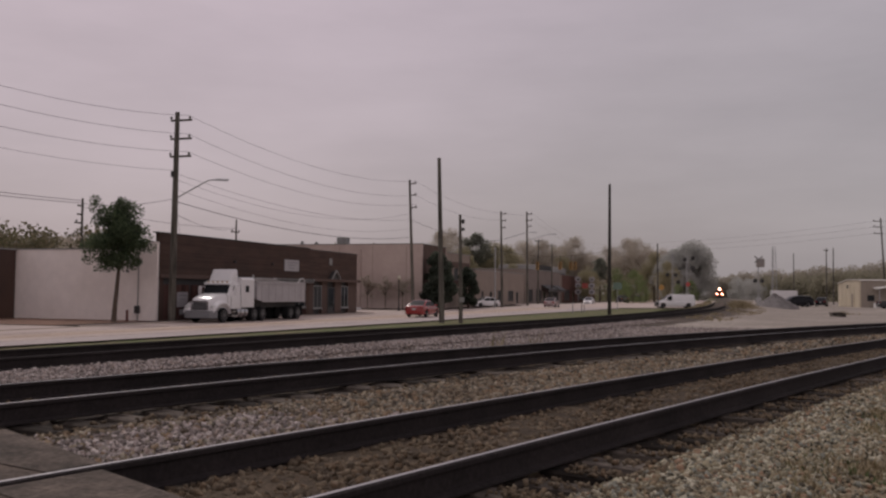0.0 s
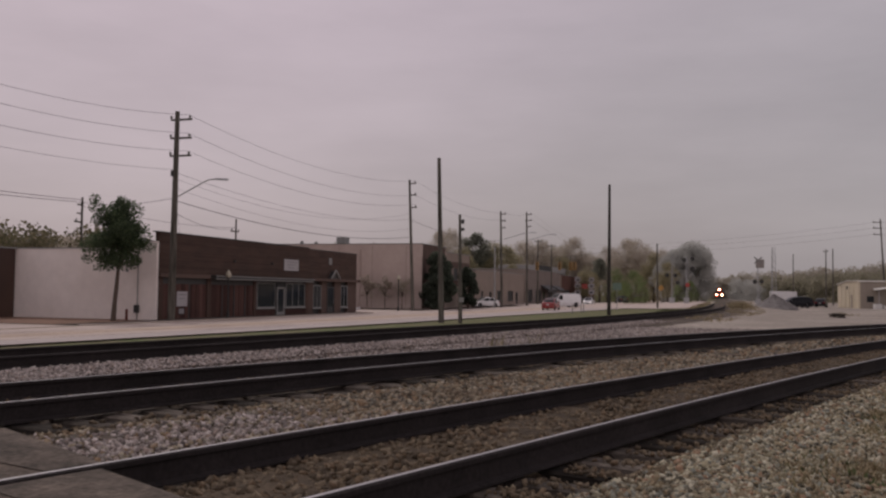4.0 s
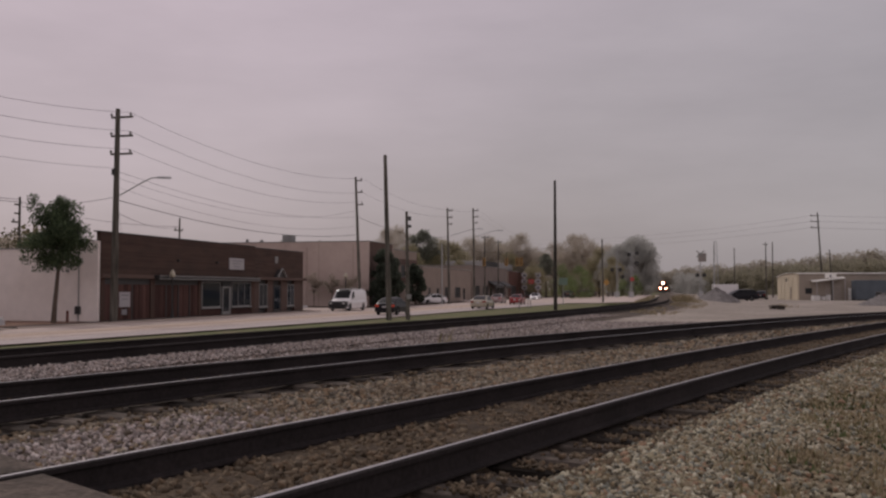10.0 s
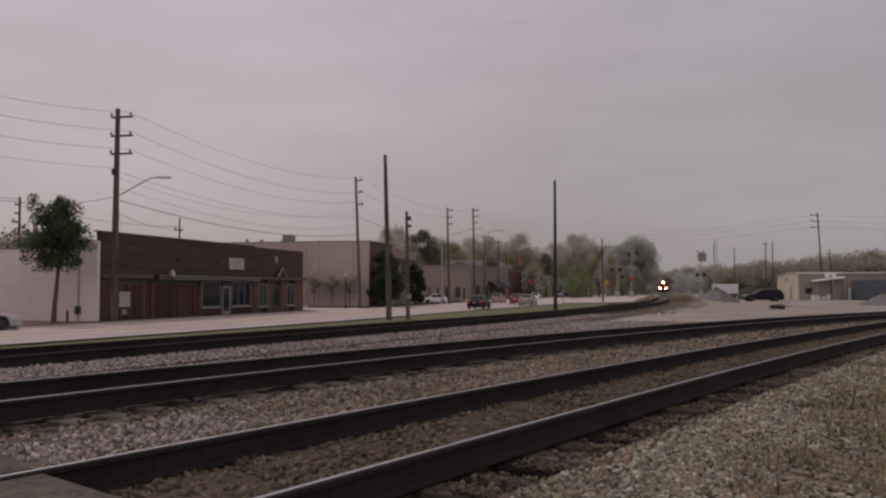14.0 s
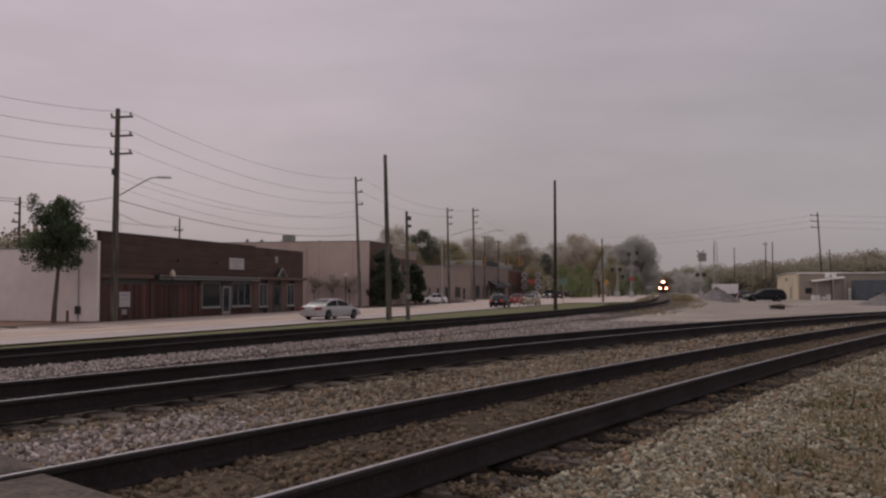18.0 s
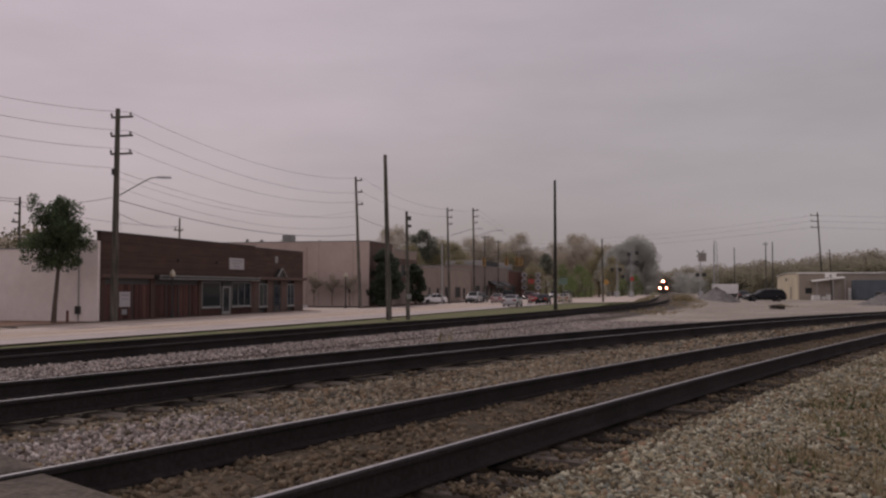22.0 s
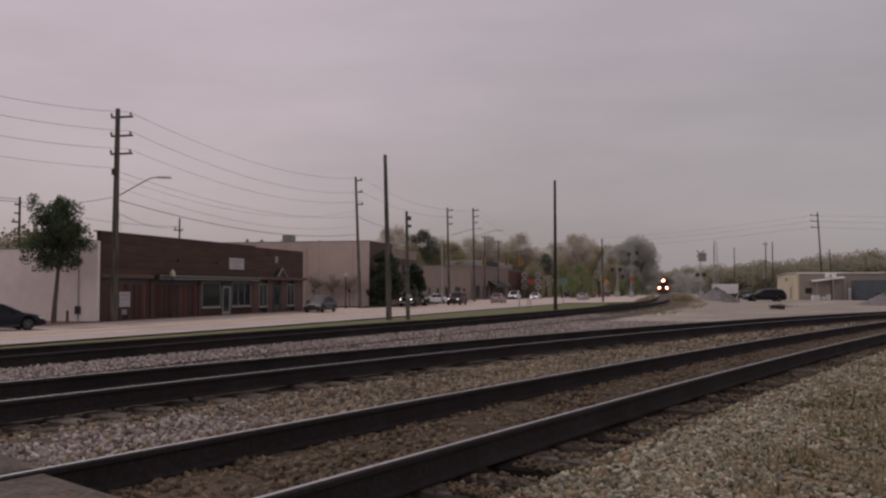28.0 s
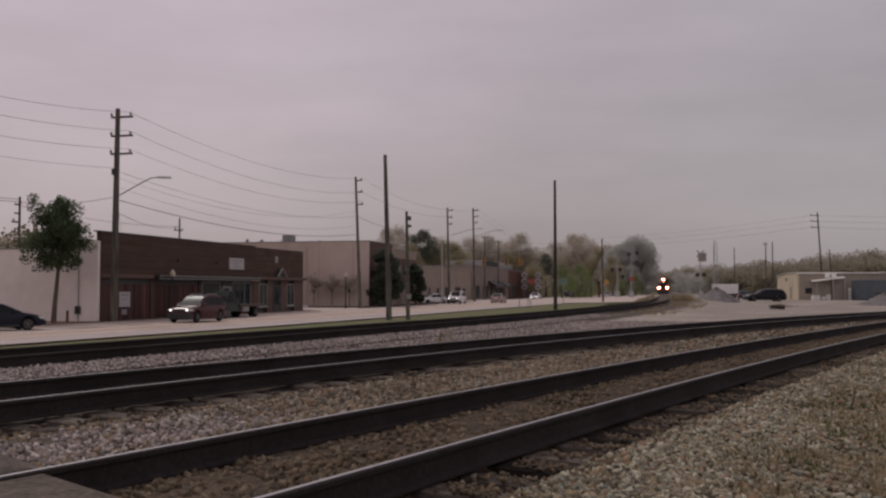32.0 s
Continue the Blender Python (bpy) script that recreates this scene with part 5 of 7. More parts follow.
for k, (yy, hh) in enumerate(((6.4, 3.9), (4.1, 3.8), (1.9, 3.6))):
    tree(street(106.2, 37 + yy, 0.1), hh, 1.5, 1.25, BUDS, 1100, 0.09, 31 + k, "small bare ornamental tree against the beige wall", "ornamental trees", blobs=14, r0=0.06, twigs=5)

# the wooded rise behind the street: kinds built once, then set out
FAR_KINDS = {}


def far_tree(px, dist, h, kind, seed):
    """One of the far trees; px is its bearing as metres to the right at 1681 m."""
    x = px / 1681.0 * dist
    m = pose(x, dist, 0.0, 0, 0, (seed * 67) % 360)
    key = (kind, seed % 3)
    if key not in FAR_KINDS:
        leaf, n, size, lab = {"bud": (BUDS, 7500, 0.105, "tall spring tree in thin brown bud"), "olive": (OLIVE, 12000, 0.125, "broad tree in young olive leaf"),
                              "pine": (PINE, 7000, 0.14, "dark pine standing over the woods"), "hazy": (HAZY, 26000, 0.13, "big rounded tree beside the line, leaves paled for haze"),
                              "fresh": (FRESH, 8000, 0.11, "bushy fresh green tree by the road")}[kind]
        wide = {"bud": 4.2, "olive": 5.0, "pine": 3.2, "hazy": 5.6, "fresh": 4.6}[kind]
        fork = {"bud": 4.0, "olive": 2.5, "pine": 6.5, "hazy": 1.0, "fresh": 1.0}[kind]
        FAR_KINDS[key] = tree(m, 12.0, fork, wide, leaf, n, size, 50 + seed, lab, "trees behind the street", blobs=46, r0=0.24, twigs=4 if kind == "bud" else 1, shape=0.75 if kind == "hazy" else 1.0)
        ob = FAR_KINDS[key]
    else:
        ob = copy_thing(FAR_KINDS[key], m)
    ob.scale = (h / 12.0,) * 3


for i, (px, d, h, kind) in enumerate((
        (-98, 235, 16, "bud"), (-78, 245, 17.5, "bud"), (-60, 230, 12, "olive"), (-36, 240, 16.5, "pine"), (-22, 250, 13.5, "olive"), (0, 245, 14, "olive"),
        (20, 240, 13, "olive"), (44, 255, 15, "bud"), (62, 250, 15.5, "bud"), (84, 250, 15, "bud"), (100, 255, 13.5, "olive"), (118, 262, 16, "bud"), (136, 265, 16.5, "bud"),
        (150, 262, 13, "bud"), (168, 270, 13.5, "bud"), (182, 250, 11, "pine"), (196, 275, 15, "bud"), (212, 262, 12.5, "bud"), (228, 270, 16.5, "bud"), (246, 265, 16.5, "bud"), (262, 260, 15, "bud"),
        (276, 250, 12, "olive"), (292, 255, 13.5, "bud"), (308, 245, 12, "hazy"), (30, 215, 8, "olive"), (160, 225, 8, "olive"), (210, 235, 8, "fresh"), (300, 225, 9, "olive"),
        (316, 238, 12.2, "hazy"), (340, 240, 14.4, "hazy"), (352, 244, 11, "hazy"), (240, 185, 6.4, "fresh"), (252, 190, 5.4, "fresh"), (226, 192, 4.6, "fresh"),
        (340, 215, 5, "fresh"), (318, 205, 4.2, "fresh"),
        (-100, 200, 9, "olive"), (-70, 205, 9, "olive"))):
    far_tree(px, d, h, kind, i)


def woods(name, rows, n, size, seed, leaf, label):
    """A far belt of woods as one mass of leaf clumps; rows of (bearing, distance, crown height)."""
    r = random.Random(seed)
    bl = []
    for (p0, d0, h0), (p1, d1, h1) in zip(rows, rows[1:]):
        steps = max(3, int(abs(p1 - p0) / 3.5))
        for k in range(steps):
            t = k / steps
            d = d0 + (d1 - d0) * t + r.uniform(-12, 12)
            p, h = p0 + (p1 - p0) * t, (h0 + (h1 - h0) * t) * r.uniform(0.8, 1.06)
            for z in (0.12, 0.32, 0.52, 0.7, 0.84):
                bl.append((p / 1681 * d + r.uniform(-2, 2), d + r.uniform(-4, 4), h * z, h * r.uniform(0.17, 0.27)))
    me = leaf_cloud(name, bl, n, size, seed, leaf)
    tagged(new(name, me), label, "woods", kind="stuff")


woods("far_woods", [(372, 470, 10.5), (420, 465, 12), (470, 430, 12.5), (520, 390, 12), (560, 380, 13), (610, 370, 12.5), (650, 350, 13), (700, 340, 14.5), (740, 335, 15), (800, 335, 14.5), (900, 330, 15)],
      130000, 0.36, 5, SPRING_WOODS, "brown spring woods on the rise across the yard, leaves paled for haze")
woods("near_woods", [(470, 330, 9), (500, 320, 8), (540, 320, 9), (590, 300, 9.5), (640, 290, 9), (700, 285, 10), (800, 280, 10), (900, 280, 10)],
      90000, 0.34, 6, SCRUB, "olive green scrub below the far woods")
woods("street_woods", [(-110, 285, 13), (-40, 290, 12.5), (60, 290, 13), (160, 300, 12), (240, 300, 13), (330, 300, 11), (350, 300, 9)],
      70000, 0.22, 7, OLIVE, "mixed spring woods behind the street")
woods("hedge_woods", [(-1000, 120, 9.6), (-900, 120, 9.2), (-800, 125, 9.4), (-740, 125, 9.8), (-690, 125, 8.6), (-620, 130, 8.4), (-590, 130, 7.6)],
      46000, 0.27, 8, HEDGE, "olive scrub woods behind the white wall")
woods("roof_woods", [(-340, 190, 10.6), (-300, 190, 11), (-250, 190, 10.6), (-200, 200, 11.4), (-140, 200, 11.5)], 9000, 0.2, 9, HEDGE, "tree tops behind the beige building")
woods("track_scrub", [(418, 335, 8.0), (440, 330, 7.5), (470, 330, 6.0)], 14000, 0.2, 10, HAZY, "scrub beside the far line, leaves paled for haze")
tree(street(62.0, 50.0, 0.0), 6.9, 2.0, 1.6, BUDS, 900, 0.09, 93, "pale budding tree behind the white wall", blobs=24, r0=0.1, twigs=3)


# ---- gravel piles, crossing, grass ----
def heap(name, m, rx, ry, h, seed, label):
    r = np.random.RandomState(seed)
    n, k = 40, 16
    v, f = [], []
    for j in range(k + 1):
        t = j / k
        for i in range(n):
            a = 2 * math.pi * i / n
            w = 1 + 0.10 * math.sin(3 * a + seed) + 0.06 * math.sin(5 * a + 2 * seed)
            v.append((rx * t * w * math.cos(a), ry * t * w * math.sin(a), max(-0.15, h * (1 - t) * (0.9 + 0.1 * math.cos(2 * a)) ** 1.0 + 0.05 * r.randn() * (t > 0.05) - (0.12 if j == k else 0))))
    for j in range(k):
        for i in range(n):
            f.append((j * n + i, j * n + (i + 1) % n, (j + 1) * n + (i + 1) % n, (j + 1) * n + i))
    me = bpy.data.meshes.new(name)
    me.from_pydata(v, [], f)
    me.materials.append(mat("heap_gravel", (0.20, 0.185, 0.18), 0.95, vary=0.3, scale=0.8, fine=8.0, bump=0.8))
    ob = new(name, me)
    ob.matrix_world = m
    return tagged(ob, label, "gravel heap", "gravel heaps")


heap("gravel_mound", pose(34.2, 119, float(ground_z(34.2, 119)) - 0.03), 2.7, 2.6, 1.85, 1, "grey gravel heap in the dusty lot")
heap("gravel_mound", pose(47.0, 101, 0.28), 3.0, 3.0, 1.45, 2, "pale grey gravel heap beside the yard")
heap("gravel_mound", pose(41.0, 163, 0.28), 2.4, 2.4, 0.9, 3, "low grey gravel heap in the dusty lot")

_cl = lambda d, y: (float(near_x(y)) + d * 0.862, y - d * 0.507)


def crossing_panel(d0, d1):
    """Asphalt of the level crossing between two lines beside the near track, ending on a slant."""
    rows = []
    for k in range(15):
        t = k / 14
        rows.append((_cl(d0, -9 + t * (13.63 - 0.26 * d0)), _cl(d1, -9 + t * (13.63 - 0.26 * d1))))
    s, up = Shape(), RAIL_Z - 0.012
    rr = [[(a[0], a[1], up - 0.2), (a[0], a[1], up), ((a[0] + b[0]) / 2, (a[1] + b[1]) / 2, up + 0.012), (b[0], b[1], up), (b[0], b[1], up - 0.2)] for a, b in rows]
    rr.append([(p[0] + 0.05 + 0.02 * i, p[1] + 0.10 + 0.03 * math.sin(5 * i), p[2] - 0.05) for i, p in enumerate(rr[-1])])
    rr.append([(p[0] + 0.14 + 0.03 * i, p[1] + 0.28 + 0.05 * math.sin(3 * i), p[2] - 0.2) for i, p in enumerate(rr[-2])])
    panel = part("crossing_panel", s.rings(rr), ASPHALT_DARK)
    lip = [[(p[0], p[1], p[2] + 0.006) for p in ring] for ring in rr[-3:]]
    lip.insert(0, [(p[0] - 0.22 - 0.12 * math.sin(1.3 * i), p[1] - 0.38 - 0.2 * math.sin(1.3 * i), p[2]) for i, p in enumerate(lip[0])])
    part("tarred_lip", Shape().rings(lip), LIP_BROWN, panel, "patchy dark brown lip of the crossing")
    return panel


for k, (d0, d1) in enumerate(((-0.655, 0.655), (-2.45, -0.83), (0.83, 1.9))):
    tagged(crossing_panel(d0, d1), "broken dark asphalt of a level crossing", "road", kind="structure")



def crossing_edge(x, y):
    """The ragged rim of the crossing, where its asphalt breaks off into stones."""
    dn = across(x, y, near_x)
    s = y + 0.767 * dn
    return (dn > -2.5) & (dn < 1.95) & (np.abs(np.abs(dn) - 0.7555) > 0.1) & (s > 4.52 + 0.06 * np.sin(9 * dn)) & (s < 4.95 + 0.08 * np.sin(6 * dn))


def tufts(name, spots, material, label, seed, h=0.12, blades=5):
    """Grass blades round the given ground spots, one mesh."""
    r = np.random.RandomState(seed)
    P = np.repeat(np.array(spots), blades, 0)
    n = len(P)
    P = P + np.c_[r.normal(size=(n, 2)) * 0.05, np.zeros(n)]
    a = r.rand(n) * 2 * np.pi
    w = 0.010 + 0.012 * r.rand(n)
    hh = h * (0.5 + r.rand(n))
    side = np.c_[np.cos(a) * w, np.sin(a) * w, np.zeros(n)]
    top = P + np.c_[r.normal(size=(n, 2)) * hh[:, None] * 0.4, hh]
    v = np.stack([P - side, P + side, top], 1).reshape(-1, 3)
    me = bpy.data.meshes.new(name)
    me.from_pydata(v.tolist(), [], np.arange(3 * n).reshape(n, 3).tolist())
    me.materials.append(material)
    return tagged(new(name, me), label, "grass", kind="stuff")


GREEN_BLADES = island_mat("grass_blades", [(0.09, 0.11, 0.045), (0.12, 0.13, 0.06), (0.07, 0.088, 0.035), (0.16, 0.145, 0.085)])
DRY_BLADES = island_mat("dry_blades", [(0.31, 0.25, 0.16), (0.25, 0.2, 0.125), (0.2, 0.175, 0.095), (0.36, 0.3, 0.2)])


def verge_spots(n, seed):
    r = np.random.RandomState(seed)
    out = []
    while len(out) < n:
        y = 12 + 130 * r.rand() ** 1.5
        x = float(back_x(y)) - r.uniform(1.6, 7.0) * 1.12
        u, v = x * SA + y * CA, -x * CA + y * SA
        if v < road_near_v(u) - 0.05:
            out.append((x, y, float(ground_z(x, y)) - 0.01))
    return out


tufts("verge_grass", verge_spots(9000, 3), GREEN_BLADES, "short green verge grass between street and track", 3, 0.13, 5)
_r = np.random.RandomState(4)
_spots = [(x, y, float(ground_z(x, y)) - 0.005) for x, y in [(t * (0.30 + 0.26 * _r.rand()), t) for t in _r.uniform(5.6, 15, 1500)]
          if noise.noise(Vector((x * 1.4, y * 1.1, 4))) > 0.06 - 4.0 * (x / y - 0.36 - 0.012 * (y - 7))]
tufts("dry_grass", _spots, DRY_BLADES, "dry tufts of grass in the gravel bank", 5, 0.05, 9)
_green = [(x + 0.1 * _r.randn(), y + 0.14 * _r.randn(), z) for x, y, z in _spots if noise.noise(Vector((x * 1.1, y * 0.9, 9))) > 0.22]
tufts("green_grass", _green, GREEN_BLADES, "thin green grass coming up in the bank", 15, 0.045, 7)
_spots = [(x, y, float(ground_z(x, y))) for x, y in [(float(far_x(t)) - 2.6 - 0.8 * _r.rand(), t) for t in _r.uniform(21.0, 21.4, 4)]]
tufts("weed", _spots, DRY_BLADES, "small dry weeds in the ballast", 6, 0.3, 8)
_spots = [(x + 0.5 * _r.randn(), y + 0.6 * _r.randn(), float(ground_z(x, y))) for x, y in [(25.2, 100), (24.4, 97.0), (26.2, 104), (24.9, 98.5)] for k in range(130)]
tufts("track_weeds", _spots, DRY_BLADES, "dry weeds beside the bend of the back track", 7, 0.55, 5)
_spots = [(31.9 + 0.5 * _r.randn(), 89.5 + 0.5 * _r.randn(), float(ground_z(31.7, 89.5))) for k in range(36)]
tufts("lot_weeds", _spots, DRY_BLADES, "dry brown weeds beside the heap of old ties", 8, 0.3, 5)


_spots = [(float(back_x(t)) - _r.uniform(1.6, 4.4), t, 0) for t in _r.uniform(96, 185, 1500)]
tufts("verge_weeds", [(x, y, float(ground_z(x, y))) for x, y, z in _spots], DRY_BLADES, "tall dry weeds between the road and the bend of the track", 9, 0.4, 5)
_spots = [(float(back_x(t)) + 1.5 + 3.0 * _r.rand() ** 1.4, t, 0) for t in _r.uniform(45, 120, 1100)]
tufts("bank_weeds", [(x, y, float(ground_z(x, y))) for x, y, z in _spots if noise.noise(Vector((x * 0.3, y * 0.12, 3))) > 0.0], DRY_BLADES, "thin dry weeds in the ballast beside the back track", 10, 0.09, 6)


# ---- ballast stones ----
def stones(name, n, region, size, seed, material, label, sink=0.35, lift=0.0, along=None):
    """Angular stones strewn over the ground in a region of the plan, one mass."""
    r = np.random.RandomState(seed)
    if along:                                   # a lane beside a track: (line, from, to, nearest y, farthest y)
        line, d0, d1, y0, y1 = along
        y = y0 * (y1 / y0) ** r.rand(n)
        d = r.uniform(d0, d1, n)
        sl = (line(y + 0.2) - line(y - 0.2)) / 0.4
        k = np.sqrt(1 + sl * sl)
        P = np.c_[line(y) + d / k, y - d * sl / k]
        P = P[clear(P[:, 0], P[:, 1])]
    else:
        x0, x1, y0, y1, keep = region
        P = np.c_[r.uniform(x0, x1, n), r.uniform(y0, y1, n)]
        P = P[keep(P[:, 0], P[:, 1])]
    if "bank" in name:                          # bare, dirty patches between the gravel
        P = P[r.rand(len(P)) < 1 - 0.78 * bare_patch(P[:, 0], P[:, 1])]
    n = len(P)
    z = ground_z(P[:, 0], P[:, 1]) + lift
    if along and TIE_ROWS.get(line):            # those that lie on a tie rest on its top
        rows = np.array(TIE_ROWS[line])
        dn = across(P[:, 0], P[:, 1], line)
        slope = (line(P[:, 1] + 0.2) - line(P[:, 1] - 0.2)) / 0.4
        foot = P[:, 1] + dn * slope / np.sqrt(1 + slope * slope)
        near = np.abs(foot[:, None] - rows[None, :, 0]).argmin(1)
        on = (np.abs(foot - rows[near, 0]) * np.sqrt(1 + slope * slope) < 0.115) & (np.abs(dn) < 1.3)
        z = np.where(on, np.maximum(z, rows[near, 1]), z)
    s = size * (0.55 + 0.9 * r.rand(n) ** 1.6)
    cube = np.array([(-1, -1, -1), (1, -1, -1), (1, 1, -1), (-1, 1, -1), (-1, -1, 1), (1, -1, 1), (1, 1, 1), (-1, 1, 1)], float) * 0.5
    V = cube[None] * (1 + 0.55 * (r.rand(n, 8, 3) - 0.5)) * np.array([1.15, 0.75, 0.55])
    V[:, 4:, :2] *= (0.45 + 0.4 * r.rand(n, 1, 1))
    q = r.normal(size=(n, 4))
    q /= np.linalg.norm(q, axis=1)[:, None]
    w, i, j, k = q.T
    R = np.stack([1 - 2 * (j * j + k * k), 2 * (i * j - k * w), 2 * (i * k + j * w), 2 * (i * j + k * w), 1 - 2 * (i * i + k * k), 2 * (j * k - i * w),
                  2 * (i * k - j * w), 2 * (j * k + i * w), 1 - 2 * (i * i + j * j)], 1).reshape(n, 3, 3)
    V = np.einsum("nab,nvb->nva", R, V) * s[:, None, None]
    V += np.c_[P, z + s * (0.5 - sink)][:, None, :]
    F = np.array([(3, 2, 1, 0), (4, 5, 6, 7), (0, 1, 5, 4), (1, 2, 6, 5), (2, 3, 7, 6), (3, 0, 4, 7)])
    F = (F[None] + 8 * np.arange(n)[:, None, None]).reshape(-1, 4)
    me = bpy.data.meshes.new(name)
    me.vertices.add(8 * n)
    me.vertices.foreach_set("co", V.reshape(-1))
    me.loops.add(4 * len(F))
    me.loops.foreach_set("vertex_index", F.reshape(-1).astype(np.int32))
    me.polygons.add(len(F))
    me.polygons.foreach_set("loop_start", np.arange(0, 4 * len(F), 4, dtype=np.int32))
    me.update(calc_edges=True)
    me.materials.append(material)
    return tagged(new(name, me), label, "ballast", kind="stuff")


def clear(x, y):
    """Off the rails and the crossing."""
    dn, df, db = across(x, y, near_x), across(x, y, far_x), across(x, y, back_x)
    ok = (np.abs(np.abs(dn) - 0.7555) > 0.09) & (np.abs(np.abs(df) - 0.7555) > 0.09) & (np.abs(np.abs(db) - 0.7555) > 0.1)
    return ok & ~((dn > -2.5) & (dn < 3.3) & (y < 4.7 - 0.765 * dn))


def pale_zone(x, y):
    """Newer, paler stone: beyond the middle track, and left of the walkway between the two near tracks."""
    df, dn = across(x, y, far_x), across(x, y, near_x)
    fray = np.random.RandomState(17).normal(size=np.shape(x))
    return (df < -1.35) | ((x < -2.0 + 0.35 * np.sin(1.7 * y) + 0.45 * fray) & (df > 1.75 + 0.22 * fray) & (dn < -1.0))


def bare_patch(x, y):
    """How bare the bank is: trodden dirt with thin grass away from the track."""
    soft = np.array([noise.noise(Vector((a * 0.8, b * 0.55, 2.5))) + 0.5 * noise.noise(Vector((a * 2.3, b * 1.6, 7.5))) for a, b in zip(np.ravel(x), np.ravel(y))])
    return smooth01(((x / np.maximum(y, 1)) - 0.315 - 0.017 * (y - 6.9) + 0.10 * soft) / 0.07)


near_ok = lambda x, y: clear(x, y) & ~pale_zone(x, y) & (across(x, y, near_x) < -1.3) & (across(x, y, far_x) > 1.42 + 0.12 * np.sin(5 * y) + 0.1 * np.sin(13 * y))
bank_ok = lambda x, y: clear(x, y) & (x < 0.56 * y + 0.8) & (across(x, y, near_x) > 1.1 + 0.45 * np.random.RandomState(8).rand(np.size(x)) ** 2 + 0.15 * np.sin(2.3 * y) + 0.1 * np.sin(7 * y))
pale_ok = lambda x, y: clear(x, y) & pale_zone(x, y) & (across(x, y, back_x) > -1.5)
stones("ballast", 62000, (-7, 10, 3.5, 11, near_ok), 0.046, 1, STONES, "mixed tan and grey railway ballast")
stones("ballast", 52000, (-4, 16, 11, 19, near_ok), 0.053, 2, STONES, "mixed tan and grey railway ballast")
stones("ballast", 36000, (2, 34, 19, 38, near_ok), 0.072, 3, STONES, "mixed tan and grey railway ballast")
stones("bank_gravel", 56000, (-1, 6.4, 5.0, 9.5, bank_ok), 0.03, 11, TAN_STONES, "tan gravel of the bank beside the track", 0.2)
stones("bank_gravel", 5000, (-1, 6.4, 5.0, 9.5, bank_ok), 0.046, 12, TAN_STONES, "tan gravel of the bank beside the track", 0.3)
stones("bank_gravel", 70000, (2, 12, 9.5, 18, bank_ok), 0.037, 13, TAN_STONES, "tan gravel of the bank beside the track", 0.25)
stones("bank_gravel", 26000, (7, 21, 18, 32, bank_ok), 0.06, 14, TAN_STONES, "tan gravel of the bank beside the track", 0.25)
stones("pale_ballast", 42000, (-8, 2, 5, 14, pale_ok), 0.043, 4, PALE_STONES, "pale grey railway ballast beside the crossing")
stones("pale_ballast", 84000, (-12, 18, 12, 36, pale_ok), 0.046, 5, PALE_STONES, "pale pinkish ballast between the tracks")
stones("pale_ballast", 9000, None, 0.04, 9, PALE_STONES, "pale pinkish ballast heaped against the back rail", 0.3, 0.05, (back_x, 0.95, 2.3, 12.0, 44))
for k, (line, d0, d1, y0, y1, n, lift) in enumerate(((near_x, -0.66, 0.66, 4.0, 30, 6500, 0.004), (near_x, 0.88, 1.5, 3.5, 34, 6500, 0.0), (near_x, -1.4, -0.86, 4.0, 30, 4500, 0.0),
                                                     (far_x, 1.15, 1.65, 6.0, 40, 1600, 0.0), (far_x, -0.66, 0.66, 7.0, 36, 4000, 0.0), (far_x, -1.45, -0.86, 7.0, 36, 3000, 0.0))):
    stones("sunken_ballast", n, None, 0.034 if k == 1 else 0.046, 20 + k, DARK_STONES, "dirty stones half sunk beside the rails", 0.25, lift, (line, d0, d1, y0, y1))
stones("crossing_rubble", 5000, (-5, 5, 2.5, 7, crossing_edge), 0.042, 41, DARK_STONES, "broken asphalt crumbs along the crossing edge", 0.3, 0.0)
stones("crossing_rubble", 5000, (-5, 5, 2.5, 7, crossing_edge), 0.024, 42, DARK_STONES, "broken asphalt crumbs along the crossing edge", 0.3, 0.02)
# dirt fouling between the rails of the near track
strip("dirt_bed", [(_cl(-0.68, t), _cl(0.68, t)) for t in np.arange(4.2, 46, 0.25)], DIRT, "dark brown dirt and fines between the rails",
      lambda x, y: RAIL_Z - 0.195 + 0.018 * math.sin(5 * x + 3 * y) * math.sin(4 * y) + 0.02 * noise.noise(Vector((x * 3, y * 3, 0))), "ground", 10)


# ---- odds and ends by the street and in the lot ----
hy = thing("standpipe", street(51.0, 37.1, 0.1), "rusty red standpipe beside the street tree", "standpipe")
part("pipe", Shape().rod((0, 0, 0), (0, 0, 0.6), 0.09, 0.08, 10), mat("rusty_red", (0.13, 0.05, 0.04), 0.8, vary=0.25), hy)
part("cap", Shape().rod((0, 0, 0.6), (0, 0, 0.72), 0.11, 0.05, 10), mat("rusty_red", (0.13, 0.05, 0.04)), hy)
wb = thing("white_barrier", street(96.5, 41.0, 0.03, 8), "low white-painted barrier block beside the side street", "barrier")
part("block", Shape().rings([[(x, -0.16, 0), (x, 0.16, 0), (x, 0.1, 0.36), (x, -0.1, 0.36)] for x in (-3.0, -0.2)]), PALE_TRIM, wb)
part("block", Shape().rings([[(x, -0.16, 0), (x, 0.16, 0), (x, 0.1, 0.3), (x, -0.1, 0.3)] for x in (0.1, 2.6)]), PALE_TRIM, wb)
rb = thing("old_ties", pose(25.8, 73.5, float(ground_z(25.8, 73.5)), 0, 0, 20), "heap of old broken ties in the dusty lot", "tie heap")
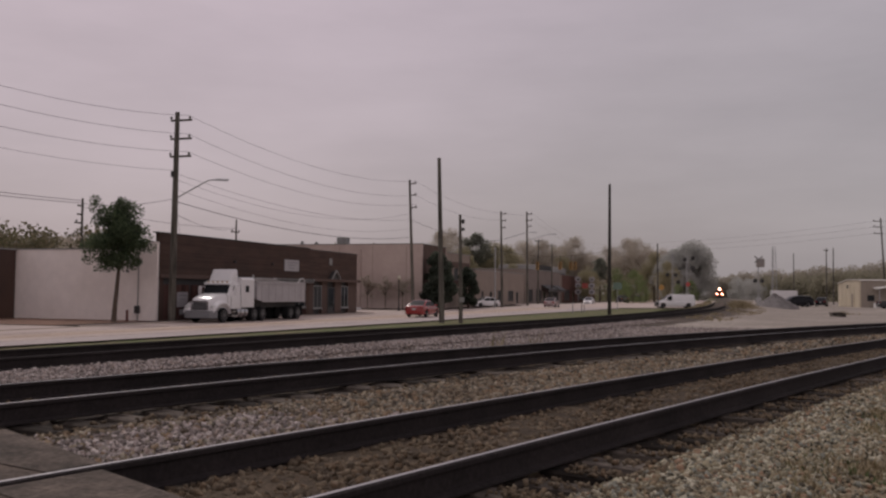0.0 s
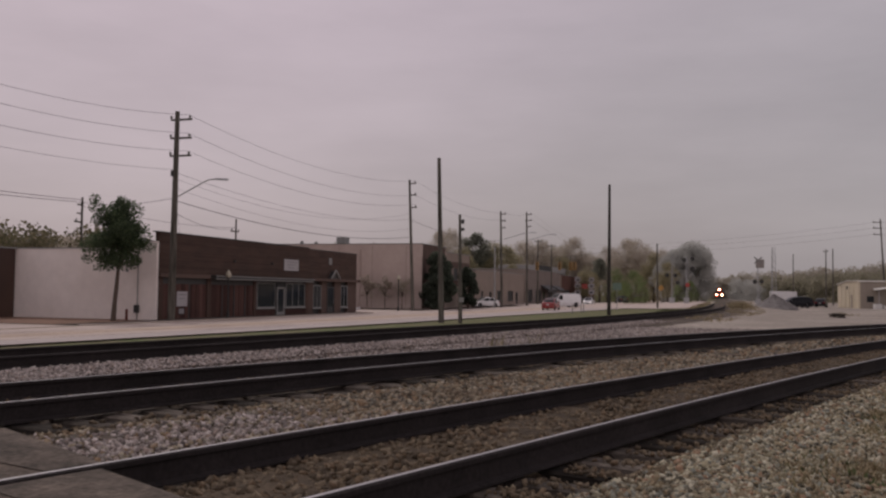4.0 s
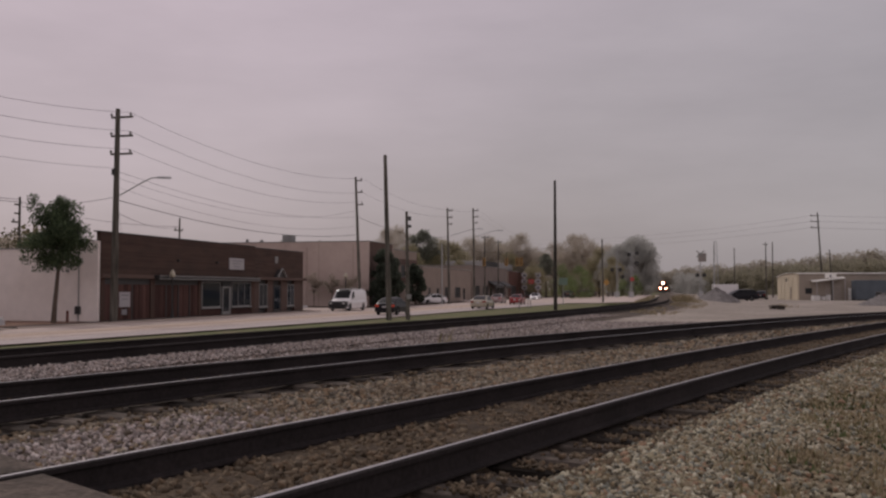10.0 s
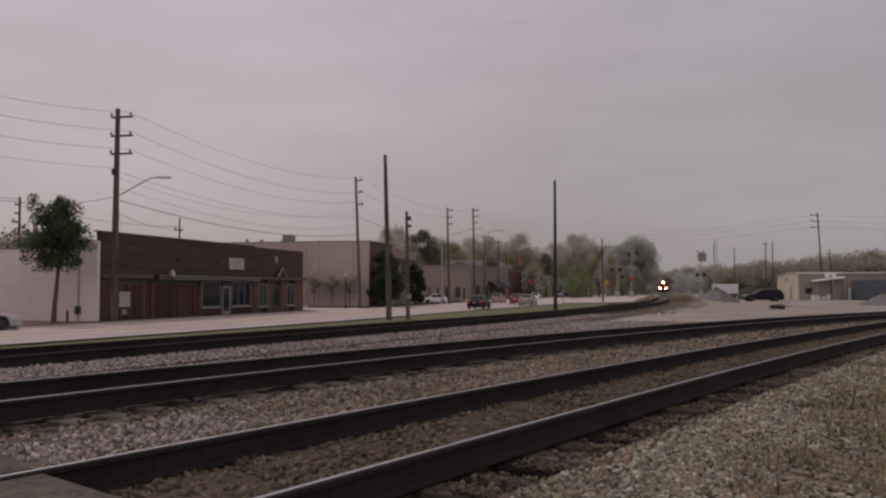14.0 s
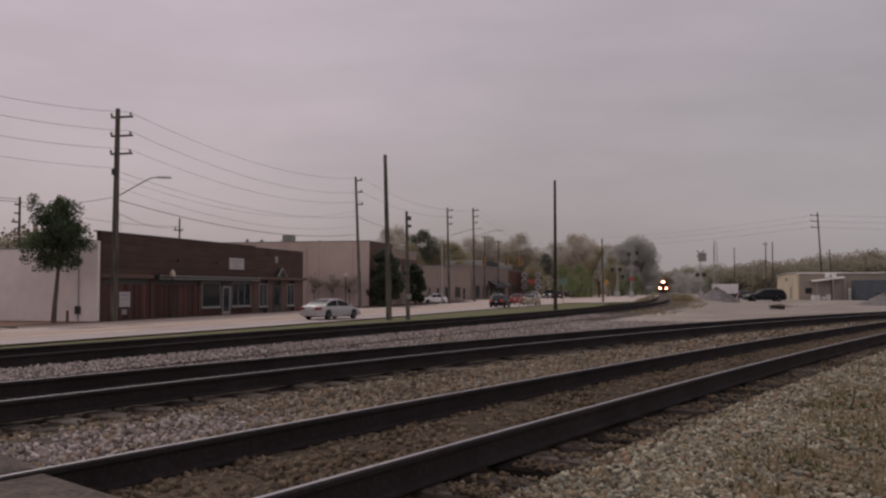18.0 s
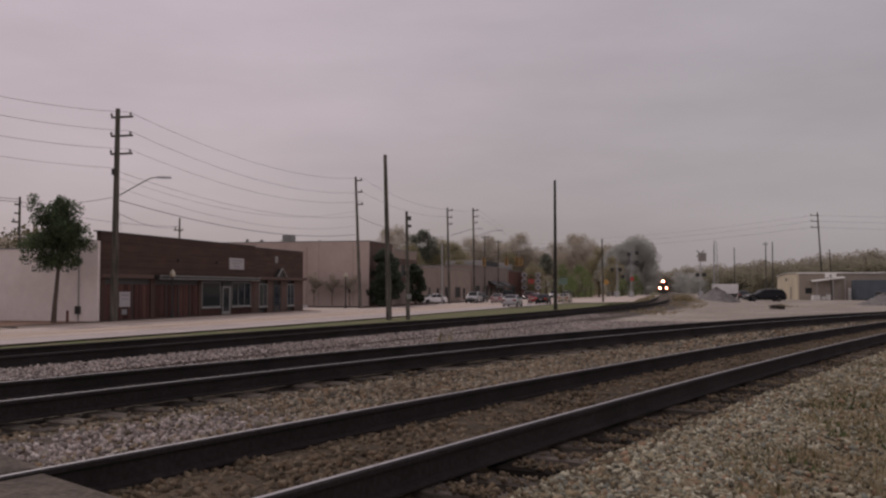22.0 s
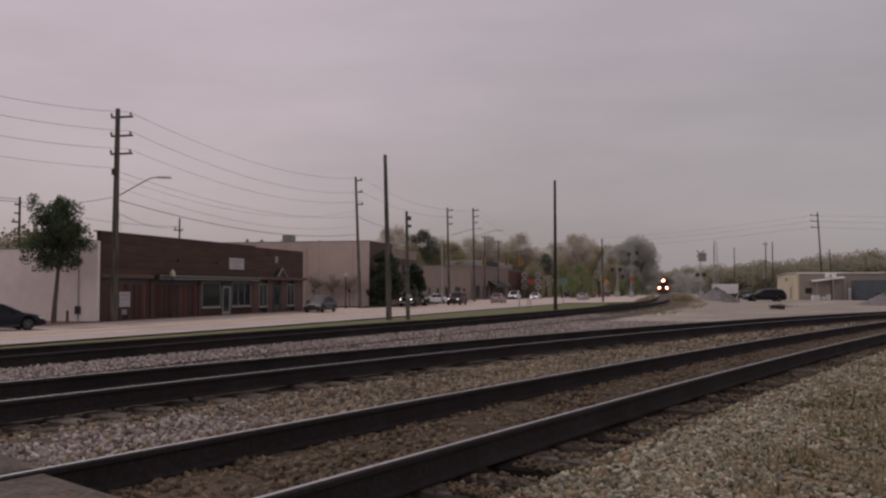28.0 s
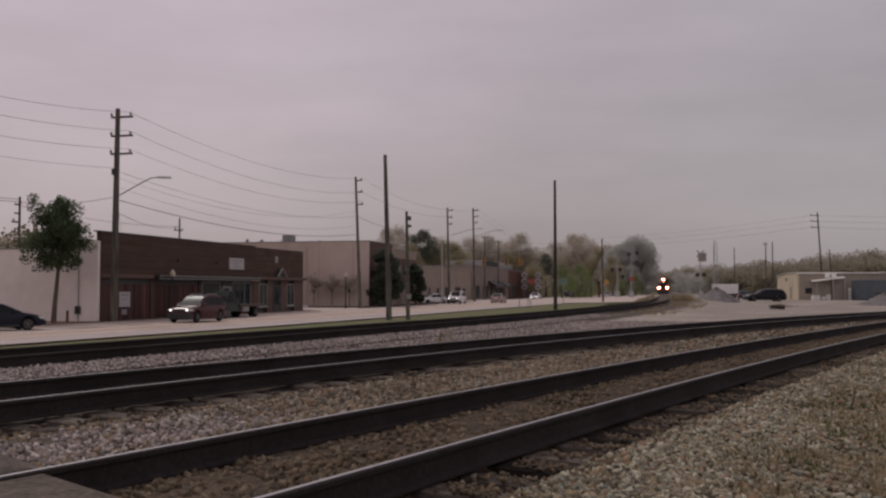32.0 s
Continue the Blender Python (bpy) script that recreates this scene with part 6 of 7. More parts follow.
for k in range(9):
    o = part("old_tie", tie_mesh(20 + k), TIE, rb)
    o.matrix_local = pose(0.25 * math.sin(3.1 * k), 0.22 * (k % 4) - 0.3, 0.09 + 0.12 * (k // 3), 4 * math.sin(k * 2.0), 3 * math.sin(1.7 * k), 25 * math.sin(2.3 * k)) @ Matrix.Diagonal((0.36, 0.8, 0.6, 1))


# ---- vehicles: x forward, y to the left, the origin on the ground ----
def paint(name, color, rough=0.24):
    return mat(name, color, rough, vary=0.05, scale=1.5, fine=30.0, bump=0.0, spec=0.5 if max(color) > 0.15 else 0.16, coat=0.3 if max(color) > 0.15 else 0.0)


CAR_GLASS = mat("tinted_car_glass", (0.016, 0.017, 0.019), 0.28, vary=0.1, bump=0.0, spec=0.06)
CHROME = mat("dull_chrome", (0.5, 0.49, 0.5), 0.25, metal=0.9, vary=0.1, bump=0.0)


def add_wheel(t, x, y, r, w, rim=ALLOY, n=20, dual=False, spokes=5):
    """A wheel turning on its own axle: tyre with a rounded shoulder, dished rim, spokes and hub."""
    wd = w * (2.15 if dual else 1)
    o = math.copysign(1, y)
    wh = part("wheel", Shape().disc((0, -o * wd / 2, 0), r, wd, "y", n, 0.045), RUBBER, t, "black tyre", smooth=True)
    wh.location = (x, y, r)
    rr = r * 0.66
    part("rim", Shape().rings([[(q * math.cos(2 * math.pi * i / n), o * e, q * math.sin(2 * math.pi * i / n)) for i in range(n)] for q, e in ((rr, -0.03), (rr, 0.008), (rr * 0.88, 0.006), (rr * 0.8, -0.05))]), rim, wh, "pale wheel rim", smooth=True)
    sp = Shape()
    for k in range(spokes):
        a = 2 * math.pi * k / spokes
        c, s_ = math.cos(a), math.sin(a)
        q = [(0.16 * rr * c - 0.17 * rr * s_, 0.16 * rr * s_ + 0.17 * rr * c), (0.9 * rr * c - 0.12 * rr * s_, 0.9 * rr * s_ + 0.12 * rr * c),
             (0.9 * rr * c + 0.12 * rr * s_, 0.9 * rr * s_ - 0.12 * rr * c), (0.16 * rr * c + 0.17 * rr * s_, 0.16 * rr * s_ - 0.17 * rr * c)]
        sp.rings([[(px, o * -0.045, pz) for px, pz in q], [(px, o * 0.0, pz) for px, pz in q]])
    part("spokes", sp, rim, wh)
    part("hub", Shape().disc((0, o * -0.01, 0), rr * 0.3, 0.05, "y", 12), rim, wh)
    return wh


def curve(pts, x):
    """A smooth line through rising stations (Catmull-Rom)."""
    k = min(max(i for i, p in enumerate(pts) if p[0] <= x + 1e-9), len(pts) - 2)
    p = [pts[max(0, k - 1)], pts[k], pts[k + 1], pts[min(len(pts) - 1, k + 2)]]
    h = p[2][0] - p[1][0]
    u = (x - p[1][0]) / h
    m1 = (p[2][1] - p[0][1]) / max(1e-6, p[2][0] - p[0][0]) * h
    m2 = (p[3][1] - p[1][1]) / max(1e-6, p[3][0] - p[1][0]) * h
    return (2 * u ** 3 - 3 * u * u + 1) * p[1][1] + (u ** 3 - 2 * u * u + u) * m1 + (3 * u * u - 2 * u ** 3) * p[2][1] + (u ** 3 - u * u) * m2


STYLES = {  # deck: share of the length from the tail, height, share of the width; roof: share of the length, share of the cabin's height; belt height; side panes
    "sedan": (((0.0, 0.62, 0.80), (0.02, 0.90, 0.88), (0.10, 0.985, 0.95), (0.30, 0.95, 1.0), (0.55, 0.93, 1.0), (0.72, 0.93, 0.99), (0.88, 0.81, 0.95), (0.96, 0.69, 0.87), (1.0, 0.52, 0.74)),
              ((0.10, 0.0), (0.20, 0.52), (0.32, 0.93), (0.44, 1.0), (0.54, 0.94), (0.65, 0.52), (0.765, 0.0)), 0.93, ((0.185, 0.415), (0.435, 0.665))),
    "hatch": (((0.0, 0.66, 0.80), (0.02, 0.92, 0.90), (0.10, 0.99, 0.96), (0.30, 0.95, 1.0), (0.55, 0.93, 1.0), (0.74, 0.93, 0.98), (0.89, 0.80, 0.94), (0.97, 0.66, 0.85), (1.0, 0.5, 0.74)),
              ((0.05, 0.0), (0.14, 0.44), (0.26, 0.83), (0.40, 0.99), (0.52, 0.96), (0.65, 0.56), (0.80, 0.0)), 0.93, ((0.15, 0.42), (0.44, 0.69))),
    "suv": (((0.0, 0.70, 0.84), (0.015, 1.02, 0.92), (0.10, 1.08, 0.97), (0.35, 1.06, 1.0), (0.58, 1.05, 1.0), (0.73, 1.05, 0.98), (0.89, 0.97, 0.95), (0.965, 0.84, 0.88), (1.0, 0.6, 0.8)),
            ((0.015, 0.0), (0.06, 0.6), (0.11, 0.92), (0.28, 1.0), (0.47, 0.98), (0.56, 0.82), (0.65, 0.45), (0.745, 0.0)), 1.05, ((0.075, 0.235), (0.25, 0.42), (0.435, 0.645))),
    "van": (((0.0, 0.85, 0.93), (0.008, 1.10, 0.96), (0.2, 1.14, 0.99), (0.5, 1.14, 1.0), (0.72, 1.14, 1.0), (0.80, 1.13, 0.99), (0.92, 1.03, 0.97), (0.98, 0.92, 0.92), (1.0, 0.66, 0.86)),
            ((0.003, 0.0), (0.02, 0.75), (0.05, 0.97), (0.3, 1.0), (0.62, 1.0), (0.675, 0.9), (0.74, 0.48), (0.815, 0.0)), 1.13, ((0.60, 0.73),)),
    "pickup": (((0.0, 0.85, 0.92), (0.01, 1.05, 0.97), (0.2, 1.06, 1.0), (0.4, 1.06, 1.0), (0.6, 1.05, 1.0), (0.72, 1.06, 0.99), (0.91, 0.99, 0.97), (0.98, 0.87, 0.92), (1.0, 0.6, 0.86)),
               ((0.36, 0.0), (0.375, 0.7), (0.40, 0.97), (0.50, 1.0), (0.57, 0.86), (0.63, 0.5), (0.71, 0.0)), 1.05, ((0.385, 0.475), (0.49, 0.615))),
}


def car(name, style, L, W, H, body, label, wheel_r=0.32, base=0.57, lit=False, tail=None, rack=False, rim=None):
    deck, roof, belt, spans = STYLES[style]
    t = thing(name, Matrix(), label, {"suv": "suv", "van": "van", "pickup": "pickup"}.get(style, "car"))
    hw = W / 2
    X = lambda k: (k - 0.5) * L
    xa, xb = -base * L / 2 - 0.012 * L, base * L / 2 + 0.02 * L
    arch = wheel_r + 0.065
    # lower body, with the wheel arches cut up into it
    ks = sorted(set([p[0] for p in deck] + [i / 44 for i in range(45)] + [((x + d * arch) / L) + 0.5 for x in (xa, xb) for d in (-1.001, -0.97, -0.8, -0.5, 0, 0.5, 0.8, 0.97, 1.001)]))
    rr = []
    for k in ks:
        if not 0 <= k <= 1:
            continue
        x, z, w = X(k), curve([p[:2] for p in deck], k), curve([(p[0], p[2]) for p in deck], k) * hw
        zb = 0.22 if 0.06 < k < 0.94 else 0.22 + 2.2 * (0.06 - min(k, 1 - k))
        for xc in (xa, xb):
            d = abs(x - xc)
            if d < arch:
                zb = max(zb, wheel_r + math.sqrt(arch * arch - d * d))
        zb = min(zb, z - 0.14)
        ring = [(-0.90 * w, zb), (-0.975 * w, zb + 0.03), (-w, max(zb + 0.05, 0.58 * z)), (-0.985 * w, max(zb + 0.08, z - 0.16)), (-0.93 * w, z - 0.04), (-0.8 * w, z), (-0.4 * w, z + 0.02)]
        ring = ring + [(-a, b) for a, b in reversed(ring)]
        rr.append([(x, y, zz) for y, zz in ring])
    part("body", Shape().rings(rr), body, t, "painted body", smooth=True)
    part("underbody", Shape().box(X(0.05), X(0.95), -0.66 * hw, 0.66 * hw, 0.2, 0.62), BLACK_PLASTIC, t, "dark underside and wheel wells")
    # cabin: straight, leaning sides under a curved roof
    lo, hi = 0.915 * hw, (0.86 if style == "van" else 0.72) * hw
    hc = H - belt
    zr = lambda k: belt - 0.03 + max(0.0, curve(roof, k)) * (hc + 0.03)
    side = lambda z: lo - (lo - hi) * (z - belt) / hc
    k0, k1 = roof[0][0], roof[-1][0]
    rr = []
    for i in range(29):
        k = k0 + (k1 - k0) * i / 28
        z = zr(k)
        zs = belt - 0.05 + (z - belt + 0.05) * 0.86
        half = [(-side(belt - 0.05), belt - 0.05), (-side(zs), zs), (-side(zs) * 0.93, zs + (z - zs) * 0.68), (-side(zs) * 0.72, zs + (z - zs) * 0.95), (-side(zs) * 0.3, z)]
        rr.append([(X(k), y, e) for y, e in half + [(-a, b) for a, b in reversed(half)]])
    part("cabin", Shape().rings(rr), body, t, "painted pillars and roof", smooth=True)
    top = lambda k: belt - 0.05 + (zr(k) - belt + 0.05) * 0.82
    for a0, a1 in spans:
        for s in (-1, 1):
            edge = [(a0 + (a1 - a0) * i / 8) for i in range(9)]
            up = [(X(k), max(belt + 0.03, top(k))) for k in edge]
            rings = [[(x, s * (side(z) + 0.012), z), (x, s * (side(belt + 0.02) + 0.012), belt + 0.02), (x, s * (side(belt + 0.02) - 0.01), belt + 0.02), (x, s * (side(z) - 0.01), z)] for x, z in up]
            part("side_window", Shape().rings(rings), CAR_GLASS, t)
    # front and rear screens follow the roof's slope
    def screen(nm, ka, kb, lab):
        rows = []
        for i in range(7):
            k = ka + (kb - ka) * i / 6
            z = zr(k)
            zs = belt - 0.05 + (z - belt + 0.05) * 0.86
            y0 = side(zs) * 0.84
            zz = zs + (z - zs) * 0.80
            rows.append([(X(k), -y0, zz + 0.016), (X(k), -y0 * 0.4, z + 0.014), (X(k), y0 * 0.4, z + 0.014), (X(k), y0, zz + 0.016), (X(k), y0, zz - 0.02), (X(k), -y0, zz - 0.02)])
        part(nm, Shape().rings(rows), CAR_GLASS, t, lab, smooth=True)
    kf = next(p[0] for p in reversed(roof) if p[1] > 0.9)
    screen("windscreen", kf + 0.015, k1 - 0.022, "dark windscreen")
    kr = next(p[0] for p in roof if p[1] > 0.8)
    if style == "van":
        for s in (-1, 1):
            part("rear_window", Shape().box(X(0) - 0.004, X(0.012), s * 0.42 * hw - 0.24, s * 0.42 * hw + 0.24, belt + 0.12, H - 0.25), CAR_GLASS, t)
    else:
        screen("rear_window", k0 + 0.018, kr - 0.01, "dark rear window")
    for x in (xa, xb):
        for s in (-1, 1):
            add_wheel(t, x, s * (hw * 0.975), wheel_r, 0.21, rim or ALLOY)
    # lamps, bumpers, mirrors, handles, plate
    zl = curve([p[:2] for p in deck], 0.955)
    wl_ = curve([(p[0], p[2]) for p in deck], 0.95) * hw
    for s in (-1, 1):
        part("headlight", Shape().rings([[(X(a), s * (wl_ * b), zl + c) for b, c in ((f0, -0.13), (f1, -0.13), (f1, 0.0), (f0, 0.0))] for a, f0, f1 in ((0.90, 0.80, 1.0), (0.955, 0.55, 1.005), (0.982, 0.5, 0.92), (0.988, 0.52, 0.86))]), LAMP_LENS, t, "clear headlight")
        if lit:
            part("bulb", Shape().disc((X(0.985), s * 0.68 * wl_, zl - 0.07), 0.055, 0.06, "x", 12), HEAD_LIT, t, "lit headlight bulb")
        zt = curve([p[:2] for p in deck], 0.03)
        part("tail_lamp", Shape().rings([[(X(a), s * (0.9 * hw * b), zt + c) for b, c in ((f0, -0.24), (f1, -0.24), (f1, -0.06), (f0, -0.06))] for a, f0, f1 in ((-0.002, 0.55, 0.88), (0.012, 0.55, 0.985), (0.05, 0.8, 1.03))]), tail or TAIL_LENS, t, "red tail lamp")
        xm = X(k1 - 0.1)
        part("mirror", Shape().rings([[(xm + a, s * (hw + 0.06) + b * w_, belt + 0.09 + c * w_) for b, c in ((-0.1, -0.07), (0.1, -0.07), (0.1, 0.05), (-0.08, 0.08))] for a, w_ in ((-0.06, 0.9), (0.02, 1.0), (0.10, 0.6))]), body, t)
        for k in (0.36, 0.56):
            part("door_handle", Shape().box(X(k), X(k) + 0.17, s * hw * 0.985 - 0.014, s * hw * 0.985 + 0.014, belt - 0.16, belt - 0.13), BLACK_PLASTIC if style in ("van", "suv") else body, t)
        part("sill_trim", Shape().box(xa + arch, xb - arch, s * hw * 0.955 - 0.02, s * hw * 0.955 + 0.02, 0.20, 0.30), BLACK_PLASTIC, t)
    dark = style in ("van", "suv", "pickup")
    part("front_bumper", Shape().rings([[(X(a), -b * hw, 0.26), (X(a), b * hw, 0.26), (X(a), b * hw, z1), (X(a), -b * hw, z1)] for a, b, z1 in ((0.93, 0.93, 0.5), (0.985, 0.88, 0.5 + 0.12 * dark), (1.006, 0.74, 0.48 + 0.12 * dark))]), BLACK_PLASTIC if dark else body, t)
    part("lower_grille", Shape().box(X(0.97), X(1.0) + 0.038, -0.5 * hw, 0.5 * hw, 0.3, 0.42, 0.02), BLACK_PLASTIC, t)
    part("grille", Shape().box(X(0.96), X(0.992), *((-0.84 * hw, 0.84 * hw, 0.55, zl - 0.03) if style == "van" else (-0.42 * hw, 0.42 * hw, 0.52, zl - 0.03)), 0.02), BLACK_PLASTIC, t)
    part("rear_bumper", Shape().rings([[(X(a), -b * hw, 0.3), (X(a), b * hw, 0.3), (X(a), b * hw, 0.56), (X(a), -b * hw, 0.56)] for a, b in ((-0.006, 0.7), (0.008, 0.88), (0.07, 0.94))]), BLACK_PLASTIC if dark else body, t)
    part("number_plate", Shape().box(X(0.0) - 0.02, X(0.03), -0.16, 0.16, 0.62, 0.76), PALE_TRIM, t)
    if style == "van":
        part("nose_panel", Shape().rings([[(X(a), -b * hw, 0.40), (X(a), b * hw, 0.40), (X(a), b * hw, z1), (X(a), -b * hw, z1)] for a, b, z1 in ((0.94, 0.985, 0.90), (0.985, 0.945, 0.90), (1.004, 0.87, 0.84))]), BLACK_PLASTIC, t, "black grille and lamp panel")
        for s in (-1, 1):
            part("nose_lamp", Shape().box(X(0.99), X(1.0) + 0.04, s * 0.66 * hw - 0.13, s * 0.66 * hw + 0.13, 0.68, 0.83, 0.02), LAMP_LENS, t)
    if style == "pickup":
        part("bed_liner", Shape().box(X(0.03), X(0.345), -0.82 * hw, 0.82 * hw, 0.9, 1.09), BLACK_PLASTIC, t, "dark load bed")
    if style == "suv":
        for s in (-1, 1):
            part("roof_rail", Shape().tube([(X(0.16), s * hi * 0.86, H - 0.06), (X(0.2), s * hi * 0.86, H + 0.03), (X(0.44), s * hi * 0.86, H + 0.03), (X(0.48), s * hi * 0.86, H - 0.06)], 0.02), STEEL, t)
    if rack:
        for k in (0.12, 0.38, 0.62):
            part("rack_bar", Shape().rod((X(k), -hi, H + 0.06), (X(k), hi, H + 0.06), 0.022).rod((X(k), -hi * 0.9, H - 0.08), (X(k), -hi * 0.9, H + 0.06), 0.02).rod((X(k), hi * 0.9, H - 0.08), (X(k), hi * 0.9, H + 0.06), 0.02), STEEL, t, "ladder rack bar")
    return t


def dump_truck():
    """A road tractor with a sleeper box and a short dump trailer; the origin is under the tail."""
    t = thing("dump_truck", Matrix(), "white road tractor pulling a pale grey dump trailer", "truck")
    W = paint("truck_white", (0.62, 0.60, 0.61), 0.3)
    TR = mat("trailer_paint", (0.36, 0.335, 0.345), 0.5, vary=0.16, scale=0.8, fine=12.0)
    # trailer tub, sloping at its front
    part("trailer_body", Shape().rings([[(x, -w, zb), (x, w, zb), (x, w, 2.78), (x, -w, 2.78)] for x, w, zb in ((0.12, 1.16, 1.42), (0.4, 1.2, 1.34), (6.6, 1.2, 1.34), (7.7, 1.18, 1.55))]), TR, t, "pale grey dump body")
    part("top_rail", Shape().box(0.1, 7.75, -1.26, -1.18, 2.68, 2.82).box(0.1, 7.75, 1.18, 1.26, 2.68, 2.82), TR, t)
    for k in range(7):
        for s in (-1, 1):
            part("side_rib", Shape().box(0.7 + 1.05 * k, 0.77 + 1.05 * k, s * 1.205 - 0.018, s * 1.205 + 0.018, 1.38, 2.69), TR, t)
    part("tarp", Shape().rings([[(x, -1.1, 2.79), (x, 1.1, 2.79), (x, 0.6, 2.82 + e), (x, -0.6, 2.82 + e)] for x, e in ((2.6, 0), (3.2, 0.14), (4.4, 0.28), (5.6, 0.24), (6.8, 0.02))]), mat("tarp_cloth", (0.16, 0.14, 0.135), 0.8, vary=0.25, scale=1.5), t, "bulging grey tarp over the load")
    part("tailgate", Shape().box(0.0, 0.11, -1.18, 1.18, 1.3, 2.85), TR, t)
    for s in (-1, 1):
        part("tailgate_arm", Shape().tube([(0.05, s * 1.2, 2.4), (0.1, s * 1.2, 2.95), (0.45, s * 1.2, 3.16), (0.9, s * 1.2, 3.1), (1.3, s * 1.2, 2.8)], 0.05), PALE_TRIM, t)
        part("mudflap", Shape().box(0.4, 0.43, s * 0.85 - 0.3, s * 0.85 + 0.3, 0.3, 1.1), RUBBER, t)
        part("landing_gear", Shape().box(6.3, 6.42, s * 0.7 - 0.06, s * 0.7 + 0.06, 0.35, 1.2), DARK_TRIM, t)
    part("chassis", Shape().box(0.3, 8.3, -0.45, 0.45, 0.95, 1.33).box(6.4, 13.1, -0.42, 0.42, 0.62, 0.92), DARK_TRIM, t, "dark chassis")
    # tractor
    part("sleeper", Shape().rings([[(x, -w, 1.0), (x, w, 1.0), (x, w, z - 0.12), (x, w - 0.12, z), (x, -w + 0.12, z), (x, -w, z - 0.12)] for x, w, z in ((8.0, 1.1, 3.02), (8.1, 1.16, 3.06), (9.85, 1.16, 3.06))]), W, t, "white sleeper box", smooth=False)
    part("cab", Shape().rings([[(x, -w, 0.92), (x, w, 0.92), (x, w, 1.85), (x, u_, z - 0.1), (x, u_ - 0.14, z), (x, -u_ + 0.14, z), (x, -u_, z - 0.1), (x, -w, 1.85)]
                               for x, w, u_, z in ((9.86, 1.12, 1.04, 2.70), (10.6, 1.12, 1.04, 2.76), (10.98, 1.1, 1.0, 2.70), (11.25, 1.08, 0.98, 2.2), (11.42, 1.05, 0.96, 1.96))]), W, t, "white cab", smooth=True)
    part("visor", Shape().rings([[(10.7, -1.04, 2.62), (10.7, 1.04, 2.62), (10.7, 1.02, 2.8), (10.7, -1.02, 2.8)], [(11.2, -1.0, 2.56), (11.2, 1.0, 2.56), (11.16, 0.98, 2.68), (11.16, -0.98, 2.68)]]), W, t, "sun visor with marker lamps")
    part("fairing", Shape().rings([[(x, -w, z0), (x, w, z0), (x, w * 0.94, z1 - 0.06), (x, w * 0.84, z1), (x, -w * 0.84, z1), (x, -w * 0.94, z1 - 0.06)]
                                  for x, w, z0, z1 in ((9.95, 0.9, 2.7, 3.62), (10.3, 0.9, 2.72, 3.62), (10.52, 0.88, 2.74, 3.3), (10.82, 0.84, 2.76, 2.84))]), W, t, "sloping roof fairing", smooth=False)
    part("hood", Shape().rings([[(x, -w, 0.75), (x, w, 0.75), (x, w, z - 0.22), (x, w * 0.86, z - 0.04), (x, w * 0.4, z), (x, -w * 0.4, z), (x, -w * 0.86, z - 0.04), (x, -w, z - 0.22)]
                               for x, w, z in ((11.3, 0.98, 1.98), (11.9, 0.92, 1.92), (12.6, 0.85, 1.78), (13.0, 0.78, 1.66), (13.2, 0.68, 1.5), (13.26, 0.6, 1.3))]), W, t, "rounded sloping white hood", smooth=True)
    for s in (-1, 1):
        fen = []
        for a, zc, w in ((11.25, 0.68, 0.10), (11.42, 1.12, 0.2), (11.85, 1.36, 0.26), (12.4, 1.36, 0.28), (12.9, 1.2, 0.26), (13.25, 0.98, 0.2), (13.35, 0.8, 0.12)):
            fen.append([(a, s * (0.92 + 0.26 * math.cos(q)), zc + w * math.sin(q) * 0.75 - 0.06) for q in [2 * math.pi * i / 10 for i in range(10)]])
        part("fender", Shape().rings(fen), W, t, "rounded front fender", smooth=True)
        part("headlight", Shape().rings([[(a, s * 0.96 + b * k_, 1.08 + c * k_) for b, c in ((-0.15, -0.09), (0.15, -0.09), (0.13, 0.08), (-0.13, 0.08))] for a, k_ in ((13.05, 1.0), (13.3, 1.0), (13.38, 0.7))]), LAMP_LENS, t, "clear headlight")
        q = [(9.98, s * 1.085, 1.72), (10.92, s * 1.085, 1.72), (10.78, s * 1.055, 2.5), (9.98, s * 1.055, 2.5)]
        part("side_window", Shape().plate(q if s < 0 else q[::-1], 0.05), CAR_GLASS, t)
        part("door_seam", Shape().box(9.93, 9.95, s * 1.122 - 0.006, s * 1.122 + 0.006, 1.0, 2.4).box(11.12, 11.14, s * 1.10 - 0.008, s * 1.10 + 0.008, 1.0, 1.8), DARK_TRIM, t)
        part("sleeper_window", Shape().box(8.85, 9.3, s * 1.16 - 0.014, s * 1.16 + 0.014, 2.05, 2.5), CAR_GLASS, t)
        part("mirror", Shape().box(11.0, 11.1, s * 1.38 - 0.11, s * 1.38 + 0.11, 1.8, 2.45, 0.02).rod((10.95, s * 1.0, 2.4), (11.05, s * 1.38, 2.4), 0.02), W, t)
        part("fuel_tank", Shape().rod((9.0, s * 0.9, 0.66), (10.35, s * 0.9, 0.66), 0.31, n=16), CHROME, t, "bright fuel tank", smooth=True)
        for sx in (9.35, 9.95):
            part("tank_strap", Shape().rod((sx, s * 0.9, 0.66), (sx + 0.08, s * 0.9, 0.66), 0.325, n=16), DARK_TRIM, t)
        part("stack", Shape().rod((7.9, s * 0.95, 1.1), (7.9, s * 0.95, 3.3), 0.065), STEEL, t)
        part("step", Shape().box(10.45, 11.1, s * 1.0 - 0.16, s * 1.0 + 0.16, 0.40, 0.48).box(10.45, 11.1, s * 1.02 - 0.14, s * 1.02 + 0.14, 0.7, 0.76), CHROME, t)
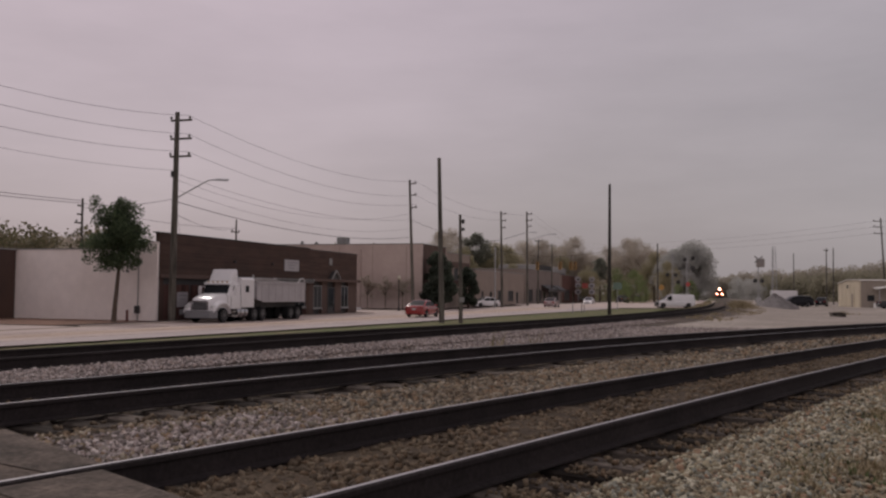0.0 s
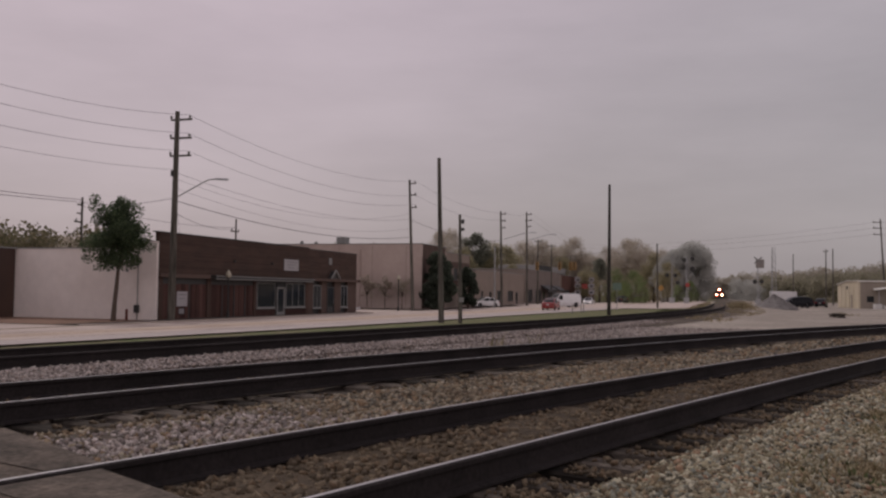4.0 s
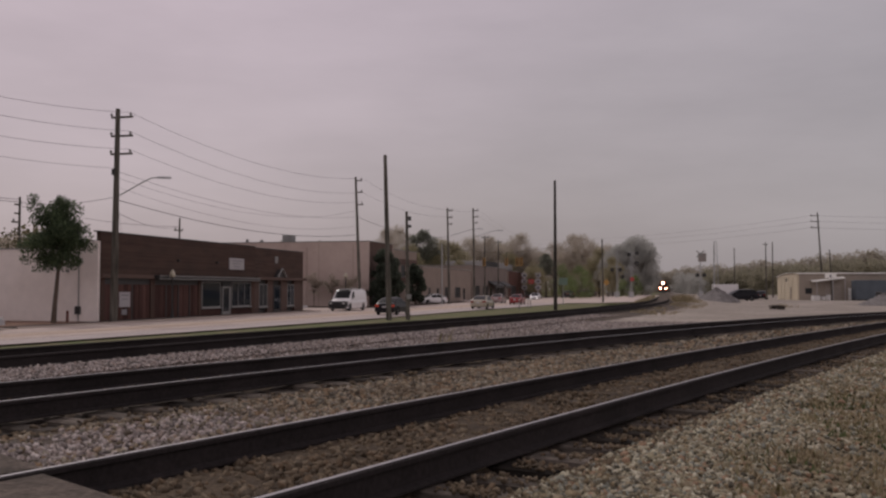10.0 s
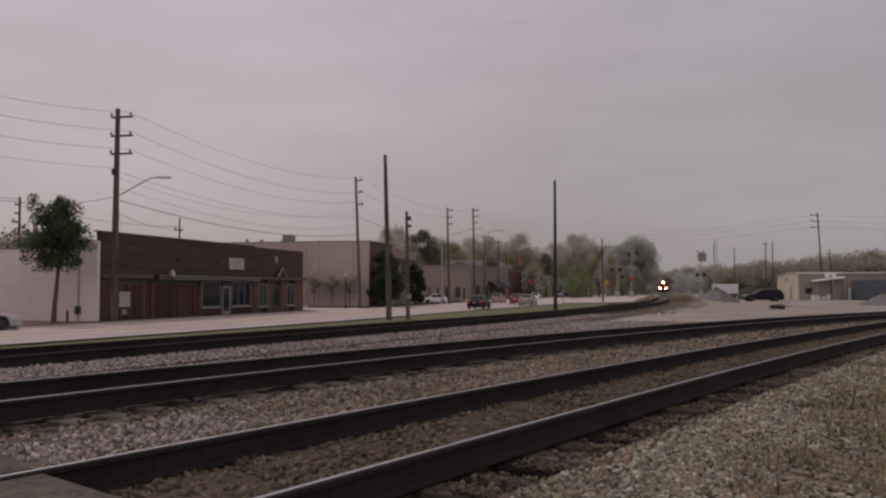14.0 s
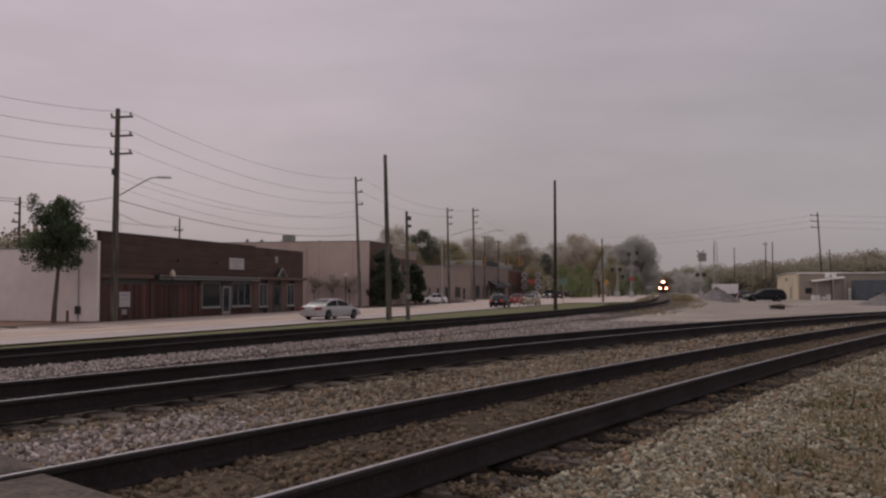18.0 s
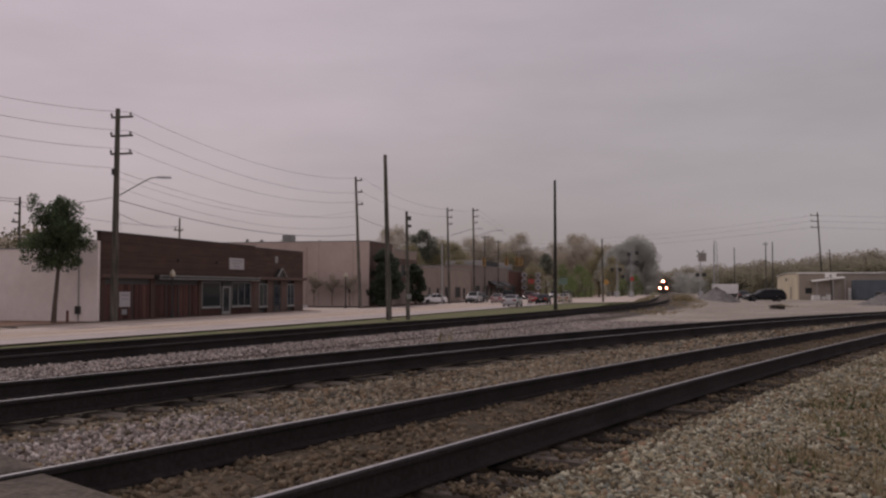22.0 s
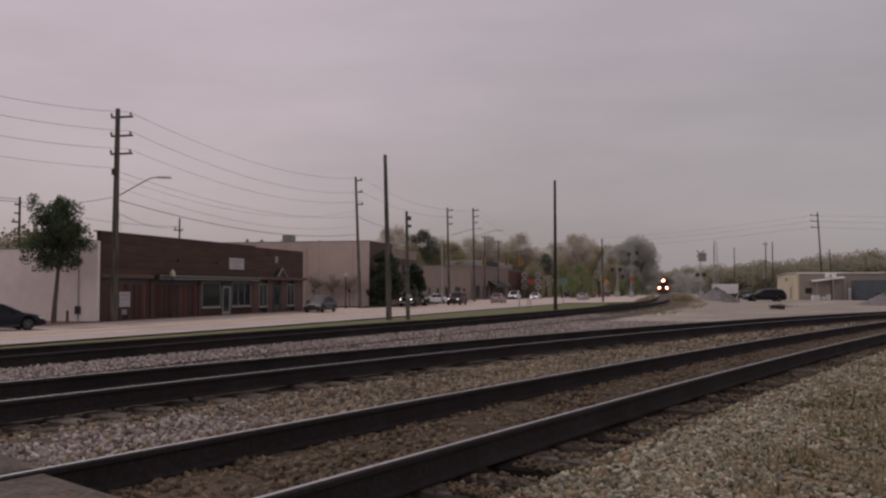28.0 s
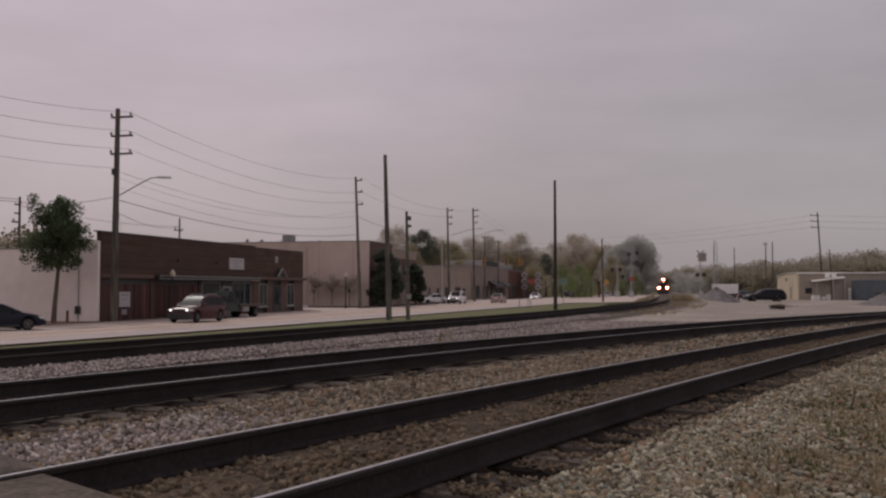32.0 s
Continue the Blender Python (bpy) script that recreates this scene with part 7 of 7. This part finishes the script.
        part("rear_fender", Shape().tube([(6.1, s * 0.95, 0.9), (6.35, s * 0.95, 1.1), (7.2, s * 0.95, 1.15), (8.3, s * 0.95, 1.13), (8.6, s * 0.95, 0.8)], 0.05), DARK_TRIM, t)
    part("windscreen", Shape().rings([[(x, -w, z), (x, -w * 0.5, z + 0.03), (x, w * 0.5, z + 0.03), (x, w, z), (x - 0.05, w, z - 0.06), (x - 0.05, -w, z - 0.06)] for x, w, z in ((11.42, 0.93, 1.97), (11.25, 0.93, 2.24), (11.06, 0.92, 2.56))]), CAR_GLASS, t, "dark windscreen", smooth=True)
    part("grille", Shape().rings([[(x, -w, 0.86), (x, w, 0.86), (x, w * 0.9, z), (x, -w * 0.9, z)] for x, w, z in ((13.1, 0.62, 1.46), (13.3, 0.56, 1.40))]), mat("grille_mesh", (0.10, 0.10, 0.105), 0.45, metal=0.5, vary=0.3, fine=60.0), t, "wide mesh grille")
    part("grille_surround", Shape().box(13.28, 13.32, -0.6, 0.6, 1.40, 1.48, 0.02).box(13.27, 13.31, -0.66, -0.58, 0.84, 1.42).box(13.27, 13.31, 0.58, 0.66, 0.84, 1.42), CHROME, t)
    part("bumper", Shape().rings([[(x, -w, 0.34), (x, w, 0.34), (x, w, 0.82), (x, -w, 0.82)] for x, w in ((12.9, 1.14), (13.35, 1.1), (13.52, 0.9))]), mat("bumper_grey", (0.16, 0.16, 0.17), 0.5, vary=0.15), t, "grey front bumper")
    for k in range(5):
        part("marker_lamp", Shape().box(11.02, 11.12, -0.78 + 0.36 * k, -0.66 + 0.36 * k, 2.70, 2.77), YELLOW, t)
    for x, dual in ((1.15, True), (2.35, True), (6.75, True), (8.0, True), (12.1, False)):
        for s in (-1, 1):
            add_wheel(t, x, s * 1.17, 0.5, 0.27, TRUCK_RIM, 22, dual, 8)
    t.scale = (0.96, 0.96, 0.96)
    return t


def flatbed_truck():
    t = thing("flatbed_truck", Matrix(), "dark green flatbed truck with a low bed", "truck")
    G = paint("flatbed_green", (0.02, 0.026, 0.024), 0.35)
    part("cab", Shape().rings([[(0.9, -0.95, 0.5), (0.9, 0.95, 0.5), (0.9, 0.85, 1.2), (0.9, -0.85, 1.2)], [(1.0, -0.97, 0.5), (1.0, 0.97, 0.5), (1.15, 0.75, 1.95), (1.15, -0.75, 1.95)],
                              [(2.3, -0.97, 0.5), (2.3, 0.97, 0.5), (2.0, 0.75, 1.98), (2.0, -0.75, 1.98)], [(2.75, -0.95, 0.5), (2.75, 0.95, 0.5), (2.75, 0.86, 1.15), (2.75, -0.86, 1.15)]]), G, t)
    part("hood", Shape().rings([[(2.7, -0.95, 0.45), (2.7, 0.95, 0.45), (2.7, 0.88, 1.18), (2.7, -0.88, 1.18)], [(3.7, -0.93, 0.45), (3.7, 0.93, 0.45), (3.7, 0.85, 1.08), (3.7, -0.85, 1.08)], [(3.9, -0.88, 0.5), (3.9, 0.88, 0.5), (3.88, 0.8, 1.0), (3.88, -0.8, 1.0)]]), G, t)
    part("windscreen", Shape().plate([(2.74, -0.8, 1.18), (2.74, 0.8, 1.18), (2.06, 0.68, 1.9), (2.06, -0.68, 1.9)], 0.015), CAR_GLASS, t)
    for s in (-1, 1):
        q = [(1.2, s * 0.925, 1.15), (2.45, s * 0.93, 1.15), (1.98, s * 0.79, 1.88), (1.25, s * 0.79, 1.88)]
        part("side_window", Shape().plate(q if s < 0 else q[::-1], 0.012), CAR_GLASS, t)
        part("headlight", Shape().box(3.8, 3.93, s * 0.68 - 0.08, s * 0.68 + 0.08, 0.82, 0.93, 0.02), HEAD_LIT, t, "lit headlight")
        part("mirror", Shape().box(2.2, 2.3, s * 1.12 - 0.1, s * 1.12 + 0.1, 1.2, 1.5), DARK_TRIM, t)
        for x in (-1.9, 2.95):
            add_wheel(t, x, s * 1.0, 0.39, 0.25, ALLOY, 18, x < 0)
        part("headboard_post", Shape().box(0.7, 0.78, s * 0.9 - 0.05, s * 0.9 + 0.05, 0.95, 2.0), DARK_TRIM, t)
    part("bumper", Shape().box(3.85, 4.05, -0.95, 0.95, 0.4, 0.65, 0.04), STEEL, t)
    part("bed", Shape().box(-3.4, 0.85, -1.1, 1.1, 0.82, 0.96), mat("bed_boards", (0.09, 0.075, 0.06), 0.8, vary=0.25), t, "worn flat bed")
    part("headboard", Shape().box(0.72, 0.76, -0.85, 0.85, 1.5, 1.95), DARK_TRIM, t)
    part("frame", Shape().box(-3.3, 3.6, -0.45, 0.45, 0.55, 0.815), DARK_TRIM, t)
    part("tool_box", Shape().box(-0.6, 0.4, -1.05, -0.6, 0.45, 0.8, 0.02).box(-0.6, 0.4, 0.6, 1.05, 0.45, 0.8, 0.02), GREY_TRIM, t)
    for s in (-1, 1):
        part("tail_lamp", Shape().box(-3.44, -3.4, s * 0.9 - 0.1, s * 0.9 + 0.1, 0.8, 0.9), TAIL_LENS, t)
    return t


LAMP_HALO = mat("amber_lamp_halo", (1.0, 0.16, 0.07), 0.3, emit=3.0, bump=0.0)


def locomotive():
    """Nose at the origin, x forward, wheels on the rail."""
    t = thing("locomotive", Matrix(), "dark diesel locomotive with lit headlights on the back track", "locomotive")
    D = mat("locomotive_dark", (0.03, 0.03, 0.034), 0.55, vary=0.2, scale=0.7)
    S = mat("locomotive_stripe", (0.16, 0.13, 0.06), 0.55, vary=0.2, scale=0.7)
    part("nose", Shape().box(-1.9, -0.5, -0.85, 0.85, 1.35, 3.35, 0.12), D, t, "short dark nose")
    part("cab", Shape().box(-4.4, -1.9, -1.5, 1.5, 1.35, 4.25, 0.15), D, t, "wide cab")
    part("cab_roof", Shape().box(-4.5, -1.8, -1.35, 1.35, 4.25, 4.45, 0.1), D, t)
    part("hood", Shape().box(-19.5, -4.4, -0.95, 0.95, 1.35, 4.2, 0.1), D, t, "long engine hood")
    part("radiator", Shape().box(-18.5, -14.5, -1.4, 1.4, 3.6, 4.5, 0.1), D, t)
    part("deck", Shape().box(-20.2, 0.0, -1.5, 1.5, 1.15, 1.35), S, t, "striped walkway edge")
    part("pilot", Shape().rings([[(-0.2, -1.45, 0.3), (-0.2, 1.45, 0.3), (-0.2, 1.5, 1.15), (-0.2, -1.5, 1.15)], [(0.25, -1.2, 0.18), (0.25, 1.2, 0.18), (0.1, 1.45, 1.1), (0.1, -1.45, 1.1)]]), D, t, "snow-plough pilot")
    part("coupler", Shape().box(0.1, 0.75, -0.18, 0.18, 0.75, 1.05, 0.05), DARK_TRIM, t)
    for s in (-1, 1):
        part("cab_window", Shape().box(-1.88, -1.86, s * 0.85 - 0.45, s * 0.85 + 0.45, 3.35, 4.0), GLASS, t)
        part("headlight", Shape().disc((-1.84, s * 0.2, 4.12), 0.2, 0.12, "x", 14), LOCO_LIT, t, "lit twin headlight")
        part("headlight_rim", Shape().disc((-1.87, s * 0.2, 4.12), 0.46, 0.1, "x", 16), LAMP_HALO, t, "glowing disc for the lamp's amber halo")
        part("ditch_light", Shape().disc((-0.05, s * 1.1, 1.85), 0.22, 0.12, "x", 14), LOCO_LIT, t, "lit ditch light")
        part("ditch_light_rim", Shape().disc((-0.09, s * 1.1, 1.85), 0.46, 0.1, "x", 16), LAMP_HALO, t, "glowing disc for the lamp's amber halo")
        part("ditch_bracket", Shape().box(-0.3, -0.12, s * 1.15 - 0.1, s * 1.15 + 0.1, 1.35, 2.0), D, t)
        part("handrail", Shape().rod((-0.1, s * 1.42, 2.25), (-1.9, s * 1.42, 2.25), 0.03).rod((-4.5, s * 1.42, 2.25), (-19.8, s * 1.42, 2.25), 0.03), STEEL, t)
        part("step_well", Shape().box(-0.9, -0.2, s * 1.3 - 0.2, s * 1.3 + 0.2, 0.35, 1.15), D, t)
        for c in (-4.6, -15.6):
            part("truck_frame", Shape().box(c - 2.0, c + 2.0, s * 1.15 - 0.1, s * 1.15 + 0.1, 0.4, 0.95), D, t)
            for k in (-1.6, 0, 1.6):
                part("wheel", Shape().disc((c + k, s * 0.76, 0.51), 0.51, 0.14, "y", 18), STEEL, t)
    part("fuel_tank", Shape().box(-12.3, -7.9, -1.2, 1.2, 0.35, 1.1, 0.1), D, t)
    part("horn", Shape().rod((-3.4, 0, 4.45), (-2.7, 0, 4.62), 0.05, 0.12), STEEL, t)
    part("number_board", Shape().box(-1.88, -1.855, -0.9, -0.45, 4.05, 4.2).box(-1.88, -1.855, 0.45, 0.9, 4.05, 4.2), PALE_TRIM, t)
    return t


BLACK_PAINT, SILVER, GOLD = paint("black_paint", (0.01, 0.01, 0.013), 0.3), paint("silver_paint", (0.33, 0.325, 0.335), 0.35), paint("gold_beige_paint", (0.33, 0.29, 0.22))
RED_PAINT, GREY_PAINT, WHITE_PAINT, MAROON = paint("red_paint", (0.24, 0.022, 0.022)), paint("grey_paint", (0.05, 0.05, 0.053)), paint("white_paint", (0.66, 0.64, 0.65)), paint("maroon_paint", (0.06, 0.018, 0.02))

truck = dump_truck()
van = car("cargo_van", "van", 6.0, 2.0, 2.10, WHITE_PAINT, "white cargo van with a roof rack and black bumper", 0.36, 0.62, rack=True)
red_car = car("red_car", "sedan", 4.5, 1.75, 1.43, RED_PAINT, "small red sedan on the street", 0.31)
gold_car = car("beige_sedan", "sedan", 5.15, 1.85, 1.42, GOLD, "pale gold sedan on the street", 0.32)
black_car = car("black_sedan", "sedan", 4.7, 1.82, 1.45, BLACK_PAINT, "glossy black sedan with lit brake lamps", 0.32, tail=TAIL_LIT)
silver_car = car("silver_sedan", "sedan", 5.15, 1.86, 1.43, SILVER, "silver sedan pulling out into the street", 0.32)
silver_suv = car("silver_suv", "suv", 4.75, 1.82, 1.72, SILVER, "silver sport utility car with dark glass", 0.35)
grey_car = car("grey_hatchback", "hatch", 4.55, 1.78, 1.5, GREY_PAINT, "dark grey hatchback with a rounded roof", 0.31, 0.58)
red_suv = car("maroon_suv", "suv", 4.7, 1.85, 1.75, MAROON, "maroon sport utility car with lit headlights", 0.36, 0.6, lit=True)
waiting_car = car("dark_blue_sedan", "sedan", 4.8, 1.8, 1.42, paint("dark_blue_paint", (0.012, 0.014, 0.022), 0.3), "dark blue-black sedan waiting at the kerb", 0.32)
white_pickup = car("white_suv", "suv", 4.9, 1.9, 1.8, WHITE_PAINT, "white sport utility car approaching with lit headlights", 0.36, lit=True)
flatbed = flatbed_truck()
train = locomotive()
yard_pickup = car("dark_pickup", "pickup", 5.4, 1.95, 1.8, GREY_PAINT, "dark grey pickup driving past the warehouse", 0.38)
yard_suv = car("black_suv", "suv", 5.6, 2.0, 1.7, BLACK_PAINT, "large black sport utility car backing in the lot", 0.38)

# standing cars
for ob, m in ((car("pale_sedan", "sedan", 4.6, 1.78, 1.45, paint("pale_rose_paint", (0.30, 0.215, 0.21)), "pale rose-grey sedan standing at the crossing", 0.31), street(143.0, 28.2)),
              (car("white_sedan", "sedan", 4.7, 1.8, 1.45, WHITE_PAINT, "white sedan standing with lit headlights", 0.31, lit=True), street(178.0, 28.0, 0, 180)),
              (car("white_hatchback", "hatch", 4.4, 1.78, 1.5, WHITE_PAINT, "white hatchback parked beside evergreen trees", 0.31), street(133.0, 36.0, 0, 140)),
              (car("dark_parked_car", "sedan", 4.6, 1.8, 1.45, GREY_PAINT, "dark sedan parked in the lot", 0.31), pose(49.9, 158, 0.3, 0, 0, 74)),
              (car("dark_parked_car", "hatch", 4.3, 1.76, 1.5, BLACK_PAINT, "dark hatchback parked in the lot", 0.31), pose(53.6, 160, 0.3, 0, 0, 66)),
              (car("far_red_car", "hatch", 4.3, 1.76, 1.5, MAROON, "maroon hatchback beyond the crossing", 0.31), pose(28.0, 195, 0.36, 0, 0, 100)),
              (car("far_grey_car", "sedan", 4.6, 1.78, 1.45, GREY_PAINT, "grey sedan beyond the crossing", 0.31), pose(25.0, 190, 0.31, 0, 0, 95))):
    ob.matrix_world = m
bt = thing("white_box_truck", pose(51.0, 172, 0.3, 0, 0, 175), "white box trailer behind the gravel heap", "trailer")
part("box", Shape().box(-2.1, 2.1, -1.2, 1.2, 0.9, 2.6, 0.05), WHITE_PAINT, bt)
part("bed", Shape().box(-2.0, 2.0, -0.9, 0.9, 0.7, 0.898), DARK_TRIM, bt)
for x in (-1.4, -0.4, 1.5):
    for s in (-1, 1):
        add_wheel(bt, x, s * 1.1, 0.45, 0.25, TRUCK_RIM)


# ---- movement ----
def drive(ob, rows, side=1, roll=None):
    """rows of (seconds, u, v[, turn from the street's heading]); side -1: towards the camera; roll: the stretch over which the wheels are seen to turn."""
    out = []
    for r in rows:
        turn = r[3] if len(r) > 3 else (0 if side > 0 else 180)
        out.append((r[0], street(r[1], r[2], 0.02, turn)))
    walk(ob, out)
    if roll:
        spin(ob, rows, *roll)


def spin(ob, rows, t0, t1):
    """Turns the wheels of a vehicle over the stretch t0 to t1 by the way that it covers; rows of (seconds, metres along the street)."""
    ts = [frame_no / FPS for frame_no in range(round(t0 * FPS), round(t1 * FPS) + 1)]
    way = np.abs(np.diff(np.interp(ts, [r[0] for r in rows], [r[1] for r in rows])))
    for wh in [o for o in ob.children if o.name.startswith("wheel")]:
        r = wh.location.z
        turn = np.concatenate([[0], np.cumsum(np.minimum(np.degrees(way / r / ob.scale.x), 80))])
        at_axle = tuple(wh.location)
        path = [(t, pose(*at_axle, 0, float(a), 0)) for t, a in zip(ts, turn)]
        if t0 > 0:
            path.insert(0, (0, pose(*at_axle)))
        if t1 < 32:
            path.append((32, path[-1][1]))
        walk(wh, path)


def motions():
    drive(truck, [(0, 65.5, 33), (0.5, 59.7, 33), (1, 53.6, 33), (1.5, 47.4, 33), (2, 40.8, 33), (2.5, 34.2, 33), (4, 13.5, 33), (8, -42, 33), (32, -60, 33)], -1, roll=(0, 2.6))
    walk(van, [(0, pose(28.0, 151, STREET_Z + 0.04, 0, 0, 182)), (0.5, pose(26.4, 150.9, STREET_Z + 0.04, 0, 0, 182)), (1, pose(24.6, 150.8, STREET_Z + 0.04, 0, 0, 183)), (1.5, pose(22.8, 150.7, STREET_Z + 0.04, 0, 0, 184)),
               (2, pose(20.5, 150.5, STREET_Z + 0.04, 0, 0, 186)), (2.5, pose(17.9, 150, STREET_Z + 0.04, 0, 0, 190)), (3, pose(15.2, 149.2, STREET_Z + 0.04, 0, 0, 196)), (3.5, pose(12.6, 148.2, STREET_Z + 0.04, 0, 0, 204)),
               (6, street(138.8, 32.2, 0.02, 172)), (7, street(128.4, 32.4, 0.02, 180))] +
         [(t, street(u, v, 0.02, 180)) for t, u, v in ((8, 116.9, 32.7), (9, 104.3, 32.9), (9.5, 96.9, 32.9), (10, 89.4, 32.9), (10.5, 81, 32.9), (11, 72.7, 32.9), (11.5, 65.4, 32.9), (12, 58.2, 32.9), (12.5, 50.7, 32.9), (13, 43.5, 32.9), (13.5, 36.3, 32.9), (15, 12, 32.9), (20, -50, 32.9), (32, -55, 32.9))])
    spin(van, [(9, 0), (13.6, 69)], 9.5, 13.6)
    drive(red_car, [(0, 76.5, 26.2), (0.5, 83.4, 25.9), (1, 90.4, 25.6), (1.5, 96.5, 25.3), (2, 102.5, 24.9), (2.5, 107.8, 24.6), (3, 112.5, 24.4), (3.5, 116.9, 24.1), (6, 129.2, 23.4),
                    (9, 131.7, 23.3), (20.5, 132.5, 23.3), (21.5, 139.5, 23), (22.5, 150.0, 22.6), (23, 155.5, 22.4), (24, 164.3, 22.2), (27, 198, 21), (32, 250, 20)], roll=(0, 3))
    drive(gold_car, [(0, -28, 27), (3, 10, 26.4), (5.5, 46.7, 24.8, -3), (6, 54.3, 24.2, -6), (6.5, 60.9, 23.7, -6), (7, 66.4, 23.4), (7.5, 72.6, 23.1), (8, 78.9, 22.9), (8.5, 84.8, 22.7), (9, 90.6, 22.5), (9.5, 96.9, 22.1), (10, 102.1, 21.9), (10.5, 105, 21.6), (11, 108.8, 21.4), (12, 115.6, 21), (13, 120.4, 20.7), (14.5, 124.7, 20.4), (16.5, 126.2, 20.4), (19.5, 126.9, 20.3), (20, 130.5, 20.1), (21, 142.8, 19.7), (22, 153, 19.3), (25, 190, 18), (32, 270, 17)], roll=(5.3, 10))
    drive(black_car, [(0, -40, 27), (5, 16, 26.5), (6.5, 34.2, 26.6, -3), (7, 40.6, 26.3, -4), (7.5, 47.4, 25.9, -4), (8, 53.9, 25.7), (8.5, 59.9, 25.4), (9, 65.4, 24.8), (9.5, 70.9, 24.2), (10, 76, 24), (10.5, 80.7, 23.6), (11, 84.6, 23.4), (11.5, 88, 23.1), (12, 90.9, 22.8), (12.5, 93.8, 22.4), (13, 95.8, 22.1), (14, 100.2, 21.9), (14.5, 102.6, 21.7), (16.5, 108.7, 21.4), (20, 109.5, 21.3), (20.5, 111.1, 21.2), (21, 117.7, 20.8), (21.5, 126.5, 20.3), (22.5, 140.4, 19.8), (25, 172, 18.6), (32, 260, 17)], roll=(6.5, 12.5))
    drive(silver_car, [(0, 20, 44, -50), (8, 30, 40, -50), (10.2, 40.3, 36.1, -38), (13.5, 40.4, 36, -38), (14, 40.8, 35.7, -38), (14.5, 42.1, 34.8, -37), (15.5, 45.9, 32.2, -34), (16.5, 50.2, 29.6, -34), (17, 54.1, 27.9, -31), (17.5, 58.5, 26.2, -24), (18, 62.9, 24.4, -14), (18.5, 69.2, 23.5, -4), (19, 75.8, 22.9), (19.5, 82.2, 22.8), (20, 88.1, 22.5), (20.5, 94.2, 22.2), (21, 101, 21.8), (21.5, 108.5, 21.4), (22, 115.4, 21), (22.5, 121.1, 20.6), (23, 126.2, 20.4), (23.5, 131.5, 20.1), (24, 136.4, 19.9), (25, 144, 19.7), (28, 172, 18.5), (32, 215, 17.5)], roll=(14, 20))
    drive(silver_suv, [(0, 330, 29), (10, 260, 30), (17, 205, 31), (20, 172, 31.5), (21, 158.5, 31.8), (21.5, 150.8, 32), (22, 143, 32.1), (22.5, 134.7, 32.3), (23, 126.6, 32.5), (23.5, 117.6, 32.6), (24, 107.7, 32.8), (24.5, 97.5, 32.9), (25, 88.2, 32.9), (25.5, 80.1, 32.9), (26.5, 63.3, 32.9), (27.5, 44.6, 32.9), (28, 33.3, 32.9), (28.5, 22.2, 32.9), (32, -45, 32.9)], -1, roll=(24, 28))
    drive(grey_car, [(0, 345, 29), (12, 270, 30), (20, 165, 31.6), (22, 147.5, 32), (23, 141.5, 32.1), (24, 133, 32.4), (25, 123.1, 32.5), (25.5, 117.4, 32.6), (27.5, 87.1, 32.9), (28, 82.1, 32.9), (28.5, 75.2, 32.9), (29, 68.7, 32.9), (29.5, 62, 32.9), (30, 55.6, 32.9), (30.5, 49.2, 32.9), (31, 42.3, 32.9), (32, 26.7, 32.9)], -1, roll=(27, 32))
    drive(flatbed, [(0, 360, 29), (15, 250, 30.5), (22, 172, 31.8), (24.5, 148, 32.4), (25.5, 140.5, 32.5), (27.5, 118.5, 33), (28, 113.9, 33.1), (28.5, 108.8, 33.1), (29, 102.6, 33.2), (29.5, 95.6, 33.2), (30, 88.8, 33.2), (30.5, 82.1, 33.2), (31, 75.6, 33.2), (31.5, 70.3, 33.2), (32, 65.3, 33.2)], -1, roll=(29, 32))
    drive(red_suv, [(0, 370, 27), (18, 210, 28), (25, 150, 29.2), (26, 143, 29.4), (27.5, 129.2, 29.7), (28, 123.5, 30), (28.5, 116.5, 30.3), (29, 109.5, 30.6), (29.5, 100.7, 30.8), (30, 91.9, 30.8), (30.5, 83.1, 30.8), (31, 73.9, 30.8), (31.5, 64.9, 30.8), (32, 55.6, 30.8)], -1, roll=(28.5, 32))
    drive(white_pickup, [(0, 380, 28), (12, 300, 29), (20, 235, 30), (28, 174.5, 31.4), (30, 156.6, 31.8), (30.5, 151.2, 31.9), (31, 145.2, 32.1), (31.5, 139.1, 32.2), (32, 132.8, 32.3)], -1)
    drive(waiting_car, [(0, 18, 46, -50), (25, 26, 42, -50), (27.5, 39.6, 35.3, -38), (28, 41.3, 34.4, -36), (29, 41.4, 34.3, -36), (32, 41.3, 34.4, -36)])
    rows = []
    for t, y in ((0, 432), (8, 392), (16, 350), (24, 306), (32, 262)):
        dx = float(back_x(y + 1) - back_x(y - 1)) / 2
        rows.append((t, pose(float(back_x(y)), y, float(back_z(y)), 0, 0, math.degrees(math.atan2(-1, -dx)))))
    walk(train, rows)
    walk(yard_pickup, [(t, pose(x, 137.5, 0.3, 0, 0, 0)) for t, x in ((0, 56.6), (1.5, 57.1), (3, 58.4), (4.5, 61.5), (6, 66.0), (8, 74), (12, 96), (32, 100))])
    walk(yard_suv, [(t, pose(x * 0.905, y * 0.905, float(ground_z(x * 0.905, y * 0.905)), 0, 0, turn)) for t, x, y, turn in ((0, 50.4, 164, 186), (8, 50.5, 164, 186), (9.5, 49.4, 160, 186), (11, 48.4, 152, 184), (13, 48.6, 146, 180),
                                                                                          (16.5, 49.0, 145, 180), (32, 49.0, 145, 180))])


motions()
